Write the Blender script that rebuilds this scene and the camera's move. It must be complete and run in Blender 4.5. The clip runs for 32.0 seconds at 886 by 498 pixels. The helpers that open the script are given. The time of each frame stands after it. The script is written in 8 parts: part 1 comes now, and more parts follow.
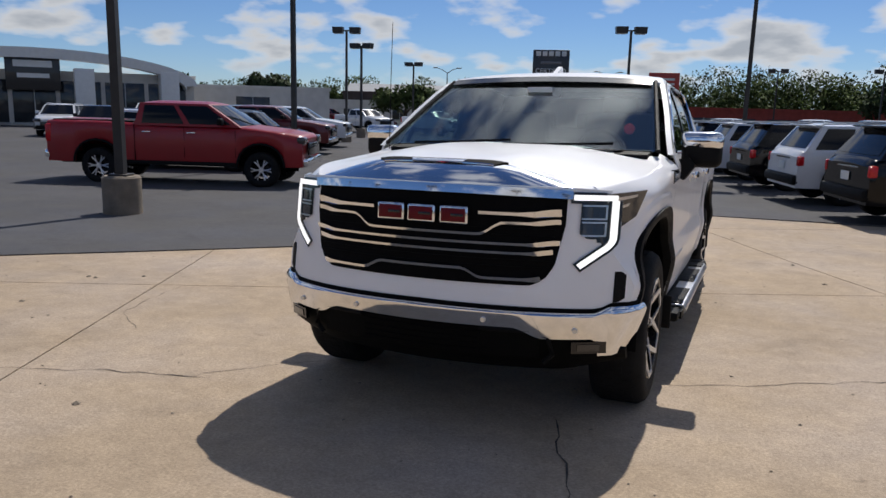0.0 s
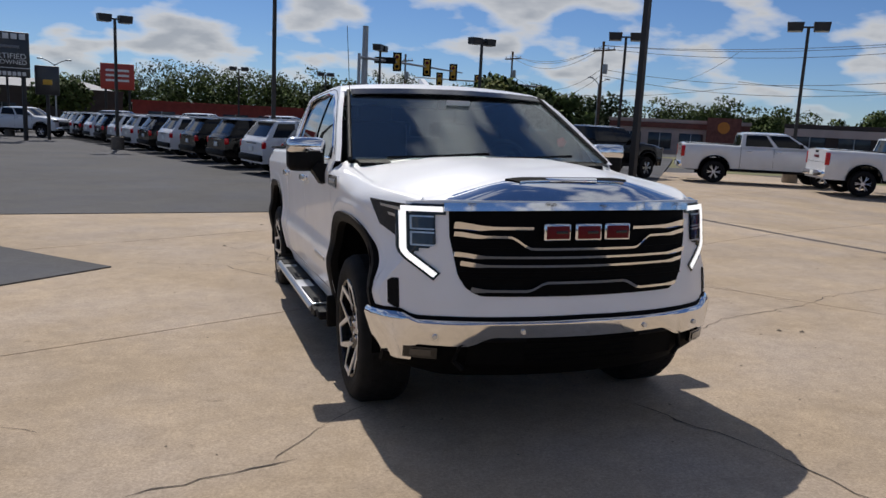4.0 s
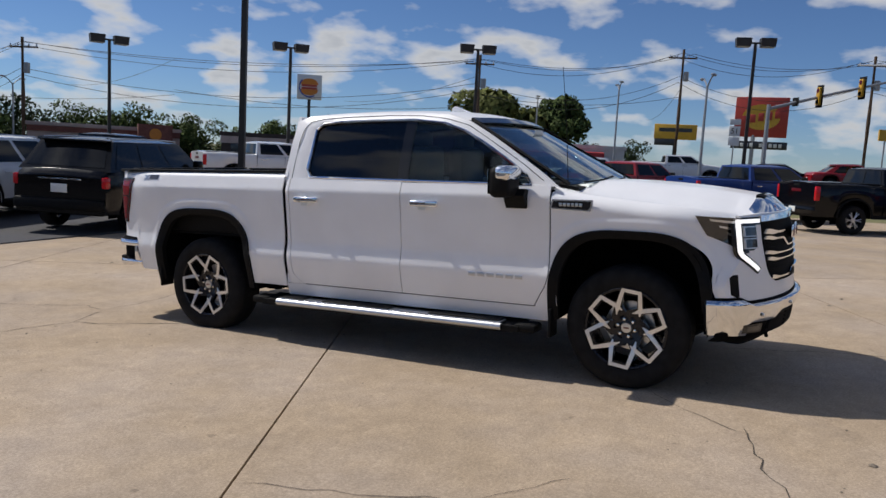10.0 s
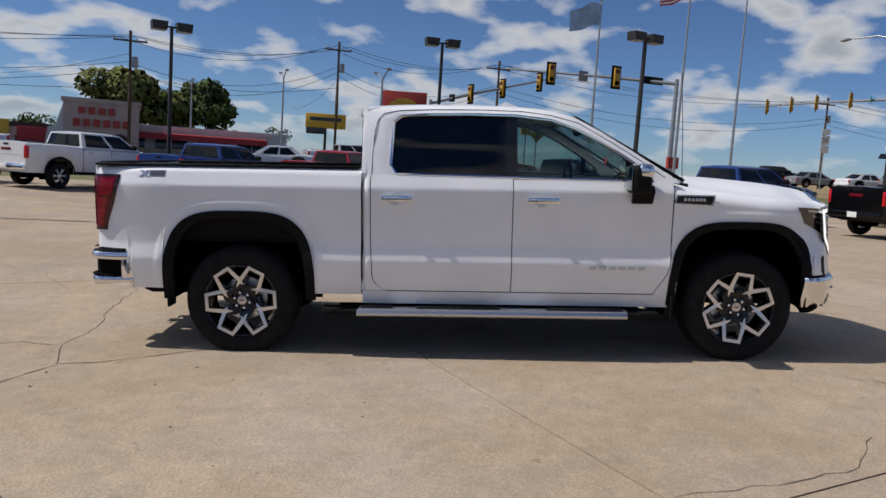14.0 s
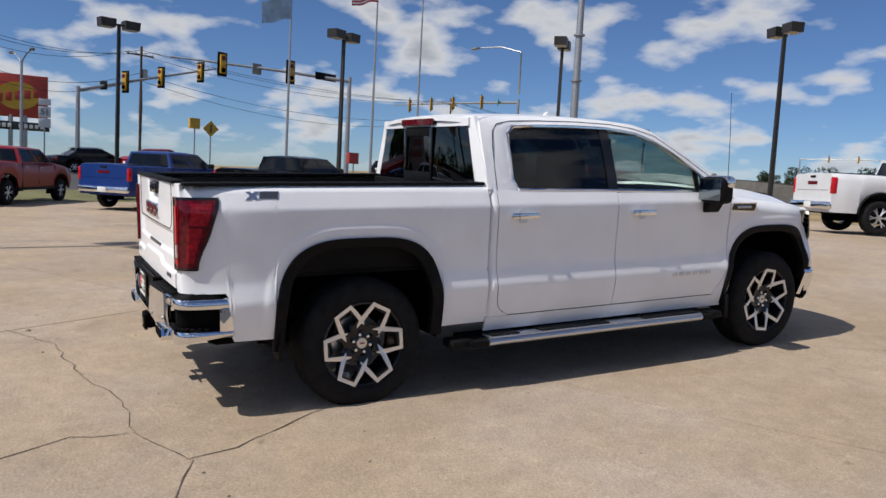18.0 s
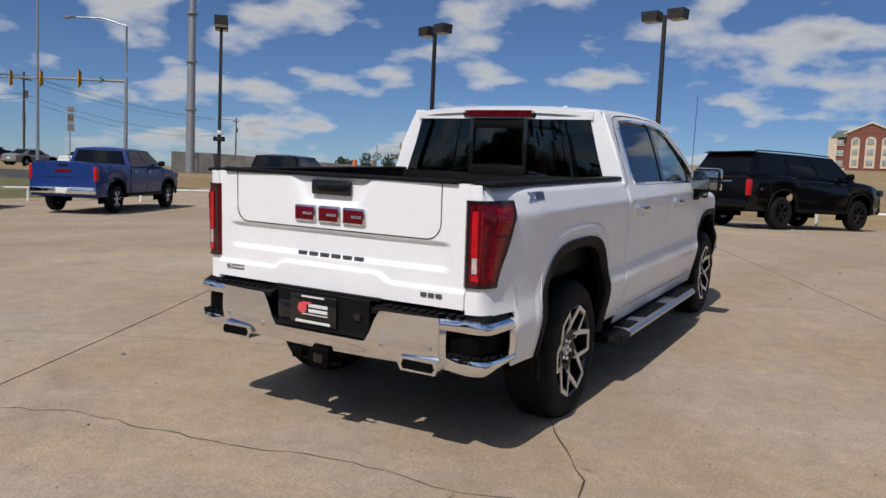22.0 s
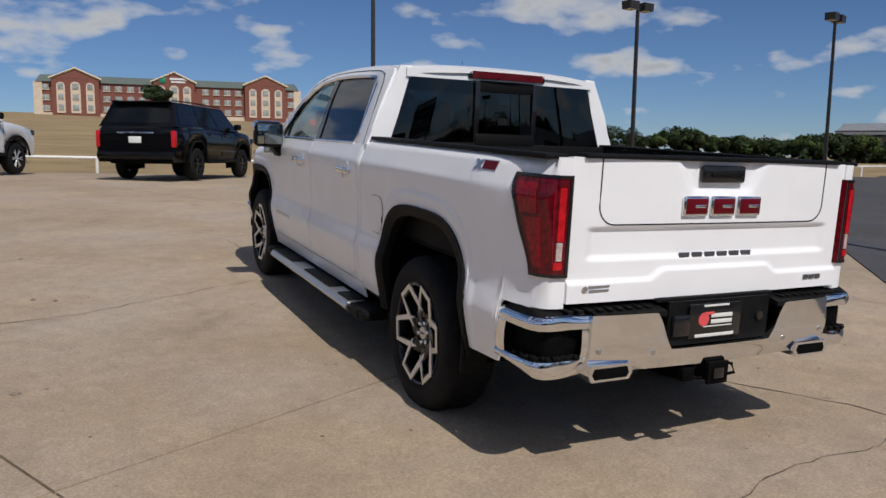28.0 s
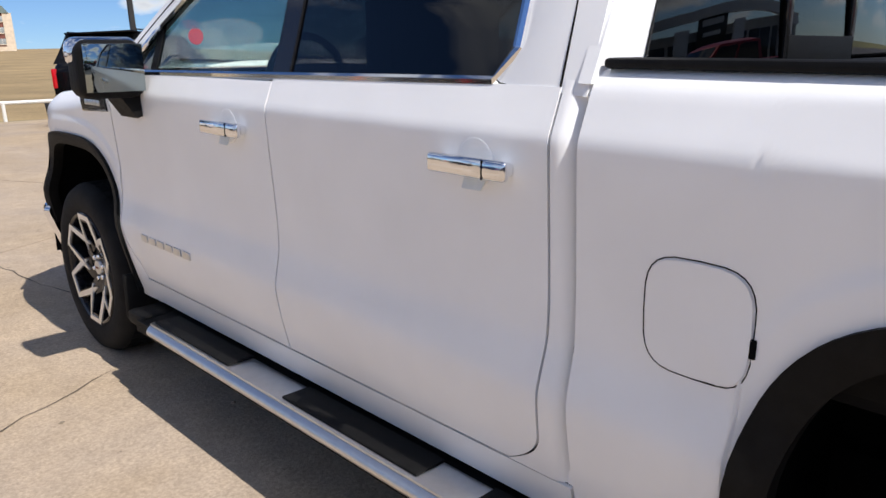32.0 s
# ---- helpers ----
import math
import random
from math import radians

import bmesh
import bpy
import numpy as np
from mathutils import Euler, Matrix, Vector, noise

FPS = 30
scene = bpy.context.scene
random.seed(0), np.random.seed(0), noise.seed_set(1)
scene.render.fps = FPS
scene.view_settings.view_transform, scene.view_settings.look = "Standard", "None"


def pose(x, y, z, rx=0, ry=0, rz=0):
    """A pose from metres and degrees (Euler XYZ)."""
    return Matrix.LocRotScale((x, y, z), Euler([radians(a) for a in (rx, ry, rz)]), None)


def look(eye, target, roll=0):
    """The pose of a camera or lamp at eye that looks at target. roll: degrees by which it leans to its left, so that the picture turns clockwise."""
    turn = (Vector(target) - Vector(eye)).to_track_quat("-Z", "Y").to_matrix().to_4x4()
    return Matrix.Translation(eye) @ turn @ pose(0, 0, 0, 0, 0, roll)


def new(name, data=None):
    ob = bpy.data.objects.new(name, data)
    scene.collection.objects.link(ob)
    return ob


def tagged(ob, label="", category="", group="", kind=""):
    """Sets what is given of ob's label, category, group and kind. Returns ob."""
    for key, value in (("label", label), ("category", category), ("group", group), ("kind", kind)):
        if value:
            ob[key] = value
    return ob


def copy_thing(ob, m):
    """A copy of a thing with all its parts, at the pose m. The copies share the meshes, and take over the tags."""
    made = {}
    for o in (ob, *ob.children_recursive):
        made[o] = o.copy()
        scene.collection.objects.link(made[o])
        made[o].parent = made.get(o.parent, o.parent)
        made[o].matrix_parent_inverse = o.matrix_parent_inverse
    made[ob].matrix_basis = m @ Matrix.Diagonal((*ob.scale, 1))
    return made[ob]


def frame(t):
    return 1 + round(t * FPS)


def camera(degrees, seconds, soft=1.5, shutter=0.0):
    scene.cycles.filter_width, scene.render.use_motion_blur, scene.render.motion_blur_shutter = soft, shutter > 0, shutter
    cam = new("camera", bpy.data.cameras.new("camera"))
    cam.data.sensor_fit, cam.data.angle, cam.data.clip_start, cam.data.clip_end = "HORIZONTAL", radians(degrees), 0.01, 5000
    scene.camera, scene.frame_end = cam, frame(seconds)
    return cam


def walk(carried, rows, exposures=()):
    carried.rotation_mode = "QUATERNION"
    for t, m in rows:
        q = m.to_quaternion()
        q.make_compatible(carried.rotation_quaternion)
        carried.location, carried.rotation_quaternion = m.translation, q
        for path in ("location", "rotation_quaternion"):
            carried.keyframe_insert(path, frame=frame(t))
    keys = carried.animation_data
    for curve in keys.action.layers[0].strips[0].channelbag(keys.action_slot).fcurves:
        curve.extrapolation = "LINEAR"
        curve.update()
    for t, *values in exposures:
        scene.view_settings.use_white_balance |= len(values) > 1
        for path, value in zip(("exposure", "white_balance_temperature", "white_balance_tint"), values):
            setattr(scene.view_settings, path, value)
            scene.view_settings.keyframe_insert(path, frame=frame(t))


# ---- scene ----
# camera: seconds, eye, and Euler angles in degrees
cam = camera(60.56, 32.0)
ROWS = [
    (0, 1.402, -5.881, 1.666, 79.14, -1.47, 22.74),
    (0.5, 1.008, -5.995, 1.657, 79.07, -1.82, 17.81),
    (1, 0.606, -6.101, 1.662, 79.12, -2.08, 12.62),
    (1.5, 0.207, -6.125, 1.667, 79.19, -2.23, 7.32),
    (2, -0.214, -6.155, 1.651, 79.29, -2.47, 1.90),
    (2.5, -0.619, -6.119, 1.637, 79.31, -2.65, -3.39),
    (3, -1.004, -6.046, 1.651, 79.35, -2.80, -8.54),
    (3.5, -1.409, -5.991, 1.666, 79.74, -2.91, -13.42),
    (4, -1.794, -5.879, 1.668, 80.20, -2.81, -18.04),
    (4.5, -2.203, -5.775, 1.659, 80.45, -2.81, -22.18),
    (6.5, -3.744, -5.077, 1.638, 82.05, -2.29, -37.59),
    (7, -4.123, -4.861, 1.633, 82.64, -2.44, -41.08),
    (7.5, -4.483, -4.640, 1.632, 82.84, -2.48, -44.59),
    (8, -4.806, -4.355, 1.627, 83.07, -2.55, -48.18),
    (8.5, -5.141, -4.079, 1.610, 83.11, -2.56, -51.94),
    (9, -5.420, -3.739, 1.581, 83.22, -2.78, -55.68),
    (9.5, -5.660, -3.362, 1.560, 83.14, -3.03, -59.26),
    (10, -5.875, -2.962, 1.548, 82.97, -3.13, -62.47),
    (10.5, -6.039, -2.549, 1.534, 83.13, -3.23, -65.57),
    (11, -6.216, -2.145, 1.499, 83.30, -3.20, -68.88),
    (11.5, -6.334, -1.737, 1.462, 83.53, -2.99, -72.29),
    (12, -6.439, -1.306, 1.428, 83.85, -2.85, -75.78),
    (12.5, -6.530, -0.869, 1.407, 83.66, -2.96, -79.61),
    (13, -6.561, -0.408, 1.421, 83.34, -3.39, -83.16),
    (13.5, -6.601, 0.048, 1.416, 83.24, -3.57, -86.70),
    (14, -6.536, 0.491, 1.402, 83.70, -3.67, -90.42),
    (14.5, -6.485, 0.929, 1.393, 84.38, -3.55, -94.06),
    (16.5, -5.971, 2.607, 1.375, 85.10, -3.30, -108.13),
    (17, -5.781, 3.012, 1.350, 84.88, -3.36, -111.59),
    (17.5, -5.551, 3.384, 1.346, 84.77, -3.28, -114.90),
    (18, -5.271, 3.736, 1.350, 84.84, -3.12, -118.60),
    (18.5, -4.988, 4.102, 1.337, 84.78, -2.91, -122.30),
    (19, -4.658, 4.404, 1.324, 84.97, -2.86, -125.72),
    (19.5, -4.352, 4.737, 1.292, 85.23, -2.80, -128.97),
    (20, -4.022, 5.059, 1.267, 85.32, -2.62, -132.93),
    (20.5, -3.665, 5.375, 1.261, 85.21, -2.40, -136.94),
    (21, -3.318, 5.679, 1.256, 84.99, -2.38, -141.24),
    (21.5, -2.914, 5.900, 1.260, 85.13, -2.51, -145.50),
    (22, -2.482, 6.112, 1.238, 85.28, -2.46, -149.89),
    (22.5, -2.043, 6.267, 1.226, 85.57, -2.35, -154.41),
    (23, -1.597, 6.389, 1.230, 85.73, -2.15, -159.34),
    (23.5, -1.141, 6.479, 1.237, 85.62, -2.17, -164.69),
    (24, -0.717, 6.527, 1.255, 85.31, -2.38, -169.82),
    (24.5, -0.260, 6.550, 1.245, 84.98, -2.18, -175.32),
    (26.5, 1.408, 6.192, 1.293, 84.33, -1.06, -195.52),
    (27, 1.856, 6.037, 1.274, 84.20, -1.24, -199.26),
    (27.5, 2.248, 5.813, 1.271, 83.82, -0.91, -202.66),
    (28, 2.560, 5.486, 1.285, 82.79, -0.68, -205.93),
    (28.5, 2.834, 5.095, 1.302, 81.69, -0.40, -209.10),
    (29, 2.960, 4.645, 1.306, 80.96, -0.33, -211.51),
    (29.5, 3.005, 4.162, 1.281, 80.66, -0.32, -213.62),
    (30, 2.934, 3.678, 1.273, 80.59, 0.05, -215.72),
    (30.5, 2.803, 3.209, 1.294, 79.61, 0.27, -216.97),
    (31, 2.636, 2.740, 1.332, 78.65, 1.07, -219.19),
    (31.5, 2.401, 2.325, 1.377, 77.55, 2.00, -221.15),
    (32, 2.144, 1.903, 1.385, 76.29, 2.68, -224.04),
]
EXPOSURES = [(0.0, -0.26), (4.0, -0.37), (9.0, -0.34), (13.0, -0.36), (17.0, -0.27), (19.0, -0.15), (21.0, -0.19), (22.0, -0.47), (24.0, -0.66), (26.5, -0.76), (28.5, -0.48), (30.0, -0.15), (31.0, 0.24), (32.0, 0.19)]
walk(cam, [(t, pose(x, y, z, a, b, c)) for t, x, y, z, a, b, c in ROWS], EXPOSURES)

# ---- sky and sun ----
SUN_ELEV, SUN_AZ = radians(50.0), radians(-2.0)  # height; turn from +y towards +x
world = bpy.data.worlds.new("sky")
scene.world = world
world.use_nodes = True
wn, wl = world.node_tree.nodes, world.node_tree.links
for n in list(wn):
    wn.remove(n)


def wnode(kind, **kw):
    n = wn.new(kind)
    for k, v in kw.items():
        n.inputs[k].default_value = v
    return n


def wmath(op, a, b=None):
    n = wn.new("ShaderNodeMath")
    n.operation = op
    for i, v in enumerate((a, b)):
        if v is None:
            continue
        if isinstance(v, (int, float)):
            n.inputs[i].default_value = v
        else:
            wl.new(v, n.inputs[i])
    return n.outputs[0]


w_out = wn.new("ShaderNodeOutputWorld")
sky = wn.new("ShaderNodeTexSky")
sky.sky_type, sky.sun_disc = "NISHITA", False
sky.sun_elevation, sky.sun_rotation = SUN_ELEV, SUN_AZ
sky.altitude, sky.air_density, sky.dust_density, sky.ozone_density = 1800.0, 1.0, 0.25, 4.5
tc = wn.new("ShaderNodeTexCoord")
sep = wn.new("ShaderNodeSeparateXYZ")
wl.new(tc.outputs["Generated"], sep.inputs[0])
# clouds lie on a flat layer overhead: direction divided by its height
hz = wmath("MAXIMUM", wmath("ADD", sep.outputs[2], 0.32), 0.03)
cx = wmath("DIVIDE", sep.outputs[0], hz)
cy = wmath("DIVIDE", sep.outputs[1], hz)
comb = wn.new("ShaderNodeCombineXYZ")
wl.new(cx, comb.inputs[0])
wl.new(cy, comb.inputs[1])
wl.new(wmath("MULTIPLY", sep.outputs[2], 1.6), comb.inputs[2])
cn1 = wnode("ShaderNodeTexNoise", Scale=4.8, Detail=5.0, Roughness=0.46, Distortion=0.0)
cn2 = wnode("ShaderNodeTexNoise", Scale=1.9, Detail=2.0, Roughness=0.5)
wl.new(comb.outputs[0], cn1.inputs["Vector"])
wl.new(comb.outputs[0], cn2.inputs["Vector"])
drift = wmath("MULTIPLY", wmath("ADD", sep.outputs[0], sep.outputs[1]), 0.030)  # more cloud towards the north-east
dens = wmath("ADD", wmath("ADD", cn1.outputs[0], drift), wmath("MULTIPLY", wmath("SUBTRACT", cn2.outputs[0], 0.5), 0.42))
ramp = wn.new("ShaderNodeValToRGB")
ramp.color_ramp.elements[0].position, ramp.color_ramp.elements[0].color = 0.505, (0, 0, 0, 1)
ramp.color_ramp.elements[1].position, ramp.color_ramp.elements[1].color = 0.640, (1, 1, 1, 1)
wl.new(dens, ramp.inputs[0])
fade = wn.new("ShaderNodeMapRange")
wl.new(sep.outputs[2], fade.inputs[0])
fade.inputs[1].default_value, fade.inputs[2].default_value = 0.0, 0.05
high = wn.new("ShaderNodeMapRange")  # broken cloud thins out overhead
wl.new(sep.outputs[2], high.inputs[0])
high.inputs[1].default_value, high.inputs[2].default_value = 0.35, 0.75
high.inputs[3].default_value, high.inputs[4].default_value = 1.0, 0.75
amount = wmath("MULTIPLY", wmath("MULTIPLY", wmath("MULTIPLY", ramp.outputs[0], fade.outputs[0]), high.outputs[0]), 0.92)
shade = wn.new("ShaderNodeValToRGB")
shade.color_ramp.elements[0].position, shade.color_ramp.elements[0].color = 0.56, (10.5, 10.5, 10.6, 1)
shade.color_ramp.elements[1].position, shade.color_ramp.elements[1].color = 0.76, (5.6, 5.9, 6.4, 1)
wl.new(dens, shade.inputs[0])
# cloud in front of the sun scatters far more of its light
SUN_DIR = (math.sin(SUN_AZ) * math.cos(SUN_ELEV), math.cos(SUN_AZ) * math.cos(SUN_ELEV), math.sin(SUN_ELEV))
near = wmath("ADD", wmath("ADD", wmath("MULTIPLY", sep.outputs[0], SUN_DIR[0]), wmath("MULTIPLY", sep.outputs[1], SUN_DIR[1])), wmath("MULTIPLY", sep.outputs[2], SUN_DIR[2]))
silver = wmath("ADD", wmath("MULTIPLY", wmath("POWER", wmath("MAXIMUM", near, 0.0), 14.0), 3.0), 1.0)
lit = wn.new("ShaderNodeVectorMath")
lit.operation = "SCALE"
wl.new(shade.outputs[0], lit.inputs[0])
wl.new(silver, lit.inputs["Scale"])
mixw = wn.new("ShaderNodeMix")
mixw.data_type = "RGBA"
wl.new(amount, mixw.inputs[0])
blue = wn.new("ShaderNodeMix")
blue.data_type, blue.blend_type = "RGBA", "MULTIPLY"
blue.inputs[0].default_value = 1.0
blue.inputs[7].default_value = (0.78, 0.92, 1.14, 1)
wl.new(sky.outputs[0], blue.inputs[6])
wl.new(blue.outputs[2], mixw.inputs[6])
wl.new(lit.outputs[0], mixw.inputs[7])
bg = wn.new("ShaderNodeBackground")
bg.inputs[1].default_value = 0.082
wl.new(mixw.outputs[2], bg.inputs[0])
wl.new(bg.outputs[0], w_out.inputs[0])

sun = new("sun", bpy.data.lights.new("sun", "SUN"))
sun.data.energy, sun.data.angle, sun.data.color = 4.6, radians(0.55), (1.0, 0.945, 0.885)
sd = Vector((math.sin(SUN_AZ) * math.cos(SUN_ELEV), math.cos(SUN_AZ) * math.cos(SUN_ELEV), math.sin(SUN_ELEV)))
sun.matrix_basis = look(sd * 60, (0, 0, 0))


# ---- materials ----
def material(name):
    m = bpy.data.materials.new(name)
    m.use_nodes = True
    return m, m.node_tree.nodes, m.node_tree.links, m.node_tree.nodes["Principled BSDF"]


def tint(c, k):
    return (c[0] * k, c[1] * k, c[2] * k, 1)


def surface(name, color, rough=0.5, metal=0.0, scale=8.0, spread=0.12, bump=0.0, bump_scale=60.0, coat=0.0, detail=4.0, fine=0.0, spec=0.5, per_object=0.0):
    """Colour varied by noise at two scales, with fine relief; coat for lacquer."""
    m, n, l, b = material(name)
    b.inputs["Roughness"].default_value, b.inputs["Metallic"].default_value = rough, metal
    b.inputs["Specular IOR Level"].default_value = spec
    b.inputs["Coat Weight"].default_value, b.inputs["Coat Roughness"].default_value = coat, 0.03
    geo = n.new("ShaderNodeTexCoord")
    big = n.new("ShaderNodeTexNoise")
    big.inputs["Scale"].default_value, big.inputs["Detail"].default_value = scale, detail
    l.new(geo.outputs["Object"], big.inputs["Vector"])
    r = n.new("ShaderNodeValToRGB")
    r.color_ramp.elements[0].position, r.color_ramp.elements[1].position = 0.3, 0.7
    r.color_ramp.elements[0].color, r.color_ramp.elements[1].color = tint(color, 1 - spread), tint(color, 1 + spread)
    l.new(big.outputs[0], r.inputs[0])
    out = r.outputs[0]
    if fine:
        small = n.new("ShaderNodeTexNoise")
        small.inputs["Scale"].default_value, small.inputs["Detail"].default_value = bump_scale, 3.0
        l.new(geo.outputs["Object"], small.inputs["Vector"])
        mr = n.new("ShaderNodeMapRange")
        mr.inputs[1].default_value, mr.inputs[2].default_value = 0.3, 0.7
        mr.inputs[3].default_value, mr.inputs[4].default_value = 1 - fine, 1 + fine
        l.new(small.outputs[0], mr.inputs[0])
        mul = n.new("ShaderNodeVectorMath")
        mul.operation = "SCALE"
        l.new(out, mul.inputs[0])
        l.new(mr.outputs[0], mul.inputs["Scale"])
        out = mul.outputs[0]
    if per_object:
        oi = n.new("ShaderNodeObjectInfo")
        mr = n.new("ShaderNodeMapRange")
        mr.inputs[3].default_value, mr.inputs[4].default_value = 1 - per_object, 1 + per_object
        l.new(oi.outputs["Random"], mr.inputs[0])
        mul = n.new("ShaderNodeVectorMath")
        mul.operation = "SCALE"
        l.new(out, mul.inputs[0])
        l.new(mr.outputs[0], mul.inputs["Scale"])
        out = mul.outputs[0]
    l.new(out, b.inputs["Base Color"])
    if bump:
        bn = n.new("ShaderNodeTexNoise")
        bn.inputs["Scale"].default_value, bn.inputs["Detail"].default_value = bump_scale, 4.0
        l.new(geo.outputs["Object"], bn.inputs["Vector"])
        bp = n.new("ShaderNodeBump")
        bp.inputs["Strength"].default_value, bp.inputs["Distance"].default_value = bump, 0.01
        l.new(bn.outputs[0], bp.inputs["Height"])
        l.new(bp.outputs[0], b.inputs["Normal"])
    return m


def paint(name, color, metal=0.0, rough=0.35, coat=1.0, spread=0.03, spec=0.5):
    return surface(name, color, rough, metal, scale=3.0, spread=spread, coat=coat, bump=0.015, bump_scale=900.0, spec=spec)


def glass(name, tone, ior=1.45):
    """Car glass: real panes, tinted."""
    m, n, l, b = material(name)
    b.inputs["Base Color"].default_value = (*tone, 1)
    b.inputs["Transmission Weight"].default_value = 1.0
    b.inputs["Roughness"].default_value, b.inputs["IOR"].default_value = 0.0, ior
    return m


def glow(name, color, strength):
    m, n, l, b = material(name)
    b.inputs["Base Color"].default_value = (*color, 1)
    b.inputs["Emission Color"].default_value = (*color, 1)
    b.inputs["Emission Strength"].default_value = strength
    return m


WHITE = paint("white_pearl_paint", (0.90, 0.905, 0.915), rough=0.4, coat=0.45, spec=0.3)
CHROME = surface("chrome", (0.84, 0.85, 0.87), 0.07, 1.0, scale=20, spread=0.02)
SATIN = surface("satin_silver", (0.62, 0.63, 0.65), 0.28, 1.0, scale=30, spread=0.05)
BLACK_PL = surface("black_plastic", (0.006, 0.006, 0.0063), 0.6, scale=30, spread=0.25, bump=0.25, bump_scale=400, spec=0.14)
BLACK_GL = surface("gloss_black", (0.012, 0.012, 0.013), 0.12, scale=20, spread=0.1, coat=0.3, spec=0.4)
GRILLE_BLACK = surface("grille_black", (0.003, 0.003, 0.003), 0.7, scale=30, spread=0.3, spec=0.08)
MID_RED = surface("mid_red_lens", (0.22, 0.005, 0.012), 0.12, scale=40, spread=0.4, coat=0.25, spec=0.3)
DARK = surface("underbody_black", (0.004, 0.004, 0.004), 0.9, scale=10, spread=0.3, spec=0.06)
RUBBER = surface("tyre_rubber", (0.012, 0.012, 0.0125), 0.75, scale=14, spread=0.3, bump=0.3, bump_scale=150, spec=0.15)
RIM_SILVER = surface("machined_aluminium", (0.74, 0.75, 0.77), 0.30, 0.85, scale=60, spread=0.06)
RIM_DARK = surface("dark_grey_rim_pockets", (0.018, 0.018, 0.021), 0.22, 0.4, scale=30, spread=0.15)
RED_LENS = surface("red_lens", (0.50, 0.008, 0.014), 0.12, scale=40, spread=0.25, coat=0.3, spec=0.3)
DARK_RED = surface("dark_red_lens", (0.10, 0.003, 0.008), 0.1, scale=40, spread=0.45, coat=0.25, spec=0.3)
CLEAR_LENS = surface("pale_lens", (0.55, 0.42, 0.40), 0.15, scale=60, spread=0.3, coat=1.0)
LAMP_DARK = surface("headlamp_interior", (0.022, 0.022, 0.024), 0.15, 0.2, scale=50, spread=0.5, coat=1.0)
DRL = glow("daytime_running_light", (1.0, 0.99, 0.97), 1.1)
GLASS_DARK = glass("privacy_glass", (0.03, 0.032, 0.035), 1.5)
GLASS_CLEAR = glass("window_glass", (0.46, 0.57, 0.55))
GLASS_WS = glass("windscreen_glass", (0.42, 0.54, 0.54), 1.56)
MIRROR = surface("tinted_mirror_glass", (0.30, 0.34, 0.34), 0.03, 1.0, scale=10, spread=0.02)
SEAT = surface("dark_seat_leather", (0.014, 0.014, 0.015), 0.5, scale=20, spread=0.2)
BADGE_RED = surface("badge_red", (0.12, 0.003, 0.008), 0.35, scale=40, spread=0.1, spec=0.2)
CAR_GLASS = surface("dark_car_glass", (0.006, 0.007, 0.008), 0.06, scale=10, spread=0.1, spec=0.35)
BADGE_GREY = surface("badge_grey", (0.16, 0.16, 0.17), 0.3, 0.7, scale=40, spread=0.1)
STICKER_W = surface("white_sticker", (0.75, 0.77, 0.74), 0.5, scale=40, spread=0.05)
STICKER_R = surface("red_sticker", (0.75, 0.09, 0.10), 0.5, scale=40, spread=0.1)


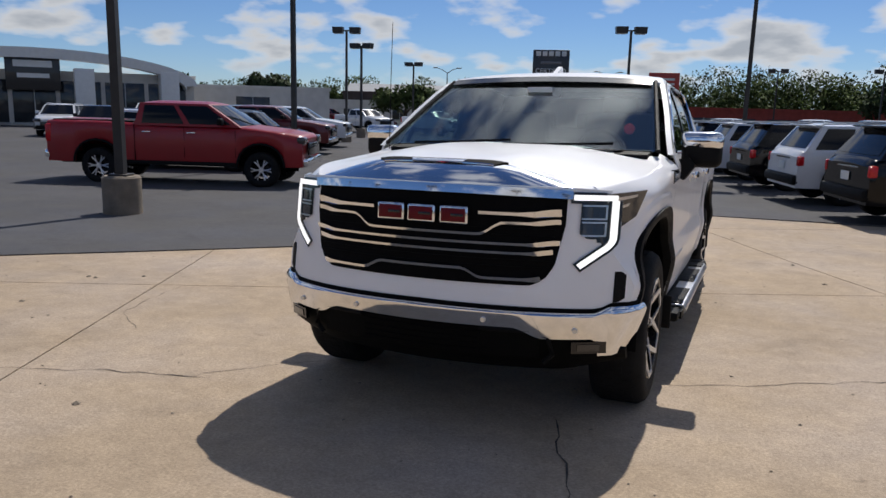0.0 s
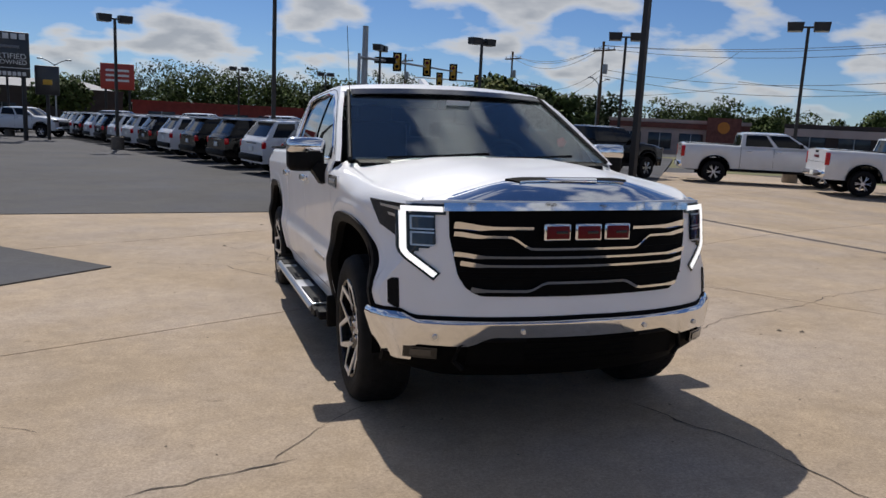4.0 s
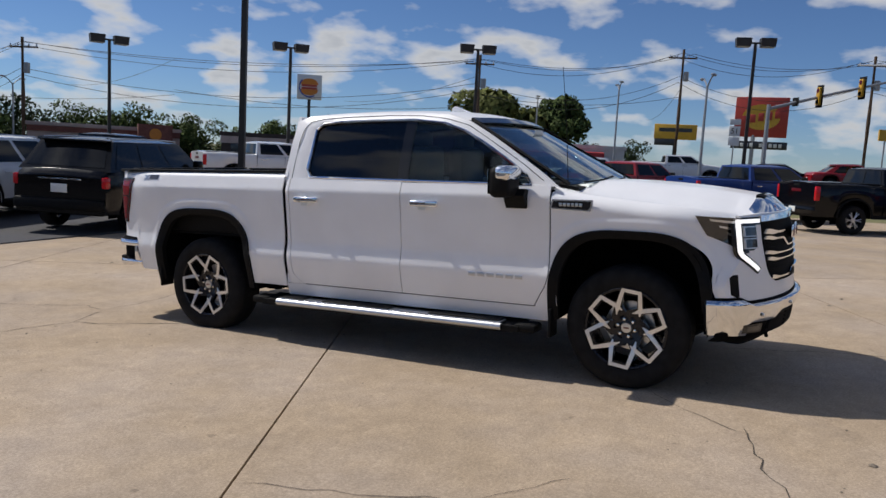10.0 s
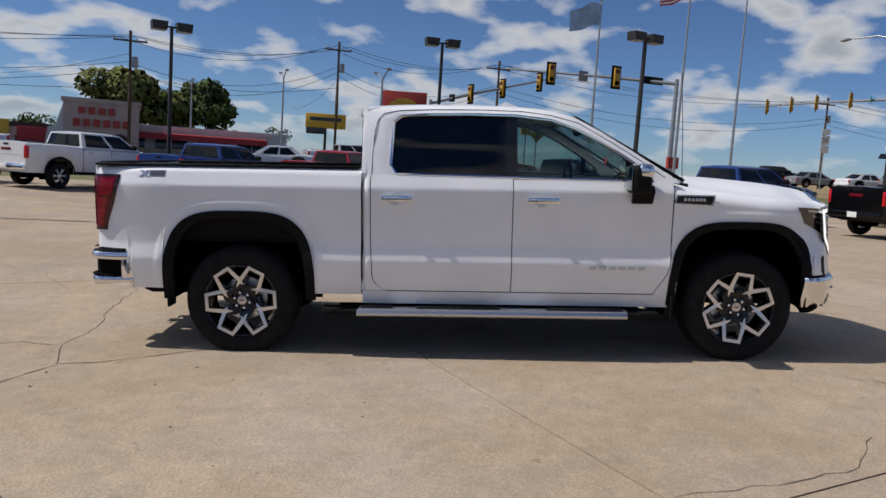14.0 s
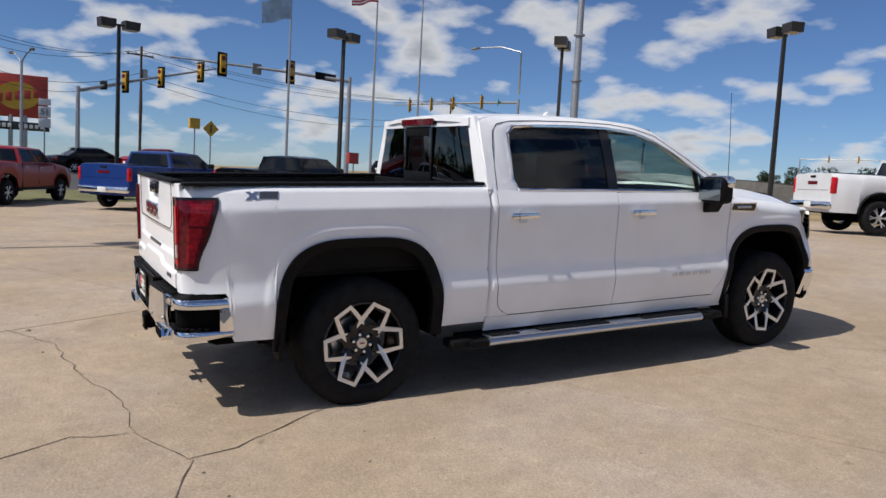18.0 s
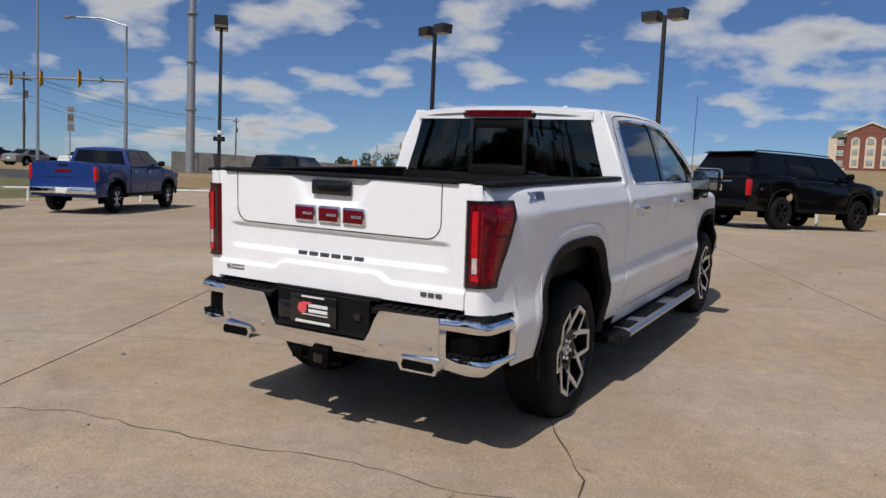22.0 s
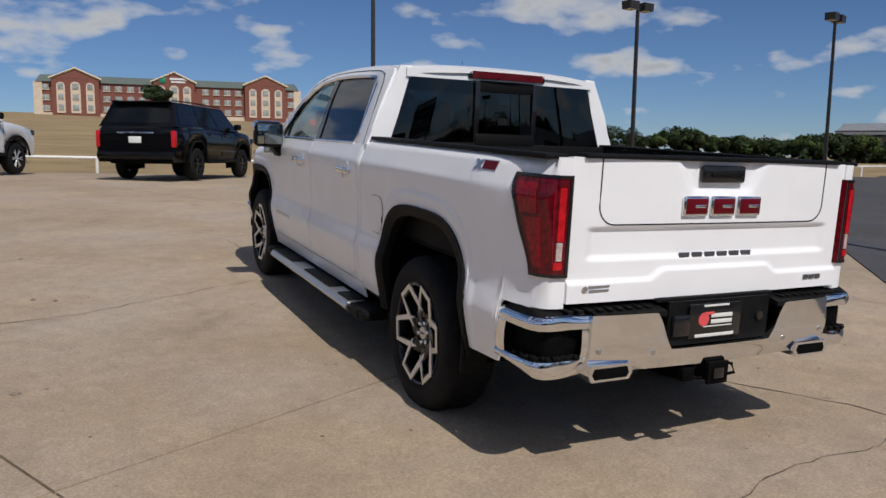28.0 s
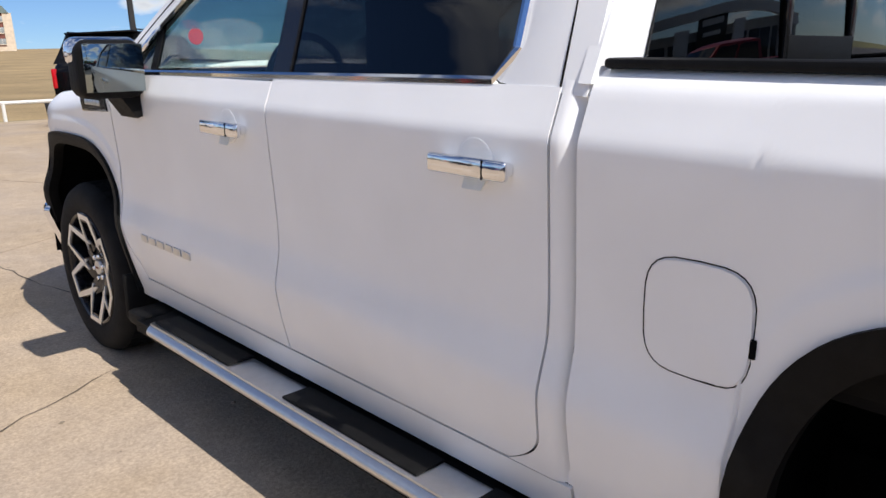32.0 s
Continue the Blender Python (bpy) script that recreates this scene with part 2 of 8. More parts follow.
def concrete(name, color):
    """Worn slab: broad stains, mottling, pale scuffs, dark pores and grit, all at their own size."""
    m, n, l, b = material(name)
    b.inputs["Roughness"].default_value, b.inputs["Specular IOR Level"].default_value = 0.88, 0.3
    tc_ = n.new("ShaderNodeTexCoord")
    oi = n.new("ShaderNodeObjectInfo")

    def noise(scale, detail, rough, lo, hi, a, c, distort=0.0):
        t = n.new("ShaderNodeTexNoise")
        t.inputs["Scale"].default_value, t.inputs["Detail"].default_value = scale, detail
        t.inputs["Roughness"].default_value, t.inputs["Distortion"].default_value = rough, distort
        l.new(tc_.outputs["Object"], t.inputs["Vector"])
        r = n.new("ShaderNodeMapRange")
        for k, v in zip((1, 2, 3, 4), (lo, hi, a, c)):
            r.inputs[k].default_value = v
        l.new(t.outputs[0], r.inputs[0])
        return r.outputs[0], t.outputs[0]

    fac = None
    for args in ((0.28, 4, 0.55, 0.30, 0.70, 0.86, 1.12), (1.3, 9, 0.68, 0.32, 0.68, 0.89, 1.08), (7.0, 8, 0.72, 0.34, 0.66, 0.90, 1.09), (70.0, 5, 0.75, 0.34, 0.66, 0.76, 1.22), (0.9, 7, 0.6, 0.60, 0.70, 1.0, 0.84, 0.8), (2.2, 9, 0.75, 0.62, 0.72, 1.0, 1.10, 1.2), (19.0, 4, 0.6, 0.68, 0.76, 1.0, 0.62), (6.0, 3, 0.5, 0.72, 0.76, 1.0, 0.70)):
        o = noise(*args)[0]
        if fac is None:
            fac = o
        else:
            q = n.new("ShaderNodeMath")
            q.operation = "MULTIPLY"
            l.new(fac, q.inputs[0])
            l.new(o, q.inputs[1])
            fac = q.outputs[0]
    mr = n.new("ShaderNodeMapRange")
    mr.inputs[3].default_value, mr.inputs[4].default_value = 0.95, 1.05
    l.new(oi.outputs["Random"], mr.inputs[0])
    q = n.new("ShaderNodeMath")
    q.operation = "MULTIPLY"
    l.new(fac, q.inputs[0])
    l.new(mr.outputs[0], q.inputs[1])
    sc = n.new("ShaderNodeVectorMath")
    sc.operation = "SCALE"
    hue = n.new("ShaderNodeMix")
    hue.data_type = "RGBA"
    hue.inputs[6].default_value, hue.inputs[7].default_value = (*color, 1), (color[0] * 0.93, color[1] * 0.98, color[2] * 1.12, 1)
    l.new(noise(0.6, 5, 0.6, 0.4, 0.65, 0.0, 1.0)[0], hue.inputs[0])
    l.new(hue.outputs[2], sc.inputs[0])
    l.new(q.outputs[0], sc.inputs["Scale"])
    l.new(sc.outputs[0], b.inputs["Base Color"])
    bp = n.new("ShaderNodeBump")
    bp.inputs["Strength"].default_value, bp.inputs["Distance"].default_value = 0.6, 0.009
    l.new(noise(60.0, 6, 0.7, 0, 1, 0, 1)[1], bp.inputs["Height"])
    l.new(bp.outputs[0], b.inputs["Normal"])
    return m


CONCRETE = concrete("tan_concrete", (0.423, 0.327, 0.226))
JOINT = surface("joint_filler", (0.085, 0.068, 0.052), 0.9, scale=12, spread=0.4)
ASPHALT = concrete("asphalt", (0.080, 0.077, 0.076))
GRASS_DRY = surface("dry_grass", (0.30, 0.215, 0.105), 0.95, scale=0.25, spread=0.28, bump=0.8, bump_scale=14, detail=9, fine=0.22)
GRASS_GREEN = surface("mown_grass", (0.15, 0.145, 0.06), 0.95, scale=0.5, spread=0.3, bump=0.8, bump_scale=20, detail=8, fine=0.2)
POLE = surface("dark_bronze_steel", (0.022, 0.019, 0.017), 0.5, scale=5, spread=0.25)
STEEL_GREY = surface("galvanised_steel", (0.35, 0.36, 0.37), 0.45, 0.6, scale=8, spread=0.12)
BASE_CONC = surface("grey_brown_concrete", (0.20, 0.165, 0.125), 0.9, scale=5, spread=0.22, bump=0.5, bump_scale=60, fine=0.1)
WHITE_PAINT = surface("white_painted_steel", (0.78, 0.77, 0.74), 0.5, scale=5, spread=0.06)


# ---- mesh helpers ----
def mesh_of(name, V, F, mat, smooth=35):
    me = bpy.data.meshes.new(name)
    me.from_pydata([tuple(v) for v in V], [], F)
    mats = mat if isinstance(mat, (list, tuple)) else [mat]
    for m in mats:
        me.materials.append(m)
    me.validate()
    if smooth:
        me.shade_smooth()
        me.set_sharp_from_angle(angle=radians(smooth))
    me.update()
    return me


def fix(V, F):
    """Outward normals for a closed form."""
    bm = bmesh.new()
    vs = [bm.verts.new(v) for v in V]
    for f in F:
        if len(set(f)) > 2:
            try:
                bm.faces.new([vs[i] for i in f])
            except ValueError:
                pass
    bmesh.ops.remove_doubles(bm, verts=bm.verts, dist=1e-5)
    bmesh.ops.recalc_face_normals(bm, faces=bm.faces)
    bm.verts.index_update()
    out = [tuple(v.co) for v in bm.verts], [tuple(v.index for v in f.verts) for f in bm.faces]
    bm.free()
    return out


def part(name, vf, mat, parent=None, label="", smooth=35):
    ob = new(name, mesh_of(name, *vf, mat, smooth))
    if parent:
        ob.parent = parent
    return tagged(ob, label)


def thing(name, label, category, m=None, group="", kind=""):
    ob = new(name)
    if m is not None:
        ob.matrix_basis = m
    return tagged(ob, label, category, group, kind)


def join(*parts):
    V, F = [], []
    for v, f in parts:
        k = len(V)
        V += list(v)
        F += [tuple(i + k for i in q) for q in f]
    return V, F


def grid(fn, nu, nv):
    V = [fn(i / nu, j / nv) for i in range(nu + 1) for j in range(nv + 1)]
    F = [(i * (nv + 1) + j, (i + 1) * (nv + 1) + j, (i + 1) * (nv + 1) + j + 1, i * (nv + 1) + j + 1) for i in range(nu) for j in range(nv)]
    return V, F


def slab(fn, nu, nv, off):
    """A sheet fn(u, v) and its copy moved by off (a vector or a function), closed all round."""
    move = off if callable(off) else (lambda u, v: off)
    A, F = grid(fn, nu, nv)
    B = []
    for i in range(nu + 1):
        for j in range(nv + 1):
            o = move(i / nu, j / nv)
            a = A[i * (nv + 1) + j]
            B.append((a[0] + o[0], a[1] + o[1], a[2] + o[2]))
    n = len(A)
    G = list(F) + [tuple(reversed([k + n for k in f])) for f in F]
    idx = lambda i, j: i * (nv + 1) + j
    for i in range(nu):
        G.append((idx(i + 1, 0), idx(i, 0), idx(i, 0) + n, idx(i + 1, 0) + n))
        G.append((idx(i, nv), idx(i + 1, nv), idx(i + 1, nv) + n, idx(i, nv) + n))
    for j in range(nv):
        G.append((idx(0, j), idx(0, j + 1), idx(0, j + 1) + n, idx(0, j) + n))
        G.append((idx(nu, j + 1), idx(nu, j), idx(nu, j) + n, idx(nu, j + 1) + n))
    return fix(A + B, G)


def box(cx, cy, cz, sx, sy, sz, r=0.0, seg=2):
    bm = bmesh.new()
    bmesh.ops.create_cube(bm, size=1.0)
    bmesh.ops.scale(bm, vec=(sx, sy, sz), verts=bm.verts)
    if r:
        bmesh.ops.bevel(bm, geom=list(bm.edges), offset=min(r, 0.49 * min(sx, sy, sz)), segments=seg, affect="EDGES", profile=0.5)
    bm.verts.index_update()
    out = [(v.co.x + cx, v.co.y + cy, v.co.z + cz) for v in bm.verts], [tuple(v.index for v in f.verts) for f in bm.faces]
    bm.free()
    return out


def lathe(profile, n, axis="x", centre=(0, 0, 0), closed=False):
    """Points (r, a): radius and place along the axis."""
    V, F = [], []
    k = len(profile)
    for i in range(n):
        c, s = math.cos(2 * math.pi * i / n), math.sin(2 * math.pi * i / n)
        for r, a in profile:
            p = {"x": (a, r * c, r * s), "y": (r * c, a, r * s), "z": (r * c, r * s, a)}[axis]
            V.append((p[0] + centre[0], p[1] + centre[1], p[2] + centre[2]))
    for i in range(n):
        j = (i + 1) % n
        for q in range(k - 1 if not closed else k):
            w = (q + 1) % k
            F.append((i * k + q, j * k + q, j * k + w, i * k + w))
    if not closed:
        F.append(tuple(i * k for i in range(n)))
        F.append(tuple(i * k + k - 1 for i in reversed(range(n))))
    return fix(V, F)


def tube(points, radius, n=8, closed=False, flat=1.0):
    """A rod swept along points; radius may be a list; flat squeezes it upright."""
    pts = [Vector(p) for p in points]
    rad = radius if isinstance(radius, (list, tuple)) else [radius] * len(pts)
    V, F = [], []
    m = len(pts)
    for i, p in enumerate(pts):
        a = pts[(i - 1) % m] if (closed or i) else p
        b = pts[(i + 1) % m] if (closed or i < m - 1) else p
        d = (b - a).normalized()
        u = d.cross(Vector((0, 0, 1)))
        u = u.normalized() if u.length > 1e-4 else Vector((1, 0, 0))
        w = u.cross(d)
        for k in range(n):
            t = 2 * math.pi * k / n
            V.append(tuple(p + rad[i] * (math.cos(t) * u + flat * math.sin(t) * w)))
    for i in range(m if closed else m - 1):
        j = (i + 1) % m
        for k in range(n):
            q = (k + 1) % n
            F.append((i * n + k, i * n + q, j * n + q, j * n + k))
    if not closed:
        F.append(tuple(reversed(range(n))))
        F.append(tuple((m - 1) * n + k for k in range(n)))
    return V, F


def prism(poly, place, depth):
    """A polygon of (a, b) laid out by place(a, b, d) and drawn from d = 0 to depth."""
    n = len(poly)
    V = [place(a, b, 0) for a, b in poly] + [place(a, b, depth) for a, b in poly]
    F = [tuple(range(n)), tuple(reversed(range(n, 2 * n)))] + [(i, (i + 1) % n, n + (i + 1) % n, n + i) for i in range(n)]
    return fix(V, F)


def lerp(a, b, t):
    return a + (b - a) * t


def curve(x, xs, ys):
    """A soft curve through a few knots."""
    if x <= xs[0]:
        return ys[0]
    for i in range(len(xs) - 1):
        if x <= xs[i + 1]:
            t = (x - xs[i]) / (xs[i + 1] - xs[i])
            h = xs[i + 1] - xs[i]
            def slope(k):
                a, b = max(k - 1, 0), min(k + 1, len(xs) - 1)
                return (ys[b] - ys[a]) / (xs[b] - xs[a])
            m0, m1 = slope(i) * h, slope(i + 1) * h
            return (2 * t**3 - 3 * t * t + 1) * ys[i] + (t**3 - 2 * t * t + t) * m0 + (3 * t * t - 2 * t**3) * ys[i + 1] + (t**3 - t * t) * m1
    return ys[-1]


def smooth(t):
    t = min(1.0, max(0.0, t))
    return t * t * (3 - 2 * t)


# ---- lie of the land ----
def soft_clamp(v, a, b, w=2.0):
    f = lambda q: w * math.log1p(math.exp(max(-50, min(50, q / w))))
    return v - f(v - b) + f(a - v)


def lot(x, y):
    """Height of the paved lot, which falls gently past the truck."""
    x, y = max(-60.0, min(60.0, x)), max(-60.0, min(90.0, y))
    z = 0.0148 * soft_clamp(x, -9, 9) - 0.0484 * soft_clamp(y, -11, 4.0) - 0.012 * max(0.0, y - 6)
    flat = smooth((x - 6) / 8) * (1 - smooth((x - 27) / 5)) * smooth((y + 20) / 4) * smooth((14 - y) / 6)
    return z + (-0.10 - 0.02 * y - z) * flat


# ---- the white pickup ----
TRUCK_POSE = pose(0, 0, 0, -2.768, -0.848, 0.02)
WIDTH_Z = [0.36, 0.50, 0.60, 0.67, 0.705, 0.722, 0.74, 0.82, 0.838, 0.86, 0.95, 1.08, 1.20, 1.256, 1.270, 1.284, 1.34, 1.40, 1.46]
WIDTH_X = [0.900, 0.940, 0.964, 0.977, 0.9815, 0.9820, 0.9800, 0.9640, 0.9615, 0.9605, 0.963, 0.971, 0.979, 0.981, 0.9785, 0.9730, 0.951, 0.928, 0.906]
ARCHES = ((-1.842, 0.533, 1.05, 0.007), (1.878, 0.553, 1.075, 0.007))  # middle, half width, top, flare
AXLES = (-1.840, 1.868)


def half_width(y, z):
    """Half the body's width at a height, narrowing to the nose and swelling over the wheels."""
    x = curve(z, WIDTH_Z, WIDTH_X)
    if y < -2.0:
        x -= (0.27 + 0.42 * smooth((z - 0.72) / 0.33)) * (-2.0 - y) ** 2
    if y > 2.45:
        x -= 0.30 * (y - 2.45) ** 2
    for c, hw, top, out in ARCHES:
        r = ((abs(y - c) / hw) ** 3.4 + (max(0.0, z - 0.40) / (top - 0.40)) ** 3.4) ** (1 / 3.4)
        x += out * smooth((0.088 - (r - 1) * 0.6) / 0.036)
    return x


def arch(y, c, hw, top, p=3.4):
    """Height of a wheel opening's edge over y, or None beside it."""
    d = abs(y - c) / hw
    return 0.40 + (top - 0.40) * (1 - d**p) ** (1 / p) if d < 1 else None


def nose(x, z):
    """The front's line over x and z."""
    x = abs(x)
    lean = curve(z, [0.3, 0.45, 0.62, 0.80, 1.04, 1.20, 1.28], [0.05, 0.012, 0.0, 0.018, 0.045, 0.07, 0.10])
    return -2.79 + 0.30 * x * x + 0.13 * x**6 + lean


def nose_end(z):
    """Where the front's line meets the side: x and y."""
    x = 0.90
    for _ in range(12):
        x = 0.5 * x + 0.5 * half_width(nose(x, z), z)
    return x, nose(x, z)


def fender_top(y):
    return curve(y, [-2.45, -2.2, -1.8, -1.5, -1.3], [1.178, 1.215, 1.255, 1.290, 1.335])


def side_sheet(s, y0, y1, ny, zb, zt, nz, extra=None, thick=0.012, yfun=None):
    """A pressed side panel; zb and zt give its lower and upper edge over y, yfun its ends over z."""

    def fn(u, v):
        if yfun:
            z = lerp(zb, zt, v)
            y = lerp(yfun[0](z), yfun[1](z), u)
        else:
            y = lerp(y0, y1, u)
            z = lerp(zb(y), zt(y), v)
        x = half_width(y, z) + (extra(y, z) if extra else 0)
        return (s * x, y, z)

    return slab(fn, ny, nz, (-s * thick, 0, 0))


def build_wheel(parent, s, c, detail=True, radius=0.41, wid=0.28, outer=0.965, rim=0.274, turn=0.0, spoke_mat=None):
    """Tyre with tread blocks and a six-armed, twisted Y-spoke rim; s is the side, c the axle's place along the car."""
    hub = new("wheel")
    hub.parent = parent
    hub.location = (s * outer, c, radius)
    hub["label"] = "machined and dark grey alloy wheel with black tyre"
    sx = lambda a: s * a
    prof = [(rim - 0.004, -0.012), (rim + 0.012, -0.002), (rim + 0.05, 0.004), (radius - 0.045, 0.0), (radius - 0.02, -0.012), (radius, -0.045), (radius, -wid + 0.045),
            (radius - 0.02, -wid + 0.012), (rim + 0.05, -wid - 0.004), (rim - 0.004, -wid + 0.012)]
    V, F = lathe([(r, s * a) for r, a in prof], 56 if detail else 24, "x", closed=True)
    tyre = [(V, F)]
    if detail:
        for i in range(44):
            t = 2 * math.pi * i / 44
            for a, da in ((-0.072, 0.0), (-0.118, 0.5), (-0.164, 0.0), (-0.21, 0.5)):
                tt = t + da * 2 * math.pi / 44
                cc, ss = math.cos(tt), math.sin(tt)
                bx, bf = box(0, 0, 0, 0.040, 0.042, 0.008)
                bx = [(s * a + p[0], cc * (radius - 0.0025 + p[2]) - ss * p[1], ss * (radius - 0.0025 + p[2]) + cc * p[1]) for p in bx]
                tyre.append((bx, bf))
    part("tyre", tyre[0], RUBBER, hub, "black rubber tyre")
    if detail:
        tagged(part("tread", join(*tyre[1:]), RUBBER, hub), kind="stuff")
    barrel = [(rim, -0.005), (rim - 0.006, 0.0), (rim - 0.018, -0.006), (rim - 0.03, -0.05), (rim - 0.045, -0.2), (rim - 0.02, -wid + 0.02), (rim, -wid + 0.01)]
    part("rim", lathe([(r, s * a) for r, a in barrel], 48 if detail else 20, "x", closed=True), RIM_DARK, hub, "dark grey rim barrel")
    disc = lathe([(0.001, s * -0.17), (0.165, s * -0.165), (0.165, s * -0.14), (0.001, s * -0.135)], 32, "x")
    part("brake_disc", disc, SATIN if detail else RIM_DARK, hub)
    if not detail:
        spokes = []
        for i in range(6):
            t = 2 * math.pi * i / 6
            for w in (-0.16, 0.16):
                p = [(0.045, t), (0.13, t + w * 0.4), (rim - 0.012, t + w)]
                spokes.append(tube([(s * (-0.02 if k else -0.028), r * math.cos(a), r * math.sin(a)) for k, (r, a) in enumerate(p)], 0.016, 5))
        spokes.append(lathe([(0.001, s * -0.012), (0.06, s * -0.014), (0.065, s * -0.05), (0.001, s * -0.05)], 14, "x"))
        part("spokes", join(*spokes), spoke_mat or RIM_SILVER, hub)
        return hub
    def ribbon(points, wide, a0, a1):
        """A flat strip along (radius, angle) points, from depth a0 to a1."""
        P2 = [Vector((s * r * math.cos(t), r * math.sin(t))) for r, t in points]
        Vr, n = [], len(P2)
        for k, p in enumerate(P2):
            d0 = (P2[k] - P2[k - 1]).normalized() if k else (P2[1] - P2[0]).normalized()
            d1 = (P2[k + 1] - P2[k]).normalized() if k < n - 1 else d0
            d = (d0 + d1).normalized()
            nn = Vector((-d.y, d.x)) / max(0.6, d.dot(d0))
            w = wide[k] / 2
            dish = -0.062 * (1 - min(1, p.length / 0.25))
            for q, a in ((p + nn * w, a0), (p - nn * w, a0), (p - nn * w, a1), (p + nn * w, a1)):
                Vr.append((s * (a + dish), q.x, q.y))
        Fr = [(4 * k + e, 4 * k + (e + 1) % 4, 4 * k + 4 + (e + 1) % 4, 4 * k + 4 + e) for k in range(n - 1) for e in range(4)] + [(0, 1, 2, 3), (4 * n - 1, 4 * n - 2, 4 * n - 3, 4 * n - 4)]
        return fix(Vr, Fr)
    for i in range(6):
        c0 = radians(90 - turn - 60 * i)
        g = lambda deg: c0 + radians(deg)
        part("spoke_face", ribbon([(0.108, g(47)), (0.150, g(31)), (0.259, g(12.5)), (0.259, g(-12.5)), (0.152, g(-29)), (0.120, g(-38))], [0.004, 0.032, 0.023, 0.023, 0.029, 0.006], 0.0, -0.010), RIM_SILVER, hub, "bright machined spoke")
        part("spoke_back", ribbon([(0.055, g(72)), (0.100, g(58)), (0.150, g(31)), (0.252, g(13)), (0.252, g(-13)), (0.150, g(-30)), (0.085, g(-34))], [0.05, 0.048, 0.044, 0.034, 0.034, 0.042, 0.05], -0.006, -0.050), RIM_DARK, hub, "gloss dark spoke pocket")
    part("hub_plate", lathe([(0.001, s * -0.052), (0.072, s * -0.054), (0.086, s * -0.064), (0.090, s * -0.09), (0.001, s * -0.09)], 32, "x"), RIM_DARK, hub)
    part("centre_cap", lathe([(0.001, s * -0.037), (0.033, s * -0.039), (0.037, s * -0.045), (0.037, s * -0.06), (0.001, s * -0.06)], 24, "x"), SATIN, hub, "silver centre cap")
    part("cap_emblem", box(s * -0.0365, 0, 0, 0.003, 0.036, 0.009, 0.001), BADGE_RED, hub, "small red emblem")
    for i in range(6):
        t = 2 * math.pi * (i + 0.25) / 6
        part("lug_nut", lathe([(0.001, s * -0.036), (0.010, s * -0.038), (0.0135, s * -0.044), (0.0135, s * -0.06), (0.001, s * -0.06)], 6, "x", (0, 0.058 * math.cos(t), 0.058 * math.sin(t))), CHROME, hub)
    return hub


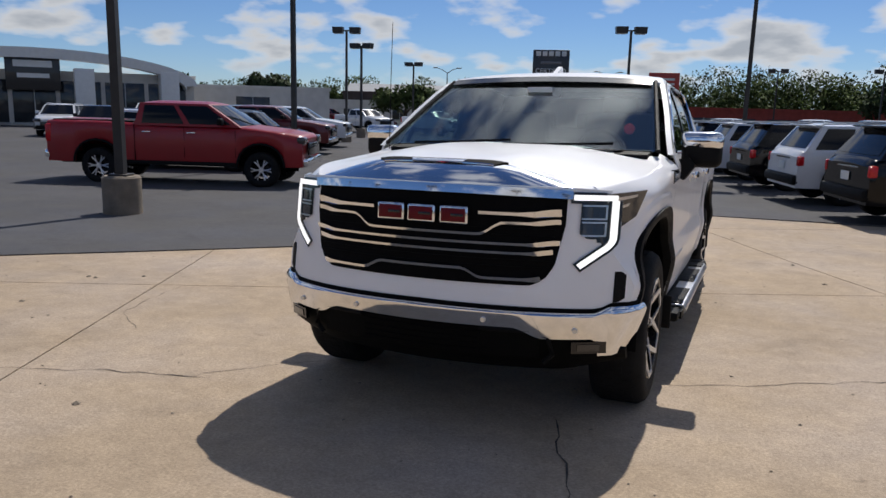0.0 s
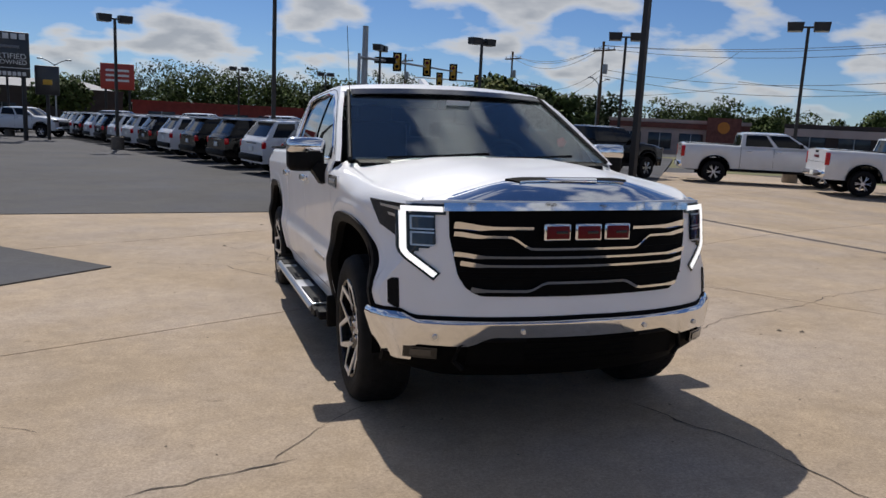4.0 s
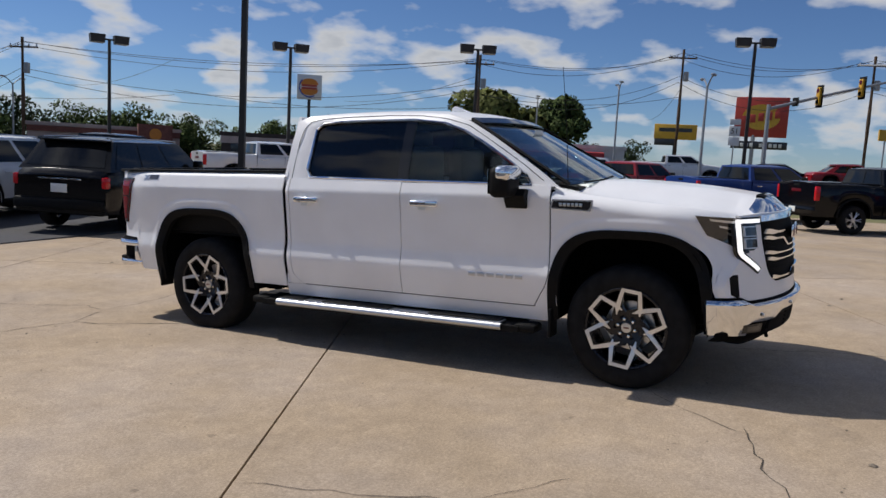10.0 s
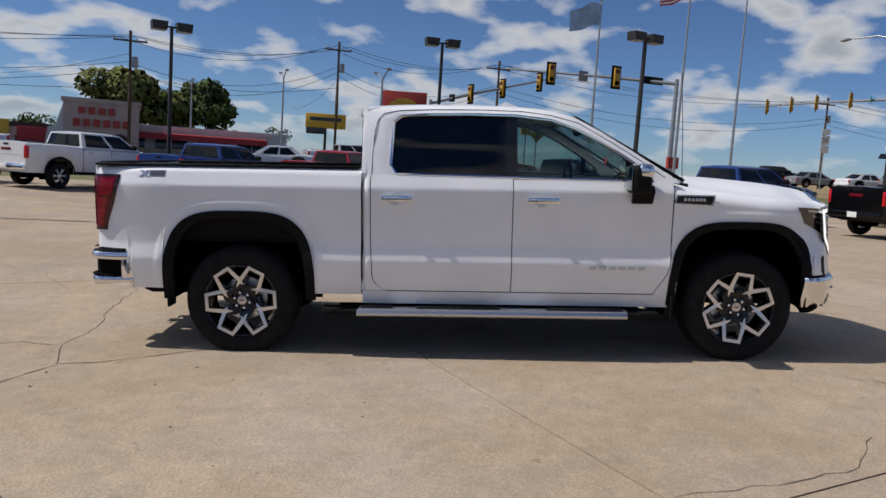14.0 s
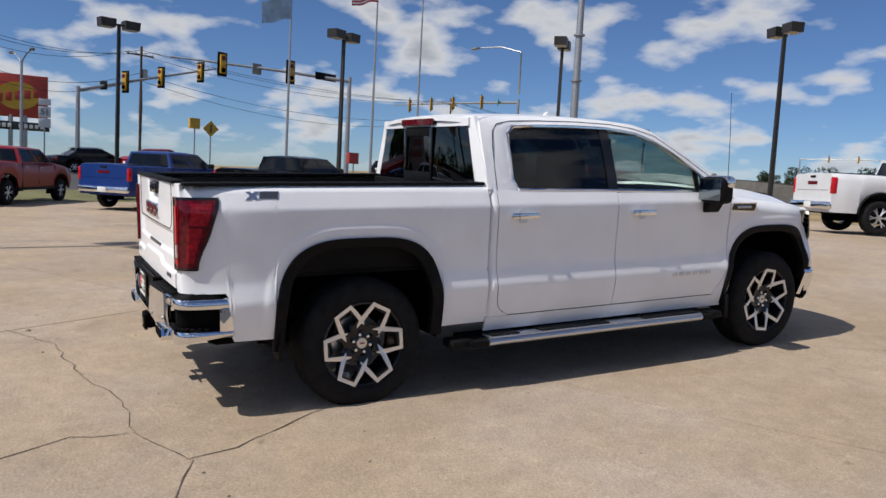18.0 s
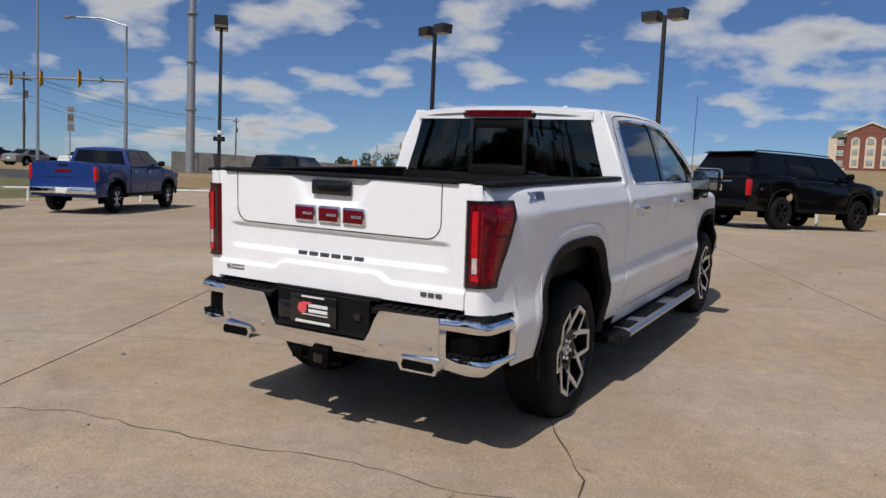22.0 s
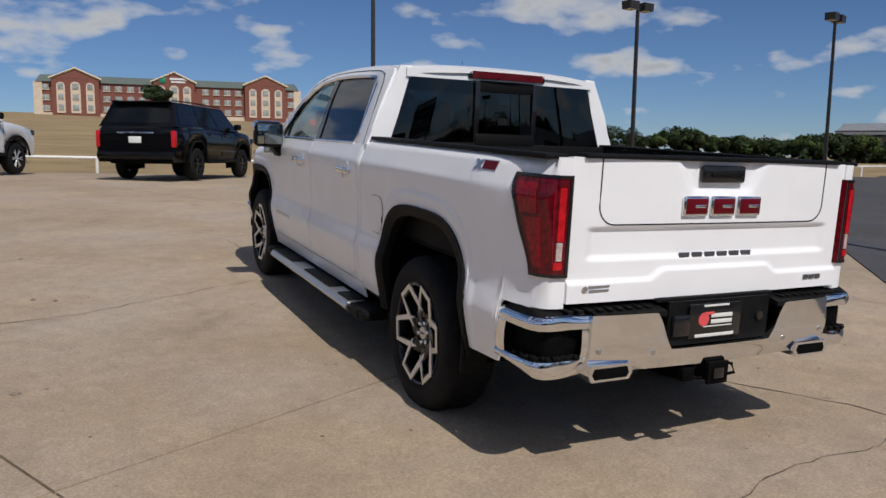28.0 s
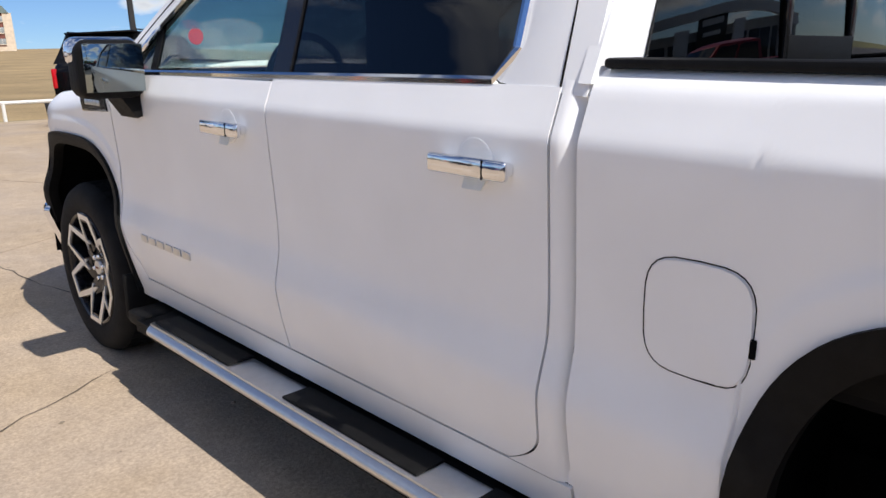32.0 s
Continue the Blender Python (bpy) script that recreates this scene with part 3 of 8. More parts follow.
def build_truck():
    T = thing("pickup_truck", "white crew-cab pickup truck with chrome grille and bumpers parked on concrete", "truck", TRUCK_POSE)
    dim = lambda name, vf, mat, parent=T, label="": part(name, vf, mat, parent, label)

    # dark inner shell behind the shut lines, and the underbody
    for s in (-1, 1):
        dim("inner_shell", side_sheet(s, -1.33, 1.03, 10, lambda y: 0.47, lambda y: 1.31, 6, lambda y, z: -0.028), DARK)
    for nm, args in (("chassis_rail", (-0.45, 0.1, 0.50, 0.10, 5.0, 0.18, 0.02)), ("chassis_rail", (0.45, 0.1, 0.50, 0.10, 5.0, 0.18, 0.02)), ("floor_pan", (0, -0.2, 0.52, 1.5, 2.0, 0.10, 0.03)),
                     ("rear_axle", (0, 1.87, 0.40, 1.5, 0.12, 0.12, 0.05)), ("differential", (0, 1.87, 0.40, 0.34, 0.36, 0.32, 0.12)), ("front_axle", (0, -1.87, 0.42, 1.5, 0.10, 0.10, 0.04)),
                     ("rear_crossmember", (0, 2.5, 0.62, 1.5, 0.75, 0.10, 0.03)), ("silencer", (-0.5, 2.45, 0.47, 0.2, 0.6, 0.16, 0.07)), ("sump_guard", (0, -2.2, 0.52, 1.3, 0.7, 0.22, 0.05))):
        dim(nm, box(*args), DARK)

    # wheels
    for c in AXLES:
        for s in (-1, 1):
            build_wheel(T, s, c, turn={(-1, -1): 8, (-1, 1): -33, (1, -1): 0, (1, 1): 22}[(s, 1 if c > 0 else -1)])
            # liner round the opening
            cc_, hw_, top_, _ = ARCHES[0 if c < 0 else 1]
            def liner(u, v, s=s, c=cc_, hw=hw_, top=top_):
                t = math.pi * u
                q = lambda a: math.copysign(abs(a) ** (2 / 3.4), a)
                return (s * lerp(0.42, 0.945, v), c + hw * 0.955 * q(math.cos(t)), 0.40 + (top - 0.40) * 0.965 * q(math.sin(t)))
            dim("wheel_liner", slab(liner, 30, 2, (0, 0, 0.010)), DARK)
            dim("wheel_well", box(s * 0.44, c, 0.70, 0.02, 1.06, 0.70), DARK)

    for s in (-1, 1):
        # front fender with its wheel opening
        def fb(y):
            a = arch(y, *ARCHES[0][:3])
            lo = 0.47 if y > -1.86 else 0.58
            return max(a, lo) if a else lo
        def curl(y, z):
            d = (z - (fender_top(y) - 0.10)) / 0.10
            return -0.075 * max(0.0, d) ** 2.2
        def fender(u, v):
            y = lerp(-2.425, -1.318, u)
            z = lerp(fb(y), fender_top(y), v)
            if y < -2.2:
                y += (nose_end(z)[1] + 2.425) * (-2.2 - y) / 0.225
            return (s * (half_width(y, z) + curl(y, z)), y, z)
        dim("front_fender", slab(fender, 90, 46, (-s * 0.012, 0, 0)), WHITE)
        dim("fender_foot", side_sheet(s, 0, 0, 3, 0.47, 0.88, 14, yfun=(lambda z: -1.365, lambda z: -1.316 + 0.12 * smooth((0.80 - z) / 0.34) ** 1.6)), WHITE)
        # bed side
        def bb(y):
            a = arch(y, *ARCHES[1][:3])
            lo = 0.47 if y < 1.9 else 0.50 + 0.29 * smooth((y - 2.665) / 0.04)
            return max(a, lo) if a else lo
        def roll(y, z):
            d = (z - 1.357) / 0.045
            return -0.035 * max(0.0, d) ** 2
        bed = dim("bed_side", side_sheet(s, 0.977, 2.875, 150, bb, lambda y: 1.402, 60, roll), WHITE)
        # doors
        fe = lambda z: -1.308 + 0.12 * smooth((0.80 - z) / 0.34) ** 1.6
        re = lambda z: 0.905 - 0.10 * max(0.0, (0.62 - z) / 0.115) ** 2.4 - 0.015 * smooth((0.95 - z) / 0.4)
        fd = dim("front_door", side_sheet(s, 0, 0, 22, 0.505, 1.340, 64, yfun=(fe, lambda z: -0.139)), WHITE)
        rd = dim("rear_door", side_sheet(s, 0, 0, 14, 0.505, 1.362, 64, yfun=(lambda z: -0.132, re)), WHITE)
        dim("cab_corner", side_sheet(s, 0, 0, 8, 0.50, 1.375, 60, lambda y, z: -0.030 * max(0.0, (y - 0.922) / 0.046) ** 2, yfun=(lambda z: re(z) + 0.007, lambda z: 0.968)), WHITE)
        dim("rocker_panel", side_sheet(s, -1.32, 0.968, 12, lambda y: 0.40, lambda y: 0.497, 3), WHITE)
        # moulded arch lips
        for c, hw, top, _ in ARCHES:
            def lip(u, v, c=c, hw=hw, top=top, s=s):
                t = math.pi * u
                q = lambda a: math.copysign(abs(a) ** (2 / 3.4), a)
                k = lerp(1.012, 0.885, v)
                kz = lerp(1.012, 0.925, v)
                y, z = c + hw * k * q(math.cos(t)), 0.40 + (top - 0.40) * kz * q(math.sin(t))
                if z < 0.42:
                    z = 0.42
                if y < c - 0.2:
                    z = max(z, 0.555 if c < 0 else 0.42)
                return (s * (half_width(y, max(z, 0.45)) + lerp(0.014, -0.004, v * v)), y, z)
            dim("arch_moulding", slab(lip, 40, 3, (-s * 0.045, 0, 0)), BLACK_PL, label="black plastic wheel-arch moulding")
        # crease trim: side badges
        yb, zb = -1.46, 1.215
        bx = s * (half_width(yb, zb) + 0.006)
        badge = dim("fender_badge", prism([(-0.15, -0.030), (0.135, -0.042), (0.15, 0.0), (0.15, 0.034), (-0.13, 0.034)], lambda a, b, d: (bx - s * 0.012 + s * d, yb - a * 1.0, zb + b), 0.014), CHROME, label="chrome-edged fender badge")
        part("badge_panel", prism([(-0.135, -0.022), (0.123, -0.033), (0.136, 0.0), (0.136, 0.025), (-0.12, 0.025)], lambda a, b, d: (bx + s * d, yb - a, zb + b), 0.006), BLACK_GL, badge)
        for i in range(6):
            part("badge_mark", box(bx + s * 0.008, yb + 0.07 - 0.028 * i, zb, 0.004, 0.021, 0.022, 0.002), SATIN, badge)
        # door badge: six short bars
        for i in range(6):
            yy = -0.735 - 0.072 * i
            dim("badge_bar", box(s * (half_width(yy, 0.70) + 0.003), yy, 0.70, 0.006, 0.055, 0.028, 0.002), SATIN, label="small silver badge bar")
        # bed badge: a silver cross and a coloured bar that follow the panel
        def on_bed(a, b, d):
            y, z = 2.50 + s * a, 1.345 + b
            return (s * (half_width(y, z) + 0.001 + d), y, z)
        small_badge = lambda a, b, d: on_bed(a * 0.76, b * 0.76, d)
        badge = dim("bed_badge", join(prism([(-0.125, -0.030), (-0.090, -0.030), (-0.015, 0.030), (-0.050, 0.030)], small_badge, 0.004), prism([(-0.120, 0.030), (-0.086, 0.030), (-0.022, -0.030), (-0.056, -0.030)], small_badge, 0.0032)), SATIN, label="silver cross-shaped decal")
        part("badge_bar", prism([(-0.018, -0.022), (0.118, -0.022), (0.126, 0.026), (-0.010, 0.026)], small_badge, 0.004), BADGE_RED if s > 0 else BADGE_GREY, badge)
        part("badge_edge", prism([(-0.024, -0.027), (0.122, -0.027), (0.132, 0.031), (-0.016, 0.031)], small_badge, 0.0025), SATIN, badge)
        # door handles
        for yh in (-0.355, 0.715):
            xh = s * half_width(yh, 1.19)
            h = dim("door_handle", join(box(xh + s * 0.036, yh, 1.192, 0.022, 0.232, 0.044, 0.010, 3), box(xh + s * 0.014, yh - 0.085, 1.192, 0.03, 0.04, 0.03, 0.008), box(xh + s * 0.014, yh + 0.085, 1.192, 0.03, 0.04, 0.03, 0.008)), CHROME, label="chrome door handle")
            part("handle_seam", box(xh + s * 0.0465, yh + 0.055, 1.192, 0.003, 0.003, 0.042), DARK, h)
            part("handle_cup", lathe([(0.001, s * 0.0015), (0.036, s * 0.002), (0.048, s * 0.004), (0.053, s * 0.003), (0.056, s * -0.010), (0.001, s * -0.010)], 28, "x", (xh, yh - 0.005, 1.198)), WHITE, h, "white rounded handle recess")
            part("handle_tab", slab(lambda u, v: (xh + s * (0.020 + 0.012 * u), yh + 0.02 + lerp(-0.034, 0.034 - 0.012 * u, v), 1.178 - 0.034 * u), 2, 2, (s * 0.003, 0, 0)), STICKER_W, h, "white protective tab")
        # step bar
        st = dim("side_step", slab(lambda u, v, s=s: (s * curve(v, [0, 0.3, 1], [0.82, 0.86, 1.045]), lerp(-1.12, 1.15, u), 0.385 - 0.02 * v), 10, 4, (0, 0, -0.045)), BLACK_PL, label="black and polished side step")
        part("step_edge", slab(lambda u, v, s=s: (s * (1.043 + 0.018 * math.sin(math.pi * v)), lerp(-0.99, 1.0, u), lerp(0.325, 0.375, v)), 8, 5, (-s * 0.02, 0, 0)), SATIN, st, "polished step edge")
        part("step_top", box(s * 0.985, 0.0, 0.379, 0.115, 1.98, 0.012, 0.004), SATIN, st)
        for y0, y1 in ((-0.97, -0.40), (-0.06, 0.56), (0.74, 0.97)):
            part("step_pad", box(s * 0.978, (y0 + y1) / 2, 0.387, 0.104, y1 - y0, 0.012, 0.004), BLACK_PL, st)
        for yb_ in (-1.16, 1.19):
            part("step_end", box(s * 0.955, yb_, 0.35, 0.16, 0.16, 0.06, 0.02), BLACK_PL, st)
        for yb_ in (-0.8, 0.0, 0.8):
            part("step_bracket", box(s * 0.78, yb_, 0.42, 0.26, 0.08, 0.05, 0.01), DARK, st)
        # mirror
        m = dim("door_mirror", box(s * 1.085, -1.02, 1.360, 0.235, 0.150, 0.205, 0.045, 4), BLACK_PL, label="black door mirror with chrome cap")
        part("mirror_cap", box(s * 1.086, -1.046, 1.419, 0.246, 0.118, 0.106, 0.040, 4), CHROME, m, "chrome mirror cap")
        part("mirror_arm", prism([(0.93, 1.30), (1.02, 1.315), (1.06, 1.27), (1.0, 1.18), (0.94, 1.20)], lambda a, b, d: (s * a, -1.0 + d, b), -0.15), BLACK_PL, m)
        part("mirror_glass", box(s * 1.085, -0.944, 1.365, 0.208, 0.004, 0.165, 0.001), MIRROR, m, "mirror glass")
        # mud guard
        dim("mud_guard", box(s * 0.90, 2.40, 0.46, 0.14, 0.025, 0.20, 0.01), BLACK_PL)
        dim("mud_guard", box(s * 0.93, -1.33, 0.40, 0.14, 0.025, 0.20, 0.01), BLACK_PL)

        # cab side frame: outer line and window opening
        def tumble(z):
            return curve(z, [1.30, 1.34, 1.40, 1.47, 1.60, 1.78, 1.84, 1.885], [0.961, 0.9475, 0.9265, 0.904, 0.864, 0.792, 0.752, 0.690])
        outer = [(-1.36, 1.33), (-1.22, 1.43), (-1.0, 1.57), (-0.78, 1.705), (-0.60, 1.800), (-0.42, 1.848), (-0.15, 1.872), (0.2, 1.882), (0.55, 1.878), (0.85, 1.862), (0.955, 1.82), (0.968, 1.62), (0.968, 1.345)]
        hole = [(-1.165, 1.34), (-1.115, 1.41), (-0.95, 1.52), (-0.76, 1.635), (-0.60, 1.718), (-0.42, 1.778), (-0.15, 1.808), (0.2, 1.812), (0.50, 1.806), (0.69, 1.793), (0.746, 1.75), (0.766, 1.435), (0.722, 1.366)]
        V, F = [], []
        for (a, b), (c, d) in zip(outer, hole):
            for k in (0.0, 0.35, 0.85, 1.0):
                y, z = lerp(a, c, k), lerp(b, d, k)
                V.append((s * (tumble(z) - (0.012 if k == 1.0 else 0.0)), y, z))
        n = len(outer)
        F = [(4 * i + k, 4 * i + k + 1, 4 * i + 5 + k, 4 * i + 4 + k) for i in range(n - 1) for k in range(3)]
        Vi = [(x - s * 0.03, y, z) for x, y, z in V]
        rim_f = [(4 * i, 4 * i + 4, 4 * n + 4 * i + 4, 4 * n + 4 * i) for i in range(n - 1)] + [(4 * i + 3, 4 * i + 7, 4 * n + 4 * i + 7, 4 * n + 4 * i + 3) for i in range(n - 1)]
        rim_f += [(k, k + 1, 4 * n + k + 1, 4 * n + k) for k in range(3)] + [(4 * n - 4 + k, 4 * n - 3 + k, 8 * n - 3 + k, 8 * n - 4 + k) for k in range(3)]
        dim("cab_frame", fix(V + Vi, F + [tuple(4 * n + i for i in reversed(f)) for f in F] + rim_f), WHITE)
        # shut line of the rear door's frame
        gap = [(0.902, 1.36), (0.898, 1.50), (0.888, 1.66), (0.868, 1.76), (0.82, 1.812), (0.70, 1.836), (0.45, 1.846), (0.10, 1.850), (-0.20, 1.842), (-0.42, 1.815), (-0.62, 1.762), (-0.90, 1.60), (-1.10, 1.475), (-1.25, 1.37)]
        dim("door_frame_gap", tube([(s * (tumble(z) + 0.0005), a, z) for a, z in gap], 0.0026, 5), DARK)
        # chrome round the windows
        loop = hole + [(lerp(0.722, -1.165, k / 8), lerp(1.366, 1.34, k / 8)) for k in range(1, 8)]
        dim("window_trim", tube([(s * (tumble(z) - 0.005), y, z) for y, z in loop], 0.0125, 7, True), CHROME, label="chrome window surround")
        # panes: rear door, front door and the small fixed quarter
        top = lambda y: curve(y, [h[0] for h in hole[:11]], [h[1] for h in hole[:11]])
        def pane(y0, y1, rear=False):
            def fn(u, v):
                y = lerp(y0, y1, u)
                zb = lerp(1.342, 1.364, (y + 1.1) / 1.8) if y < 0.72 else lerp(1.364, 1.43, (y - 0.72) / 0.045)
                z = lerp(zb, top(y) - 0.002, v)
                return (s * (tumble(z) - 0.020), y, z)
            return slab(fn, 16, 8, (-s * 0.005, 0, 0))
        for nm, vf, gm in (("front_window", pane(-1.13, -0.165), GLASS_CLEAR), ("rear_window_side", pane(-0.085, 0.758), GLASS_DARK)):
            dim(nm, vf, gm)
        def bp(u, v):
            z = lerp(1.335, 1.808, v)
            return (s * (tumble(z) - 0.012), lerp(-0.168, -0.082, u), z)
        dim("door_post", slab(bp, 2, 8, (-s * 0.02, 0, 0)), BLACK_GL, label="gloss black centre post")
        def ap(u, v):
            y = lerp(-1.01, -0.965, u)
            z = lerp(1.34, top(y), v)
            return (s * (tumble(z) - 0.014), y, z)
        dim("quarter_post", slab(ap, 1, 4, (-s * 0.012, 0, 0)), BLACK_PL)
    # fuel flap on the driver's side, a thin dark line round a flush lid
    def flap(k, off):
        pts = []
        for i in range(28):
            t = 2 * math.pi * i / 28
            q = lambda a: math.copysign(abs(a) ** 0.55, a)
            y, z = 1.238 + 0.106 * k * q(math.cos(t)), 0.968 + 0.112 * k * q(math.sin(t))
            pts.append((half_width(y, z) + off, y, z))
        return pts
    dim("fuel_flap_gap", tube(flap(1.0, -0.001), 0.0020, 5, True), DARK)
    rim_o, rim_i = flap(0.965, 0.004), flap(0.05, 0.004)
    n = len(rim_o)
    dim("fuel_flap", (rim_o + rim_i, [(i, (i + 1) % n, n + (i + 1) % n, n + i) for i in range(n)] + [tuple(reversed(range(n, 2 * n)))]), WHITE, label="white fuel flap")
    dim("fuel_flap_notch", box(half_width(1.333, 0.95) + 0.004, 1.345, 0.948, 0.006, 0.012, 0.036, 0.003), DARK)

    # roof, windscreen, rear window
    def roof(u, v):
        y = lerp(-0.60, 1.022, u)
        zs = curve(y, [-0.60, -0.42, -0.15, 0.2, 0.55, 0.85, 0.965, 1.022], [1.800, 1.848, 1.872, 1.882, 1.878, 1.864, 1.850, 1.838])
        k = 2 * v - 1
        xs = curve(zs, [1.78, 1.84, 1.885], [0.792, 0.752, 0.690]) - 0.03 * smooth((y - 0.93) / 0.09)
        return (xs * k, y - 0.06 * (1 - k * k) * (1 - u) + 0.02 * (1 - k * k) * u - 0.055 * abs(k) ** 6 * smooth((u - 0.85) / 0.15), zs + 0.034 * (1 - abs(k) ** 2.4))
    dim("roof", slab(roof, 28, 28, (0, 0, -0.03)), WHITE, label="white painted roof with a small rear lip")
    dim("brake_lamp", slab(lambda u, v: ((2 * v - 1) * 0.265, 1.046 + 0.012 * (1 - (2 * v - 1) ** 2), lerp(1.812, 1.856, u)), 2, 10, (0, -0.03, 0)), DARK_RED, label="dark red high brake lamp")
    dim("brake_lamp_surround", box(0, 1.024, 1.834, 0.58, 0.03, 0.050, 0.01), BLACK_GL)
    def ws(u, v):
        k = 2 * v - 1
        y0, z0 = lerp(-0.635, -1.44, u), lerp(1.805, 1.345, u)
        w = lerp(0.715, 0.86, u)
        return (w * k, y0 - 0.10 * (1 - k * k) * lerp(0.7, 1.2, u) + 0.03, z0 + 0.012 * (1 - k * k))
    g = dim("windscreen", slab(ws, 12, 16, (0, 0.004, -0.004)), GLASS_WS)
    g.visible_shadow = False
    for s in (-1, 1):
        dim("pillar_edge", tube([(s * (lerp(0.715, 0.86, k / 6) + 0.012), lerp(-0.61, -1.41, k / 6), lerp(1.807, 1.347, k / 6)) for k in range(7)], 0.014, 6), BLACK_PL)
    dim("windscreen_header", slab(lambda u, v: ((2 * v - 1) * 0.71, lerp(-0.60, -0.68, u) - 0.075 * (1 - (2 * v - 1) ** 2), lerp(1.822, 1.782, u) + 0.018 * (1 - (2 * v - 1) ** 2)), 2, 12, (0, 0.008, -0.008)), BLACK_GL)
    dim("wiper", join(*[tube([ws(0.985, a), ws(0.97, (a + b) / 2), ws(0.93, b)], 0.009, 5) for a, b in ((0.12, 0.50), (0.48, 0.86))]), BLACK_PL)
    def rg(u, v):
        k = 2 * v - 1
        z = lerp(1.385, 1.80, u)
        return (k * lerp(0.800, 0.665, u), lerp(1.000, 0.985, u) + 0.035 * (1 - k * k), z)
    dim("rear_window", slab(rg, 8, 12, (0, -0.005, 0)), GLASS_DARK)
    dim("cab_back", join(slab(lambda u, v: ((2 * v - 1) * 0.93, 0.975, lerp(0.50, 1.39, u)), 4, 6, (0, -0.02, 0)),
                         *[slab(lambda u, v, s=s: (s * lerp(lerp(0.795, 0.66, u), lerp(0.945, 0.735, u), v), 0.988 - 0.012 * v, lerp(1.37, 1.86, u)), 8, 3, (0, -0.03, 0)) for s in (-1, 1)],
                         slab(lambda u, v: ((2 * v - 1) * 0.70, 1.0 + 0.03 * (1 - (2 * v - 1) ** 2), lerp(1.795, 1.85, u)), 2, 8, (0, -0.04, 0))), WHITE)
    # sliding middle pane and its frames
    for x0, x1 in ((-0.235, -0.20), (0.20, 0.235)):
        dim("rear_window_post", box((x0 + x1) / 2, 1.032, 1.59, x1 - x0, 0.012, 0.40, 0.003), BLACK_GL)
    dim("rear_window_sill", box(0, 1.036, 1.425, 0.44, 0.012, 0.075, 0.003), BLACK_PL)
    dim("rear_window_top", box(0, 1.028, 1.765, 0.40, 0.012, 0.07, 0.003), BLACK_PL)
    # roof fin and aerial
    dim("roof_fin", prism([(0.0, 0.0), (0.20, 0.0), (0.19, 0.05), (0.16, 0.065)], lambda a, b, d: (-0.05 + d - 0.02, -0.30 + a, 1.895 + b * 1.0), 0.035), WHITE, label="white shark-fin aerial")
    dim("aerial_mast", tube([(-0.86, -1.40, 1.30), (-0.87, -1.38, 1.75), (-0.88, -1.35, 2.13)], [0.003, 0.0025, 0.002], 6), BLACK_PL, label="thin black whip aerial")

    # cabin
    def seat(x, y):
        return join(box(x, y, 0.98, 0.54, 0.54, 0.22, 0.07), box(x, y + 0.30, 1.30, 0.52, 0.16, 0.66, 0.07), box(x, y + 0.32, 1.66, 0.28, 0.10, 0.18, 0.05))
    for x in (-0.40, 0.40):
        dim("front_seat", seat(x, -0.32), SEAT, label="dark front seat with headrest")
    dim("rear_bench", join(box(0, 0.52, 0.98, 1.4, 0.5, 0.2, 0.06), box(0, 0.82, 1.25, 1.4, 0.14, 0.55, 0.05), *[box(x, 0.85, 1.58, 0.26, 0.09, 0.16, 0.04) for x in (-0.45, 0, 0.45)]), SEAT)
    dim("dashboard", join(box(0, -1.08, 1.18, 1.66, 0.5, 0.26, 0.08), box(0, -0.7, 1.0, 0.3, 0.7, 0.3, 0.05)), SEAT)
    dim("steering_wheel", join(lathe([(0.175 + 0.016 * math.cos(a), 0.016 * math.sin(a)) for a in [k * math.pi / 4 for k in range(8)]], 28, "y", (0.40, -0.76, 1.30), True), box(0.40, -0.76, 1.29, 0.30, 0.03, 0.06, 0.01)), SEAT, label="black steering wheel")
    dim("cabin_floor", box(0, -0.1, 0.80, 1.7, 2.1, 0.06), SEAT)
    dim("cabin_mirror", box(0, -0.76, 1.72, 0.25, 0.04, 0.07, 0.02), BLACK_PL)
    dim("window_sticker", box(0.0, -0.86, 1.735, 0.17, 0.006, 0.035, 0.001), STICKER_W, label="white windscreen label")
    # pale ellipse laid on the dashboard, stands in for a reflection there
    dim("dashboard_reflection", prism([(0.25 * math.cos(a), 0.05 * math.sin(a)) for a in [k * math.pi / 10 for k in range(20)]], lambda a, b, d: (0.42 + a, -1.36 + b * 2, 1.345 + d), 0.006), CLEAR_LENS)
    dim("dealer_tag", lathe([(0.001, 0.0), (0.032, 0.0), (0.032, 0.004), (0.001, 0.004)], 18, "y", (0.66, -1.16, 1.475)), STICKER_R, label="round red hanging tag")

    # bonnet: rolls up from its front edge, higher in the middle
    ZE = 1.163
    yf = lambda x: nose(x, ZE) + 0.004
    side_x = lambda y: half_width(max(y, -2.44), fender_top(y)) - 0.080
    def hood_z(x, y):
        zc = curve(y, [-2.72, -2.62, -2.45, -2.2, -1.8, -1.40], [1.240, 1.262, 1.292, 1.325, 1.358, 1.372])
        e = fender_top(y) - 0.002
        k = min(1.0, abs(x) / max(0.3, side_x(y)))
        top_ = e + (zc - e) * (1 - 0.86 * smooth((k - 0.30) / 0.70) - 0.14 * k * k)
        q = max(0.0, min(1.0, (y - yf(x)) / 0.17))
        return ZE + (top_ - ZE) * (1 - (1 - q) ** 2.4)
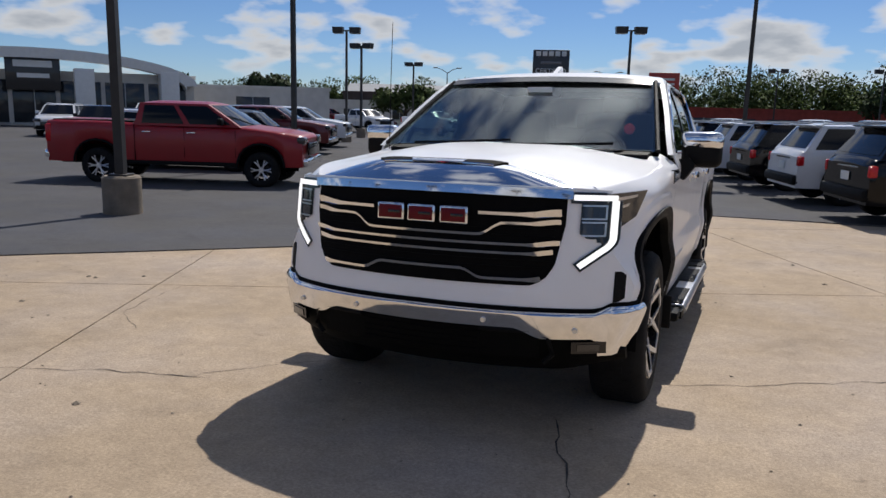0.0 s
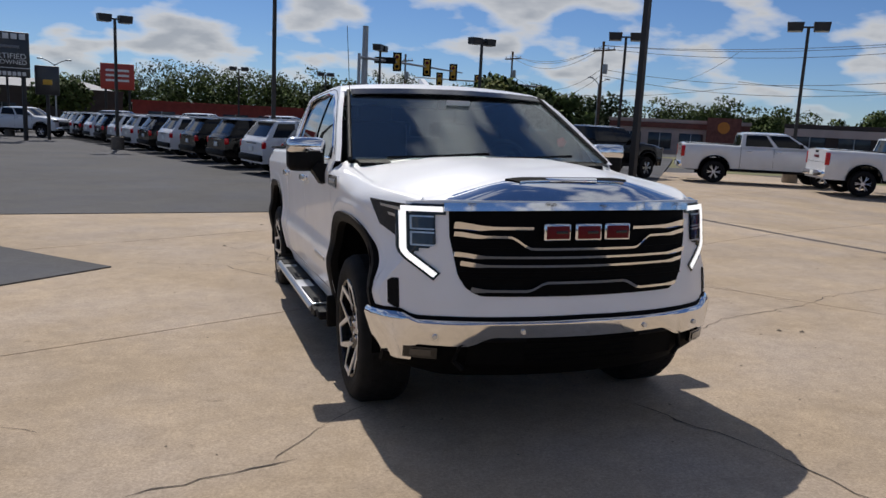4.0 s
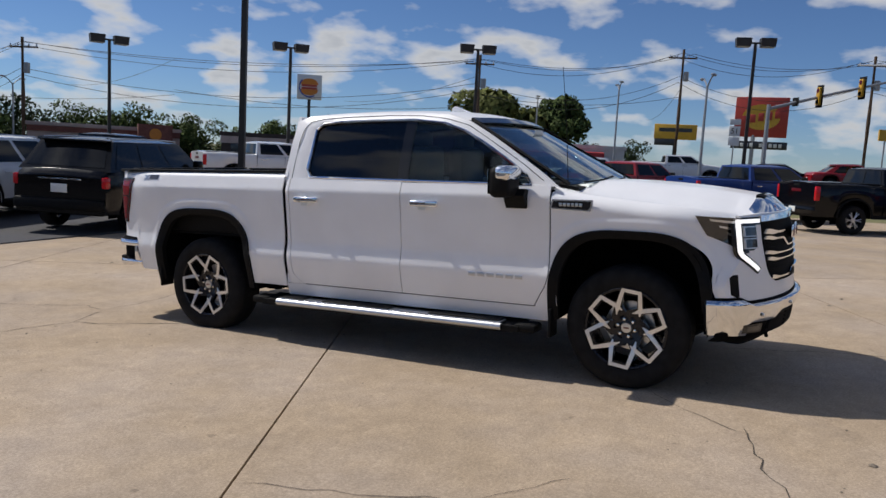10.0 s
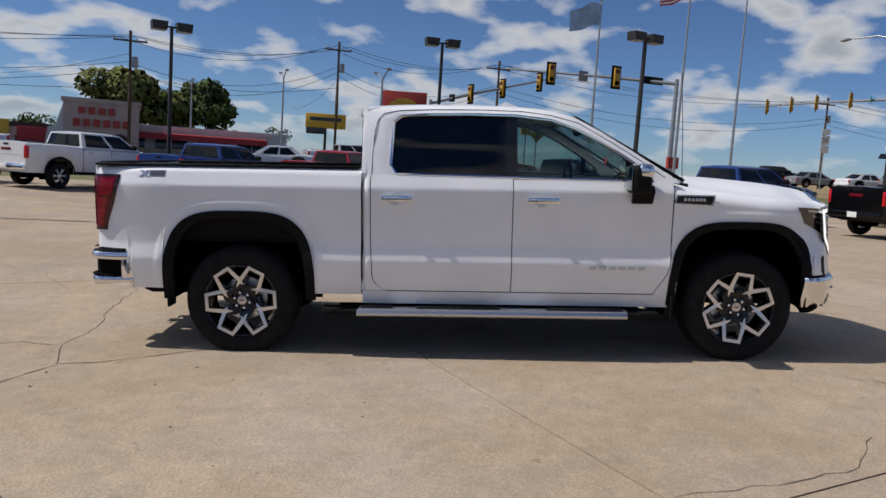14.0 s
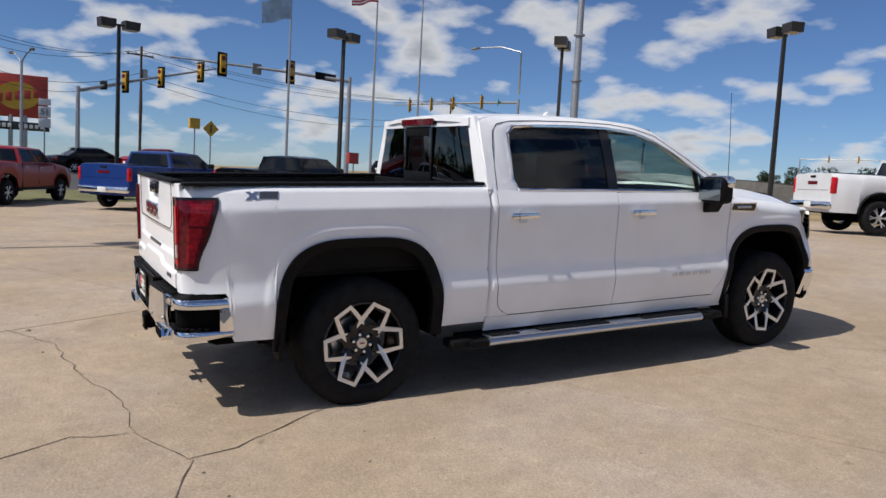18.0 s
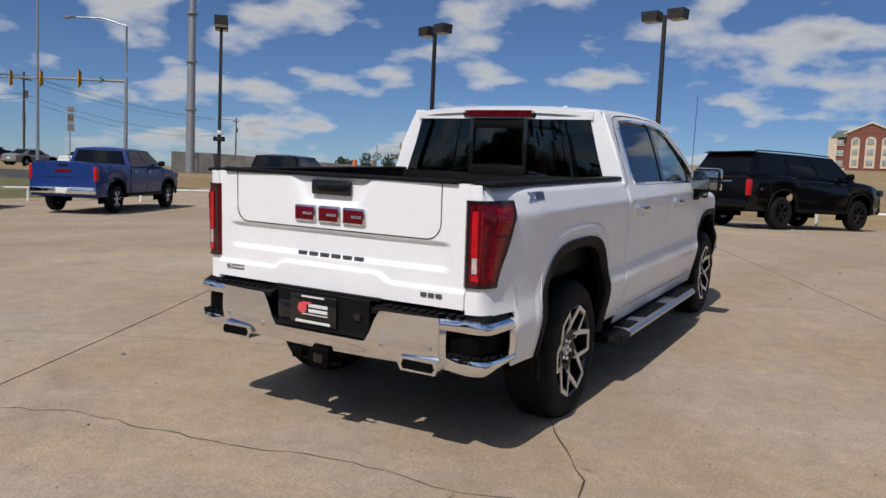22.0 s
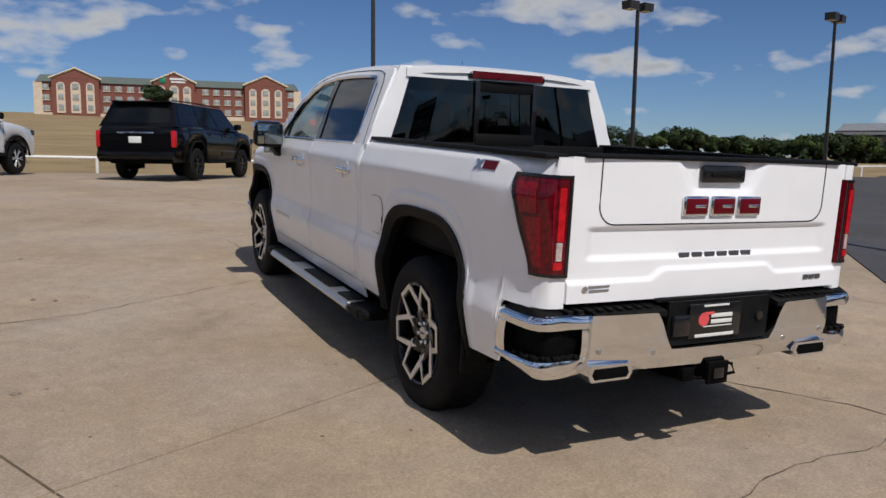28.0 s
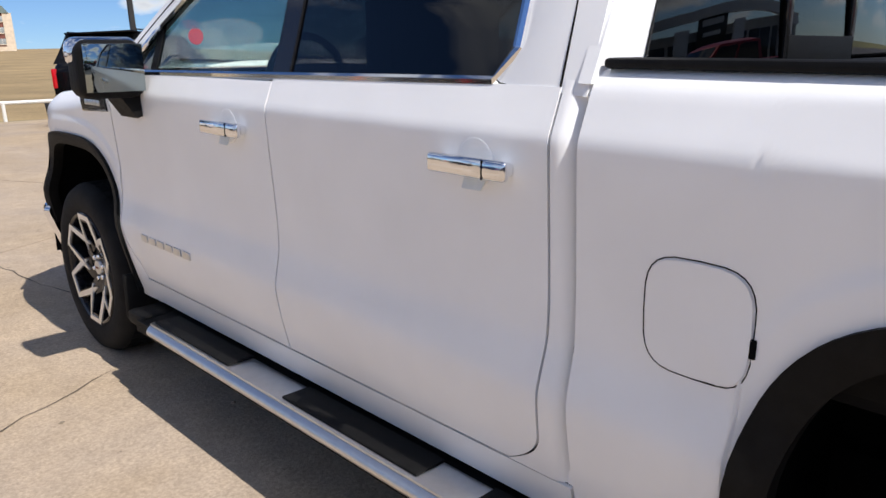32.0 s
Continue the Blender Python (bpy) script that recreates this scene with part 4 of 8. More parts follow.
    def hood(u, v):
        k = 2 * v - 1
        w = u ** 1.7
        y = lerp(-2.45, -1.40, w)
        for _ in range(4):
            x = k * side_x(y)
            y = lerp(yf(x), -1.365 - 0.05 * (1 - k * k), w)
        return (x, y, hood_z(x, y))
    dim("bonnet", slab(hood, 56, 56, (0, 0.004, -0.02)), WHITE, label="white bonnet with raised middle")
    # painted cap of each fender above its lamp
    for s in (-1, 1):
        def brow(u, v):
            x = lerp(0.70, nose_end(1.15)[0] - 0.003, u)
            y0 = nose(x, 1.155) - 0.001
            return (s * x, lerp(y0, y0 + 0.14, v), lerp(1.150, 1.176, v) - 0.004 * u)
        dim("lamp_brow", slab(brow, 10, 6, (0, 0, -0.012)), WHITE)
    dim("cowl", slab(lambda u, v: ((2 * v - 1) * 0.82, lerp(-1.46, -1.30, u), lerp(1.325, 1.35, u)), 3, 8, (0, 0, -0.04)), BLACK_PL)
    # chrome lip on the bonnet's front with a dark slot
    def lip(u, v):
        k = 2 * v - 1
        x = k * (0.668 - 0.085 * u ** 1.5)
        y = lerp(yf(x) - 0.016, -2.560 + 0.10 * x * x, u)
        return (x, y, hood_z(x, y) + 0.005 - 0.004 * (1 - u) + 0.004 * math.sin(math.pi * u))
    lipo = dim("bonnet_trim", slab(lip, 14, 48, (0, 0.012, -0.02)), CHROME, label="chrome bonnet trim with dark scoop slot")
    def slot(u, v):
        x = (2 * v - 1) * lerp(0.285, 0.335, u)
        y = lerp(-2.605, -2.552, u) + 0.10 * x * x
        return (x, y, hood_z(x, y) + 0.012)
    part("scoop_slot", slab(slot, 4, 16, (0, 0.0, -0.012)), GRILLE_BLACK, lipo)
    part("scoop_insert", slab(lambda u, v: tuple(a + b for a, b in zip(slot(lerp(-0.15, 0.45, u), lerp(0.27, 0.73, v)), (0, 0, 0.005))), 3, 10, (0, 0, -0.006)), CHROME, lipo)
    part("scoop_edge", tube([tuple(a + b for a, b in zip(slot(-0.05, k / 16), (0, 0, 0.002))) for k in range(17)], 0.005, 6), CHROME, lipo)

    # painted front with grille, lamps and bumper laid on it
    def front_strip(x0, x1, nx, zb, zt, nz, off, thick):
        def fn(u, v):
            x = lerp(x0, x1, u)
            z = lerp(zb(x), zt(x), v)
            return (x, nose(x, z) + (off(x, z) if callable(off) else off), z)
        return slab(fn, nx, nz, (0, thick, 0))
    def face(u, v):
        z = lerp(0.585, 1.178, v)
        x = (2 * u - 1) * nose_end(z)[0]
        z -= 0.012 * v * smooth((abs(x) - 0.6) / 0.3)
        return (x, nose(x, z), z)
    dim("front_panel", slab(face, 48, 18, (0, 0.02, 0)), WHITE, label="white front panel")
    gz_b = lambda x: 0.735 + 0.075 * smooth((abs(x) - 0.50) / 0.145) + 0.22 * smooth((abs(x) - 0.56) / 0.09) ** 3
    gz_t = lambda x: 1.150 - 0.01 * (x / 0.64) ** 2
    gr = dim("grille", front_strip(-0.640, 0.640, 40, gz_b, gz_t, 6, -0.006, 0.02), GRILLE_BLACK, label="black grille with five chrome bars")
    part("grille_top_bar", front_strip(-0.665, 0.665, 32, lambda x: gz_t(x) - 0.012, lambda x: gz_t(x) + 0.026, 3, -0.022, 0.022), CHROME, gr)
    def bar(z, h, drop=0.0, half=0.625, gap=0.0, inner_w=0.27, outer_w=0.38):
        """A chrome bar; drop bends its middle, gap leaves the middle free."""
        def zc(x):
            a = abs(x)
            d = drop * (1 - smooth((a - inner_w) / (outer_w - inner_w)))
            return z + d + 0.012 * smooth((a - 0.5) / 0.12)
        wdt = lambda x: h * (0.75 + 0.7 * smooth((abs(x) - 0.47) / 0.08))
        segs = [(-half, half)] if not gap else [(-half, -gap), (gap, half)]
        return join(*[front_strip(a, b, 44 if not gap else 16, lambda x: zc(x) - wdt(x) / 2, lambda x: zc(x) + wdt(x) / 2, 3, lambda x, z: -0.020 - 0.55 * (z - zc(x)), 0.012) for a, b in segs])
    for s in (-1, 1):
        part("grille_bar", front_strip(s * 0.265, s * 0.625, 16, lambda x: 1.045 + 0.012 * smooth((abs(x) - 0.5) / 0.12) - 0.009 * smooth((abs(x) - 0.42) / 0.15), lambda x: 1.060 + 0.012 * smooth((abs(x) - 0.5) / 0.12) + 0.009 * smooth((abs(x) - 0.42) / 0.15), 3, lambda x, z: -0.020 - 0.55 * (z - 1.055), 0.012), CHROME, gr, "chrome grille bar")
    for vf in (bar(1.012, 0.016, drop=-0.055), bar(0.918, 0.016), bar(0.878, 0.016, half=0.60), bar(0.762, 0.018, drop=0.038, half=0.555, inner_w=0.2, outer_w=0.3)):
        part("grille_bar", vf, CHROME, gr, "chrome grille bar")
    for z in (0.985, 0.955, 0.845, 0.815):
        part("grille_slat", front_strip(-0.60, 0.60, 30, lambda x: z - 0.004, lambda x: z + 0.004, 1, -0.010, 0.006), GRILLE_BLACK, gr)
    for cx_ in (-0.158, 0.0, 0.158):
        p = part("front_badge", box(cx_, nose(cx_, 1.035) - 0.030, 1.037, 0.140, 0.022, 0.082, 0.010, 3), CHROME, gr, "chrome-edged red badge block")
        part("badge_face", box(cx_, nose(cx_, 1.035) - 0.040, 1.037, 0.120, 0.006, 0.062, 0.004), BADGE_RED, p)
        part("badge_slit", box(cx_ + 0.02, nose(cx_, 1.035) - 0.042, 1.037, 0.062, 0.005, 0.014, 0.002), BLACK_GL, p)
    for s in (-1, 1):
        lz_t = lambda x: 1.158 - 0.012 * smooth((abs(x) - 0.8) / 0.12)
        hl = dim("headlamp", front_strip(s * 0.655, s * (nose_end(1.13)[0] - 0.002), 22, lambda x: 1.108, lz_t, 4, -0.008, 0.03), BLACK_GL, label="dark headlamp with lit white running light")
        part("lamp_block", front_strip(s * 0.700, s * 0.815, 8, lambda x: 0.950 + 0.022 * smooth((0.735 - abs(x)) / 0.035), lambda x: 1.112, 4, -0.008, 0.03), BLACK_GL, hl)
        part("lamp_corner", front_strip(s * 0.812, s * (nose_end(1.05)[0] - 0.002), 6, lambda x: 0.935, lambda x: 1.112, 6, -0.007, 0.03), BLACK_GL, hl)
        def wrap(u, v):
            z = lerp(lerp(0.920, 1.045, u), 1.152 + 0.016 * u, v)
            y = lerp(nose_end(z)[1] - 0.014, -2.385 + 0.125 * (z - 0.93) / 0.22, u)
            return (s * (half_width(y, z) + 0.005), y, z)
        part("lamp_side", slab(wrap, 6, 5, (-s * 0.02, 0, 0)), LAMP_DARK, hl)
        # running light: a bar above, a leg outside and a slant below
        def ribbon(pts, w, front, back):
            V = []
            for (x, z), (dx, dz) in pts:
                for k, o in ((-1, front), (1, front), (1, back), (-1, back)):
                    xx, zz = s * (x + k * dx * w / 2), z + k * dz * w / 2
                    V.append((xx, nose(xx, zz) + o, zz))
            n = len(pts)
            F = [(4 * i + e, 4 * i + (e + 1) % 4, 4 * i + 4 + (e + 1) % 4, 4 * i + 4 + e) for i in range(n - 1) for e in range(4)] + [(0, 1, 2, 3), (4 * n - 1, 4 * n - 2, 4 * n - 3, 4 * n - 4)]
            return fix(V, F)
        top_bar = [((lerp(0.668, 0.842, k / 6), 1.134), (0, 1)) for k in range(7)]
        leg_bar = [((0.836, lerp(1.122, 0.950, k / 5)), (1, 0)) for k in range(6)] + [((0.829, 0.930), (0.93, -0.36))]
        slant_bar = leg_bar[-1:] + [((lerp(0.816, 0.706, k / 5), lerp(0.914, 0.826, k / 5)), (0.64, -0.77)) for k in range(6)]
        longer = lambda a: a[:-1] + [((a[-1][0][0] - 0.009, a[-1][0][1] - 0.007), a[-1][1])]
        part("light_bezel", join(ribbon(leg_bar, 0.050, -0.009, 0.01), ribbon(longer(slant_bar), 0.048, -0.009, 0.01)), BLACK_GL, hl, "gloss black bezel")
        part("running_light", join(ribbon(top_bar, 0.024, -0.014, -0.004), ribbon(leg_bar, 0.028, -0.014, -0.004), ribbon(slant_bar, 0.026, -0.014, -0.004)), DRL, hl, "lit white running light")
        for z0, z1 in ((1.040, 1.100), (0.965, 1.025)):
            part("lamp_lens", front_strip(s * 0.712, s * 0.800, 5, lambda x: z0 + 0.004, lambda x: z1 - 0.004, 3, -0.012, 0.01), LAMP_DARK, hl)
            part("lamp_rib", join(front_strip(s * 0.708, s * 0.806, 5, lambda x: z0 - 0.003, lambda x: z0 + 0.004, 1, -0.018, 0.01), front_strip(s * 0.708, s * 0.806, 5, lambda x: z1 - 0.004, lambda x: z1 + 0.003, 1, -0.018, 0.01),
                                  front_strip(s * 0.800, s * 0.807, 1, lambda x: z0, lambda x: z1, 2, -0.018, 0.01)), SATIN, hl)
        for k in range(4):
            part("lamp_fin", slab(lambda u, v, k=k: tuple(p + q for p, q in zip(wrap(lerp(0.08, 0.72 - 0.12 * (3 - k), u), 0.16 + 0.22 * k + 0.08 * v), (s * 0.003, 0, 0))), 4, 1, (-s * 0.004, 0, 0)), SATIN, hl)
        # side slot, park sensors, fog lamp
        dim("air_slot", front_strip(s * 0.852, s * 0.898, 8, lambda x: 0.662 + 0.7 * max(0.0, abs(x) - 0.872), lambda x: 0.802 - 0.8 * max(0.0, abs(x) - 0.878), 6, -0.003, 0.02), BLACK_PL, label="black vertical air slot")
    # bumper: chrome band that drops at its ends, black apron below
    cb_b = lambda x: 0.545 - 0.048 * smooth((abs(x) - 0.46) / 0.16) - 0.082 * smooth((abs(x) - 0.845) / 0.02)
    cb_t = lambda x: 0.628 - 0.012 * abs(x) + 0.028 * smooth((abs(x) - 0.80) / 0.06)
    def bumper_skin(u, z, off):
        """u runs from -1 to 1: across the front, then back along each side to the wheel opening."""
        s_ = -1 if u < 0 else 1
        a = abs(u)
        ex, ey = nose_end(z)
        k = smooth((a - 0.80) / 0.14)
        if a < 0.88:
            x = ex * a / 0.88
            y = nose(x, z)
        else:
            y = lerp(ey, -2.345, (a - 0.88) / 0.12)
            x = half_width(y, z)
        return (s_ * (x + off * k), y - off * (1 - k), z)
    def bumper_z(u, v, lo, hi):
        x = min(0.94, abs(u) * 1.05)
        return lerp(lo(x), hi(x), v)
    def bumper_band(u, v):
        w = 2 * u - 1
        z = bumper_z(w, v, cb_b, cb_t)
        return bumper_skin(w, z, 0.024 + 0.020 * v - 0.024 * max(0.0, (v - 0.86) / 0.14) ** 2)
    bump = dim("front_bumper", slab(bumper_band, 84, 16, lambda u, v: (-0.02 * (2 * u - 1), 0.02, 0)), CHROME, label="chrome front bumper")
    part("bumper_seam", slab(lambda u, v: bumper_skin(1.92 * u - 0.96, bumper_z(1.92 * u - 0.96, v, lambda x: cb_t(x) - 0.004, lambda x: cb_t(x) + 0.016), 0.006), 64, 2, (0, 0.012, 0)), GRILLE_BLACK, bump)
    dim("front_apron", front_strip(-0.91, 0.91, 40, lambda x: 0.315 + 0.06 * smooth((abs(x) - 0.6) / 0.3), lambda x: cb_b(x) + 0.02, 5, lambda x, z: 0.008 + 0.10 * smooth((0.42 - z) / 0.12), 0.05), GRILLE_BLACK, label="black lower apron")
    part("apron_mesh", front_strip(-0.56, 0.56, 24, lambda x: 0.40, lambda x: 0.525, 3, 0.002, 0.01), GRILLE_BLACK, bump)
    for k in range(4):
        part("apron_slat", front_strip(-0.30, 0.30, 16, lambda x: 0.415 + 0.028 * k, lambda x: 0.425 + 0.028 * k, 1, -0.006, 0.01), GRILLE_BLACK, bump)
    for s in (-1, 1):
        part("apron_frame", join(*[tube([(s * x, nose(x, z) - 0.012, z) for x, z in ((0.30, 0.535), (0.52, 0.53), (0.60, 0.50), (0.62, 0.42), (0.58, 0.38))], 0.014, 6)]), BLACK_PL, bump)
        fl = part("fog_lamp", front_strip(s * 0.70, s * 0.84, 5, lambda x: 0.43, lambda x: 0.485, 2, -0.030, 0.03), BLACK_GL, bump)
        part("fog_lens", front_strip(s * 0.725, s * 0.815, 4, lambda x: 0.442, lambda x: 0.474, 2, -0.034, 0.02), LAMP_DARK, bump)
        for x in (0.325, 0.715):
            part("park_sensor", lathe([(0.001, -0.001), (0.011, -0.001), (0.012, 0.01), (0.001, 0.01)], 14, "y", (s * x, nose(x, 0.57) - 0.041, 0.575 if x < 0.5 else 0.54)), SATIN, bump)

    # bed interior and rail caps
    dim("bed_floor", box(0, 1.97, 0.86, 1.66, 1.90, 0.04), BLACK_PL, label="black bed liner")
    for s in (-1, 1):
        dim("bed_wall", box(s * 0.84, 1.96, 1.13, 0.05, 1.94, 0.52, 0.01), BLACK_PL)
        dim("rail_cap", box(s * 0.866, 1.955, 1.408, 0.112, 1.94, 0.020, 0.008), BLACK_PL, label="black bed rail cap")
    dim("bed_front", box(0, 1.02, 1.13, 1.70, 0.04, 0.54, 0.01), BLACK_PL)
    # tailgate: upper pressed field, handle recess, ledge and lower part
    TX = 0.800
    def tail_y(x, z):
        y = 2.955 - 0.02 * x * x
        y -= 0.018 * smooth((1.130 - z) / 0.025) * smooth((z - 0.98) / 0.03) * smooth((0.70 - abs(x)) / 0.05 + 0.4)
        ledge = 0.955 - 0.042 * smooth((abs(x) - 0.30) / 0.09)
        y += 0.016 * smooth((ledge - z) / 0.022)
        if abs(x) < 0.30:
            y -= 0.022 * smooth((z - 1.245) / 0.05) * smooth((0.27 - abs(x) - 0.6 * (1.40 - z)) / 0.06)
        return y
    tg = dim("tailgate", slab(lambda u, v: (lerp(-TX, TX, u), tail_y(lerp(-TX, TX, u), lerp(0.815, 1.408, v)), lerp(0.815, 1.408, v)), 96, 100, (0, -0.05, 0)), WHITE, label="white tailgate with badges")
    part("tailgate_cap", box(0, 2.925, 1.415, 1.50, 0.075, 0.020, 0.008), BLACK_PL, tg)
    # groove round the inner gate
    dense = [(-0.66, lerp(1.41, 1.215, k / 4)) for k in range(4)] + [(-0.58 - 0.08 * math.cos(k * math.pi / 16), 1.215 - 0.08 * math.sin(k * math.pi / 16)) for k in range(9)]
    dense += [(lerp(-0.55, 0.55, k / 20), 1.135) for k in range(21)] + [(-a, b) for a, b in reversed(dense)]
    part("gate_groove", tube([(x, tail_y(x, z) + 0.0005, z) for x, z in dense], 0.003, 5), DARK, tg)
    h = part("tailgate_handle", box(0.0, 2.945, 1.350, 0.255, 0.03, 0.078, 0.014, 3), BLACK_GL, tg, "black tailgate handle")
    part("handle_grip", box(0.0, 2.955, 1.350, 0.17, 0.025, 0.026, 0.008), BLACK_PL, h)
    for cx_ in (-0.158, 0.0, 0.158):
        yy = tail_y(cx_, 1.21) + 0.006
        p = part("rear_badge", box(cx_, yy, 1.212, 0.142, 0.02, 0.088, 0.010, 3), CHROME, tg, "chrome-edged red badge block")
        part("badge_face", box(cx_, yy + 0.009, 1.212, 0.122, 0.006, 0.068, 0.004), BADGE_RED, p)
        part("badge_slit", box(cx_ - 0.02, yy + 0.011, 1.212, 0.062, 0.005, 0.014, 0.002), CHROME, p)
    for i in range(6):
        x = 0.185 - 0.074 * i
        part("name_bar", box(x, tail_y(x, 0.995) + 0.003, 0.993, 0.058, 0.008, 0.030, 0.002), BADGE_GREY, tg)
    for i in range(3):
        x = -0.585 - 0.042 * i
        part("trim_bar", box(x, tail_y(x, 0.865) + 0.003, 0.868, 0.034, 0.006, 0.022, 0.002), BADGE_GREY, tg)
    for i, (w, z) in enumerate(((0.105, 0.882), (0.10, 0.865))):
        part("dealer_sticker_bar", box(0.645, tail_y(0.645, z) + 0.002, z, w, 0.004, 0.010, 0.001), SATIN, tg)
    part("dealer_sticker_mark", lathe([(0.001, 0.0), (0.014, 0.0), (0.014, 0.004), (0.001, 0.004)], 12, "y", (0.715, tail_y(0.7, 0.87), 0.873)), SATIN, tg)

    for s in (-1, 1):
        # rear corner posts and tail lamps that wrap the corner
        def corner(u, z):
            y = curve(u, [0, 0.45, 0.75, 1.0], [2.950, 2.940, 2.912, 2.872])
            w = half_width(2.872, z) - (0.035 * max(0.0, (z - 1.375) / 0.045) ** 2)
            return (s * curve(u, [0, 0.45, 0.75, 1.0], [0.806, 0.868, w - 0.016, w]), y, z)
        dim("corner_post", slab(lambda u, v: corner(u, lerp(0.795, 0.935, v)), 12, 4, (-s * 0.02, -0.03, 0)), WHITE)
        dim("corner_inner", slab(lambda u, v: tuple(a - b for a, b in zip(corner(u, lerp(0.92, 1.34, v)), (s * 0.03, 0.035, 0))), 10, 4, (-s * 0.01, -0.01, 0)), GRILLE_BLACK)
        dim("corner_top", slab(lambda u, v: corner(u, lerp(1.325, 1.405, v)), 12, 4, (-s * 0.02, -0.03, 0)), WHITE)
        def lamp(u, v, off=0.0):
            # u runs round the corner from the tailgate to the side
            z = lerp(0.925, 1.335, v)
            kn = [0, 0.35, 0.50, 0.60, 0.70, 1.0]
            y = curve(u, kn, [2.960, 2.952, 2.940, 2.918, 2.912 - 0.05 * v, 2.858 - 0.078 * smooth(v * 1.5) - 0.035 * smooth((v - 0.55) / 0.4)])
            w = half_width(y, z) + 0.010
            x = curve(u, kn, [0.807, 0.868, w - 0.022, w - 0.006, w, w])
            return (s * (x + off * smooth(u * 1.6)), y + off * (1 - smooth((u - 0.4) * 2)), z)
        tl = dim("tail_lamp", slab(lambda u, v: lamp(u, v), 28, 12, (-s * 0.02, -0.02, 0)), DARK_RED, label="dark red tail lamp wrapped round the corner")
        part("lamp_edge", slab(lambda u, v: lamp(lerp(0.0, 0.07, u), v, 0.004), 3, 8, (0, -0.01, 0)), BLACK_GL, tl)
        part("lamp_foot", slab(lambda u, v: lamp(u, lerp(0.0, 0.035, v), 0.003), 28, 2, (-s * 0.006, -0.006, 0)), BLACK_GL, tl)
        part("lamp_head", slab(lambda u, v: lamp(u, lerp(0.97, 1.0, v), 0.003), 28, 2, (-s * 0.006, -0.006, 0)), BLACK_GL, tl)
        part("lamp_front_edge", slab(lambda u, v: lamp(lerp(0.965, 1.0, u), v, 0.003), 2, 10, (-s * 0.006, 0, 0)), BLACK_GL, tl)
        part("lamp_light", slab(lambda u, v: lamp(lerp(0.15, 0.31, u), lerp(0.36, 0.88, v), 0.005), 4, 8, (0, -0.008, 0)), RED_LENS, tl, "bright red light bar")
        part("reverse_light", slab(lambda u, v: lamp(lerp(0.17, 0.31, u), lerp(0.17, 0.35, v), 0.005), 4, 4, (0, -0.008, 0)), CLEAR_LENS, tl, "pale reversing light")
        part("lamp_hook", slab(lambda u, v: lamp(lerp(0.15, 0.36, u), lerp(0.08, 0.155, v), 0.004), 4, 2, (0, -0.008, 0)), RED_LENS, tl)
        for ka, kb, za, zb in ((0.40, 0.44, 0.1, 0.9), (0.66, 0.92, 0.62, 0.92), (0.62, 0.86, 0.10, 0.58)):
            part("side_light", slab(lambda u, v: lamp(lerp(ka, kb, u), lerp(za, zb, v), 0.003), 8, 6, (-s * 0.006, -0.004, 0)), MID_RED, tl)
    # rear bumper: chrome shell with step corners, dark top, plate recess
    def by(x, z):
        return 3.045 - 0.10 * abs(x) ** 3 - 0.03 * smooth((0.62 - z) / 0.12)
    rb_b = lambda x: 0.515 + 0.015 * abs(x)
    rb = None
    def rear_strip(x0, x1, nx, zb, zt, nz, off, thick):
        def fn(u, v):
            x = lerp(x0, x1, u)
            z = lerp(zb(x), zt(x), v)
            return (x, by(x, z) + off, z)
        return slab(fn, nx, nz, (0, -thick, 0))
    notch = lambda x: lerp(0.605, 0.772, smooth((abs(x) - 0.285) / 0.10))
    rb = dim("rear_bumper", rear_strip(-0.70, 0.70, 48, rb_b, notch, 6, 0.0, 0.04), CHROME, label="chrome rear bumper with black step pads")
    for s in (-1, 1):
        def wrap(u, z, inset=0.0):
            kn = [0, 0.25, 0.42, 0.52, 0.60, 0.70, 1.0]
            d = 0.02 * math.cos(math.pi * (z - 0.65) / 0.27)
            x = curve(u, kn, [0.69, 0.80, 0.880, 0.928, 0.949, 0.959, 0.966])
            y = curve(u, kn, [by(0.69, z), by(0.79, 0.7), 2.992, 2.972, 2.944, 2.895, 2.675])
            m = smooth(u / 0.6)
            drop = 0.010 * smooth((u - 0.35) / 0.6)
            return (s * (x - inset * m + (d - 0.02) * m), y + (d - 0.02) * (1 - m) - inset * (1 - 0.7 * m), z - drop)
        thick_ = (-s * 0.012, -0.012, 0)
        low_z = lambda u: 0.512 + 0.035 * smooth((u - 0.5) / 0.5)
        part("bumper_corner", join(slab(lambda u, v: wrap(u, lerp(0.715, 0.774, v), 0.016 * (1 - math.sin(math.pi * (0.12 + 0.76 * v)))), 44, 9, thick_), slab(lambda u, v: wrap(u, lerp(low_z(u), 0.585, v), 0.018 * (1 - math.sin(math.pi * (0.15 + 0.75 * v)))), 44, 9, thick_),
                                   slab(lambda u, v: wrap(lerp(0.0, 0.10, u), lerp(0.585, 0.715, v), 0.010), 5, 3, thick_), slab(lambda u, v: wrap(lerp(0.90, 1.0, u), lerp(0.585, 0.715, v), 0.004 + 0.010 * (1 - math.sin(math.pi * (0.1 + 0.8 * u)))), 6, 3, thick_)), CHROME, rb, "chrome bumper corner round a dark step opening")
        part("step_hole", slab(lambda u, v: wrap(lerp(0.02, 0.97, u), lerp(0.555, 0.75, v), 0.055), 16, 3, thick_), GRILLE_BLACK, rb, "black corner step opening")
